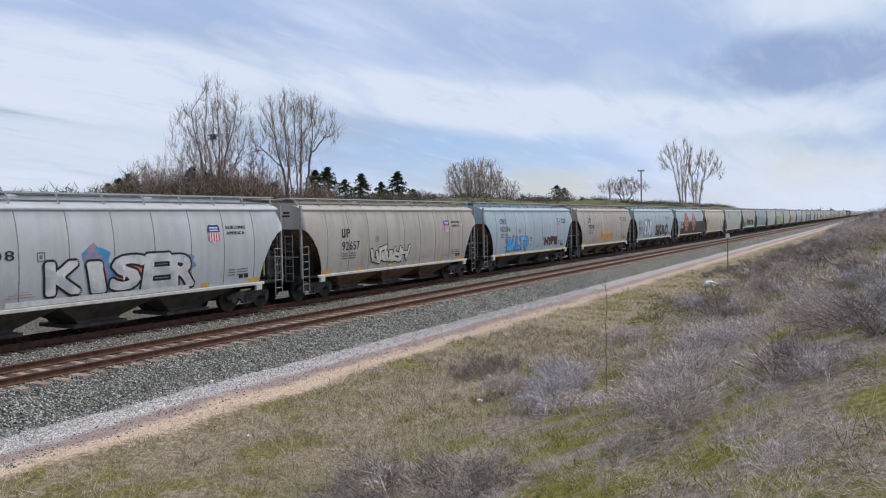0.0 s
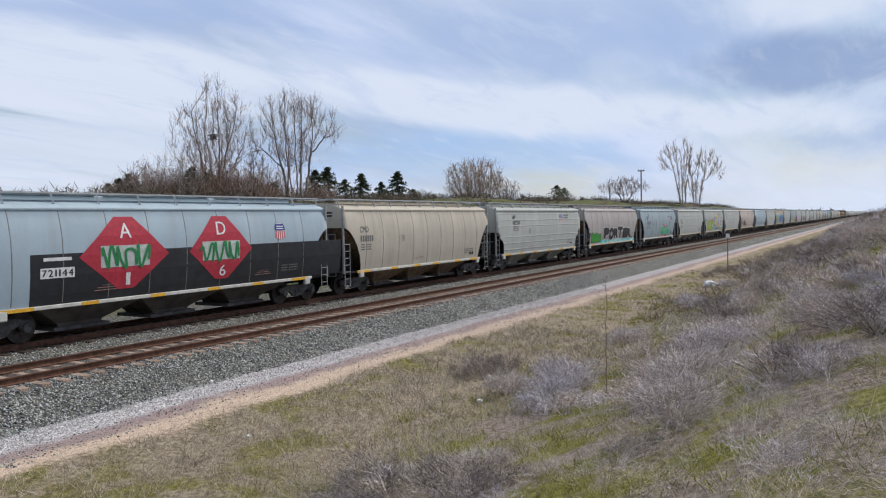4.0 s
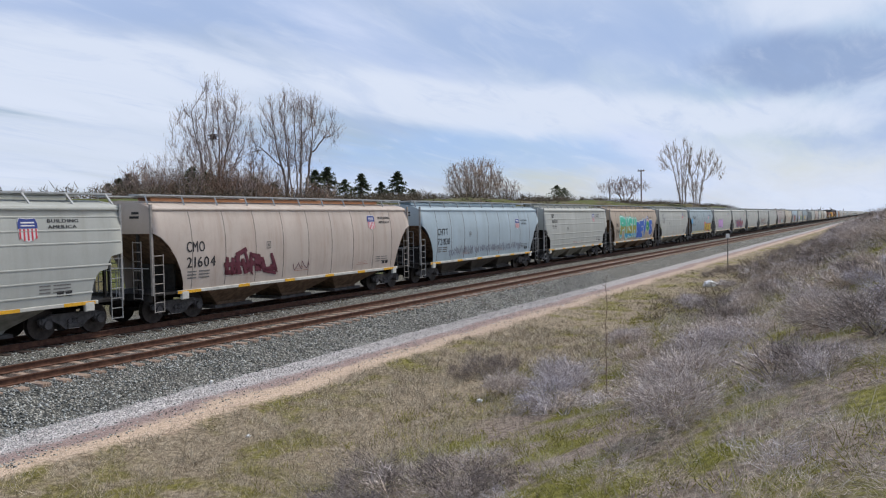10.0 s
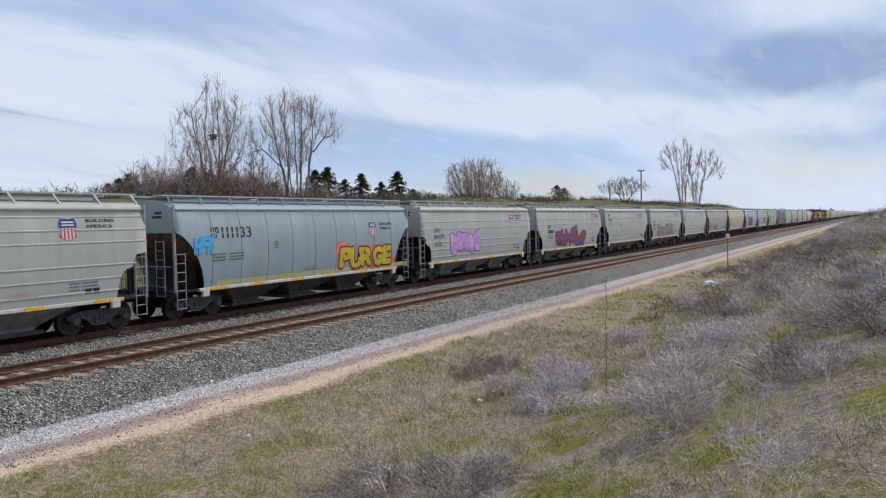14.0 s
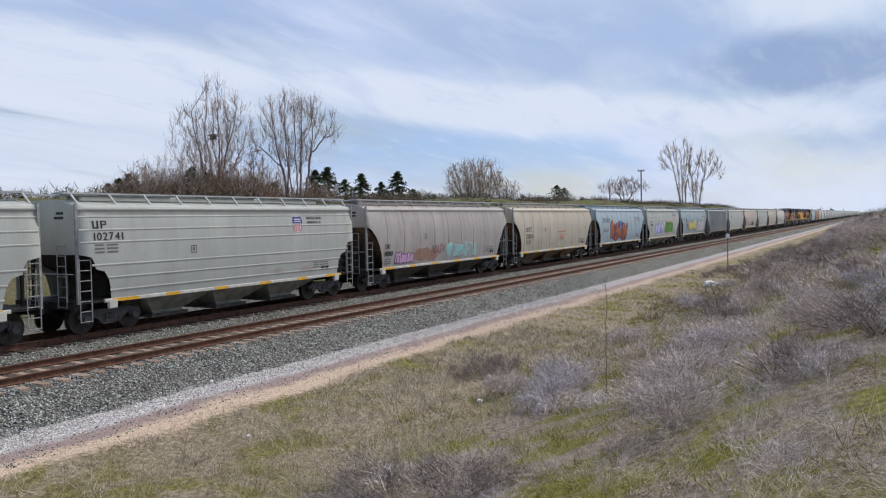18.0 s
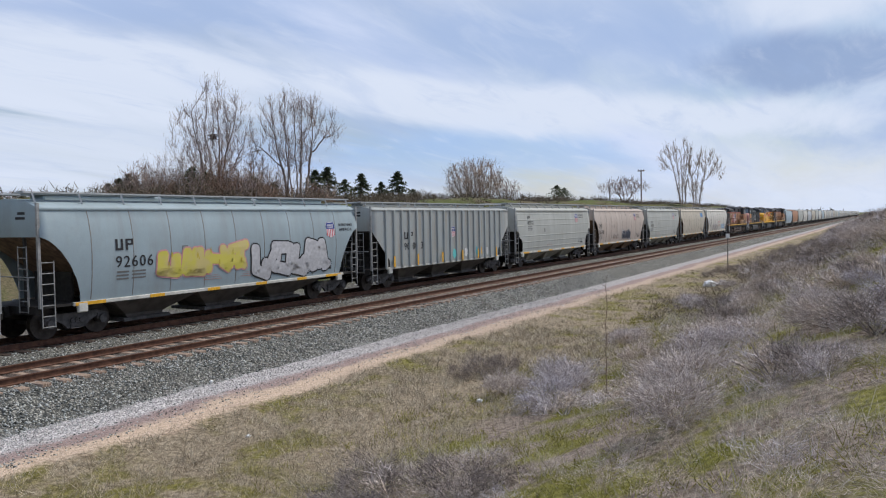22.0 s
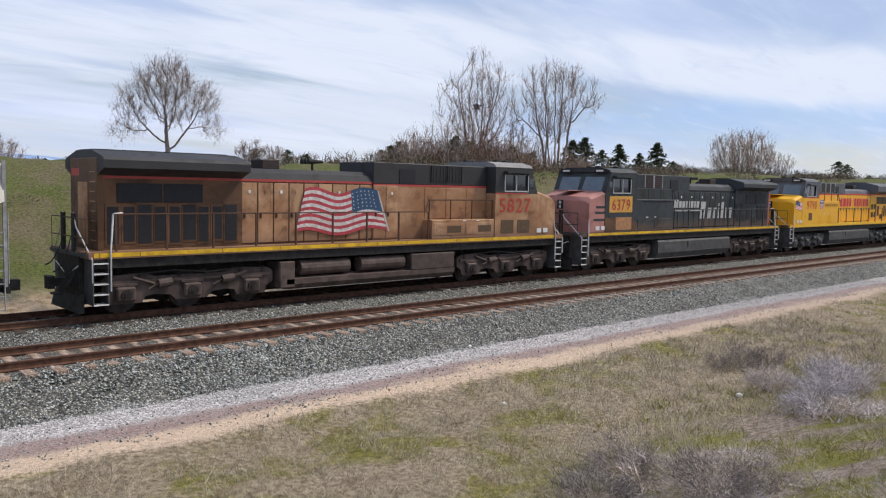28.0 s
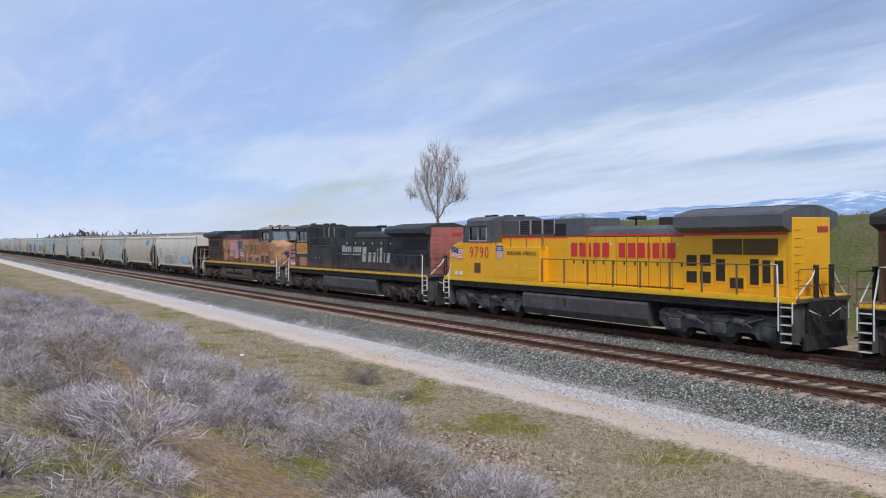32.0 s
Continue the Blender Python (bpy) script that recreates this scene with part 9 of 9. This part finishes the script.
tagged(new("bank_thicket", quads_mesh("bank_thicket", np.concatenate(Vb), np.concatenate(Fb), plain("russet_brush", (0.25, 0.17, 0.125), 0.95, 0.0, 0.45, 0.6))), "russet-brown dense thicket at the feet of the tall trees", "bushes", kind="stuff")
tagged(new("far_thicket", quads_mesh("far_thicket", np.concatenate(Vt), np.concatenate(Ft), TWIG_MAUVE)), "mauve-brown leafless thicket across the green field", "trees", kind="stuff")
tagged(new("far_treeline", quads_mesh("far_treeline", np.concatenate(Vs), np.concatenate(Fs), plain("far_treeline_twigs", (0.13, 0.115, 0.10), 0.95, 0.0, 0.4, 0.2))), "brown-grey line of far trees along the horizon", "trees", kind="stuff")
for i, (az, d, w) in enumerate(((-29.0, 320, 7), (-24.4, 340, 9), (-22.6, 330, 5), (13.9, 190, 5))):
    x, y = polar(az, d)
    hs = tagged(empty("farm_house"), "small white house far across the field", "house", "far houses")
    hs.location, hs.rotation_euler = (x, y, land(x, y) - 0.3), (0, 0, radians(-az))
    part("wall", boxes((-w / 2, w / 2, -3, 3, 0, 3.0)), plain("house_wall", (0.55, 0.54, 0.52)), hs)
    bm = bmesh.new()
    a = [bm.verts.new((sx * (w / 2 + 0.4), yy_, zz)) for sx in (-1, 1) for yy_, zz in ((-3.4, 2.9), (0, 4.6), (3.4, 2.9))]
    for q in ((0, 1, 4, 3), (1, 2, 5, 4), (0, 2, 1), (3, 4, 5), (0, 3, 5, 2)):
        bm.faces.new([a[v] for v in q])
    part("roof", fix(bm), plain("house_roof", (0.30, 0.29, 0.30)), hs)
    for sx in (-0.25, 0.25):
        part("window", boxes((w * sx - 0.5, w * sx + 0.5, -3.03, -2.98, 1.0, 2.2)), glass_dark(), hs)

track("rusty unused railway track with weathered wooden ties", Y1, TIE_ME[0], TIE, -35, 75)
track("railway track with dark oily ties under the train", Y2, TIE_ME2, TIE_DARK, -30, 60)


def motions():
    for thing, s in MOVING:
        walk(thing, [(t, pose(s - SPEED * (t - 28.0), Y2, 0)) for t in (0.0, 8.0, 16.0, 24.0, 32.0)])


motions()
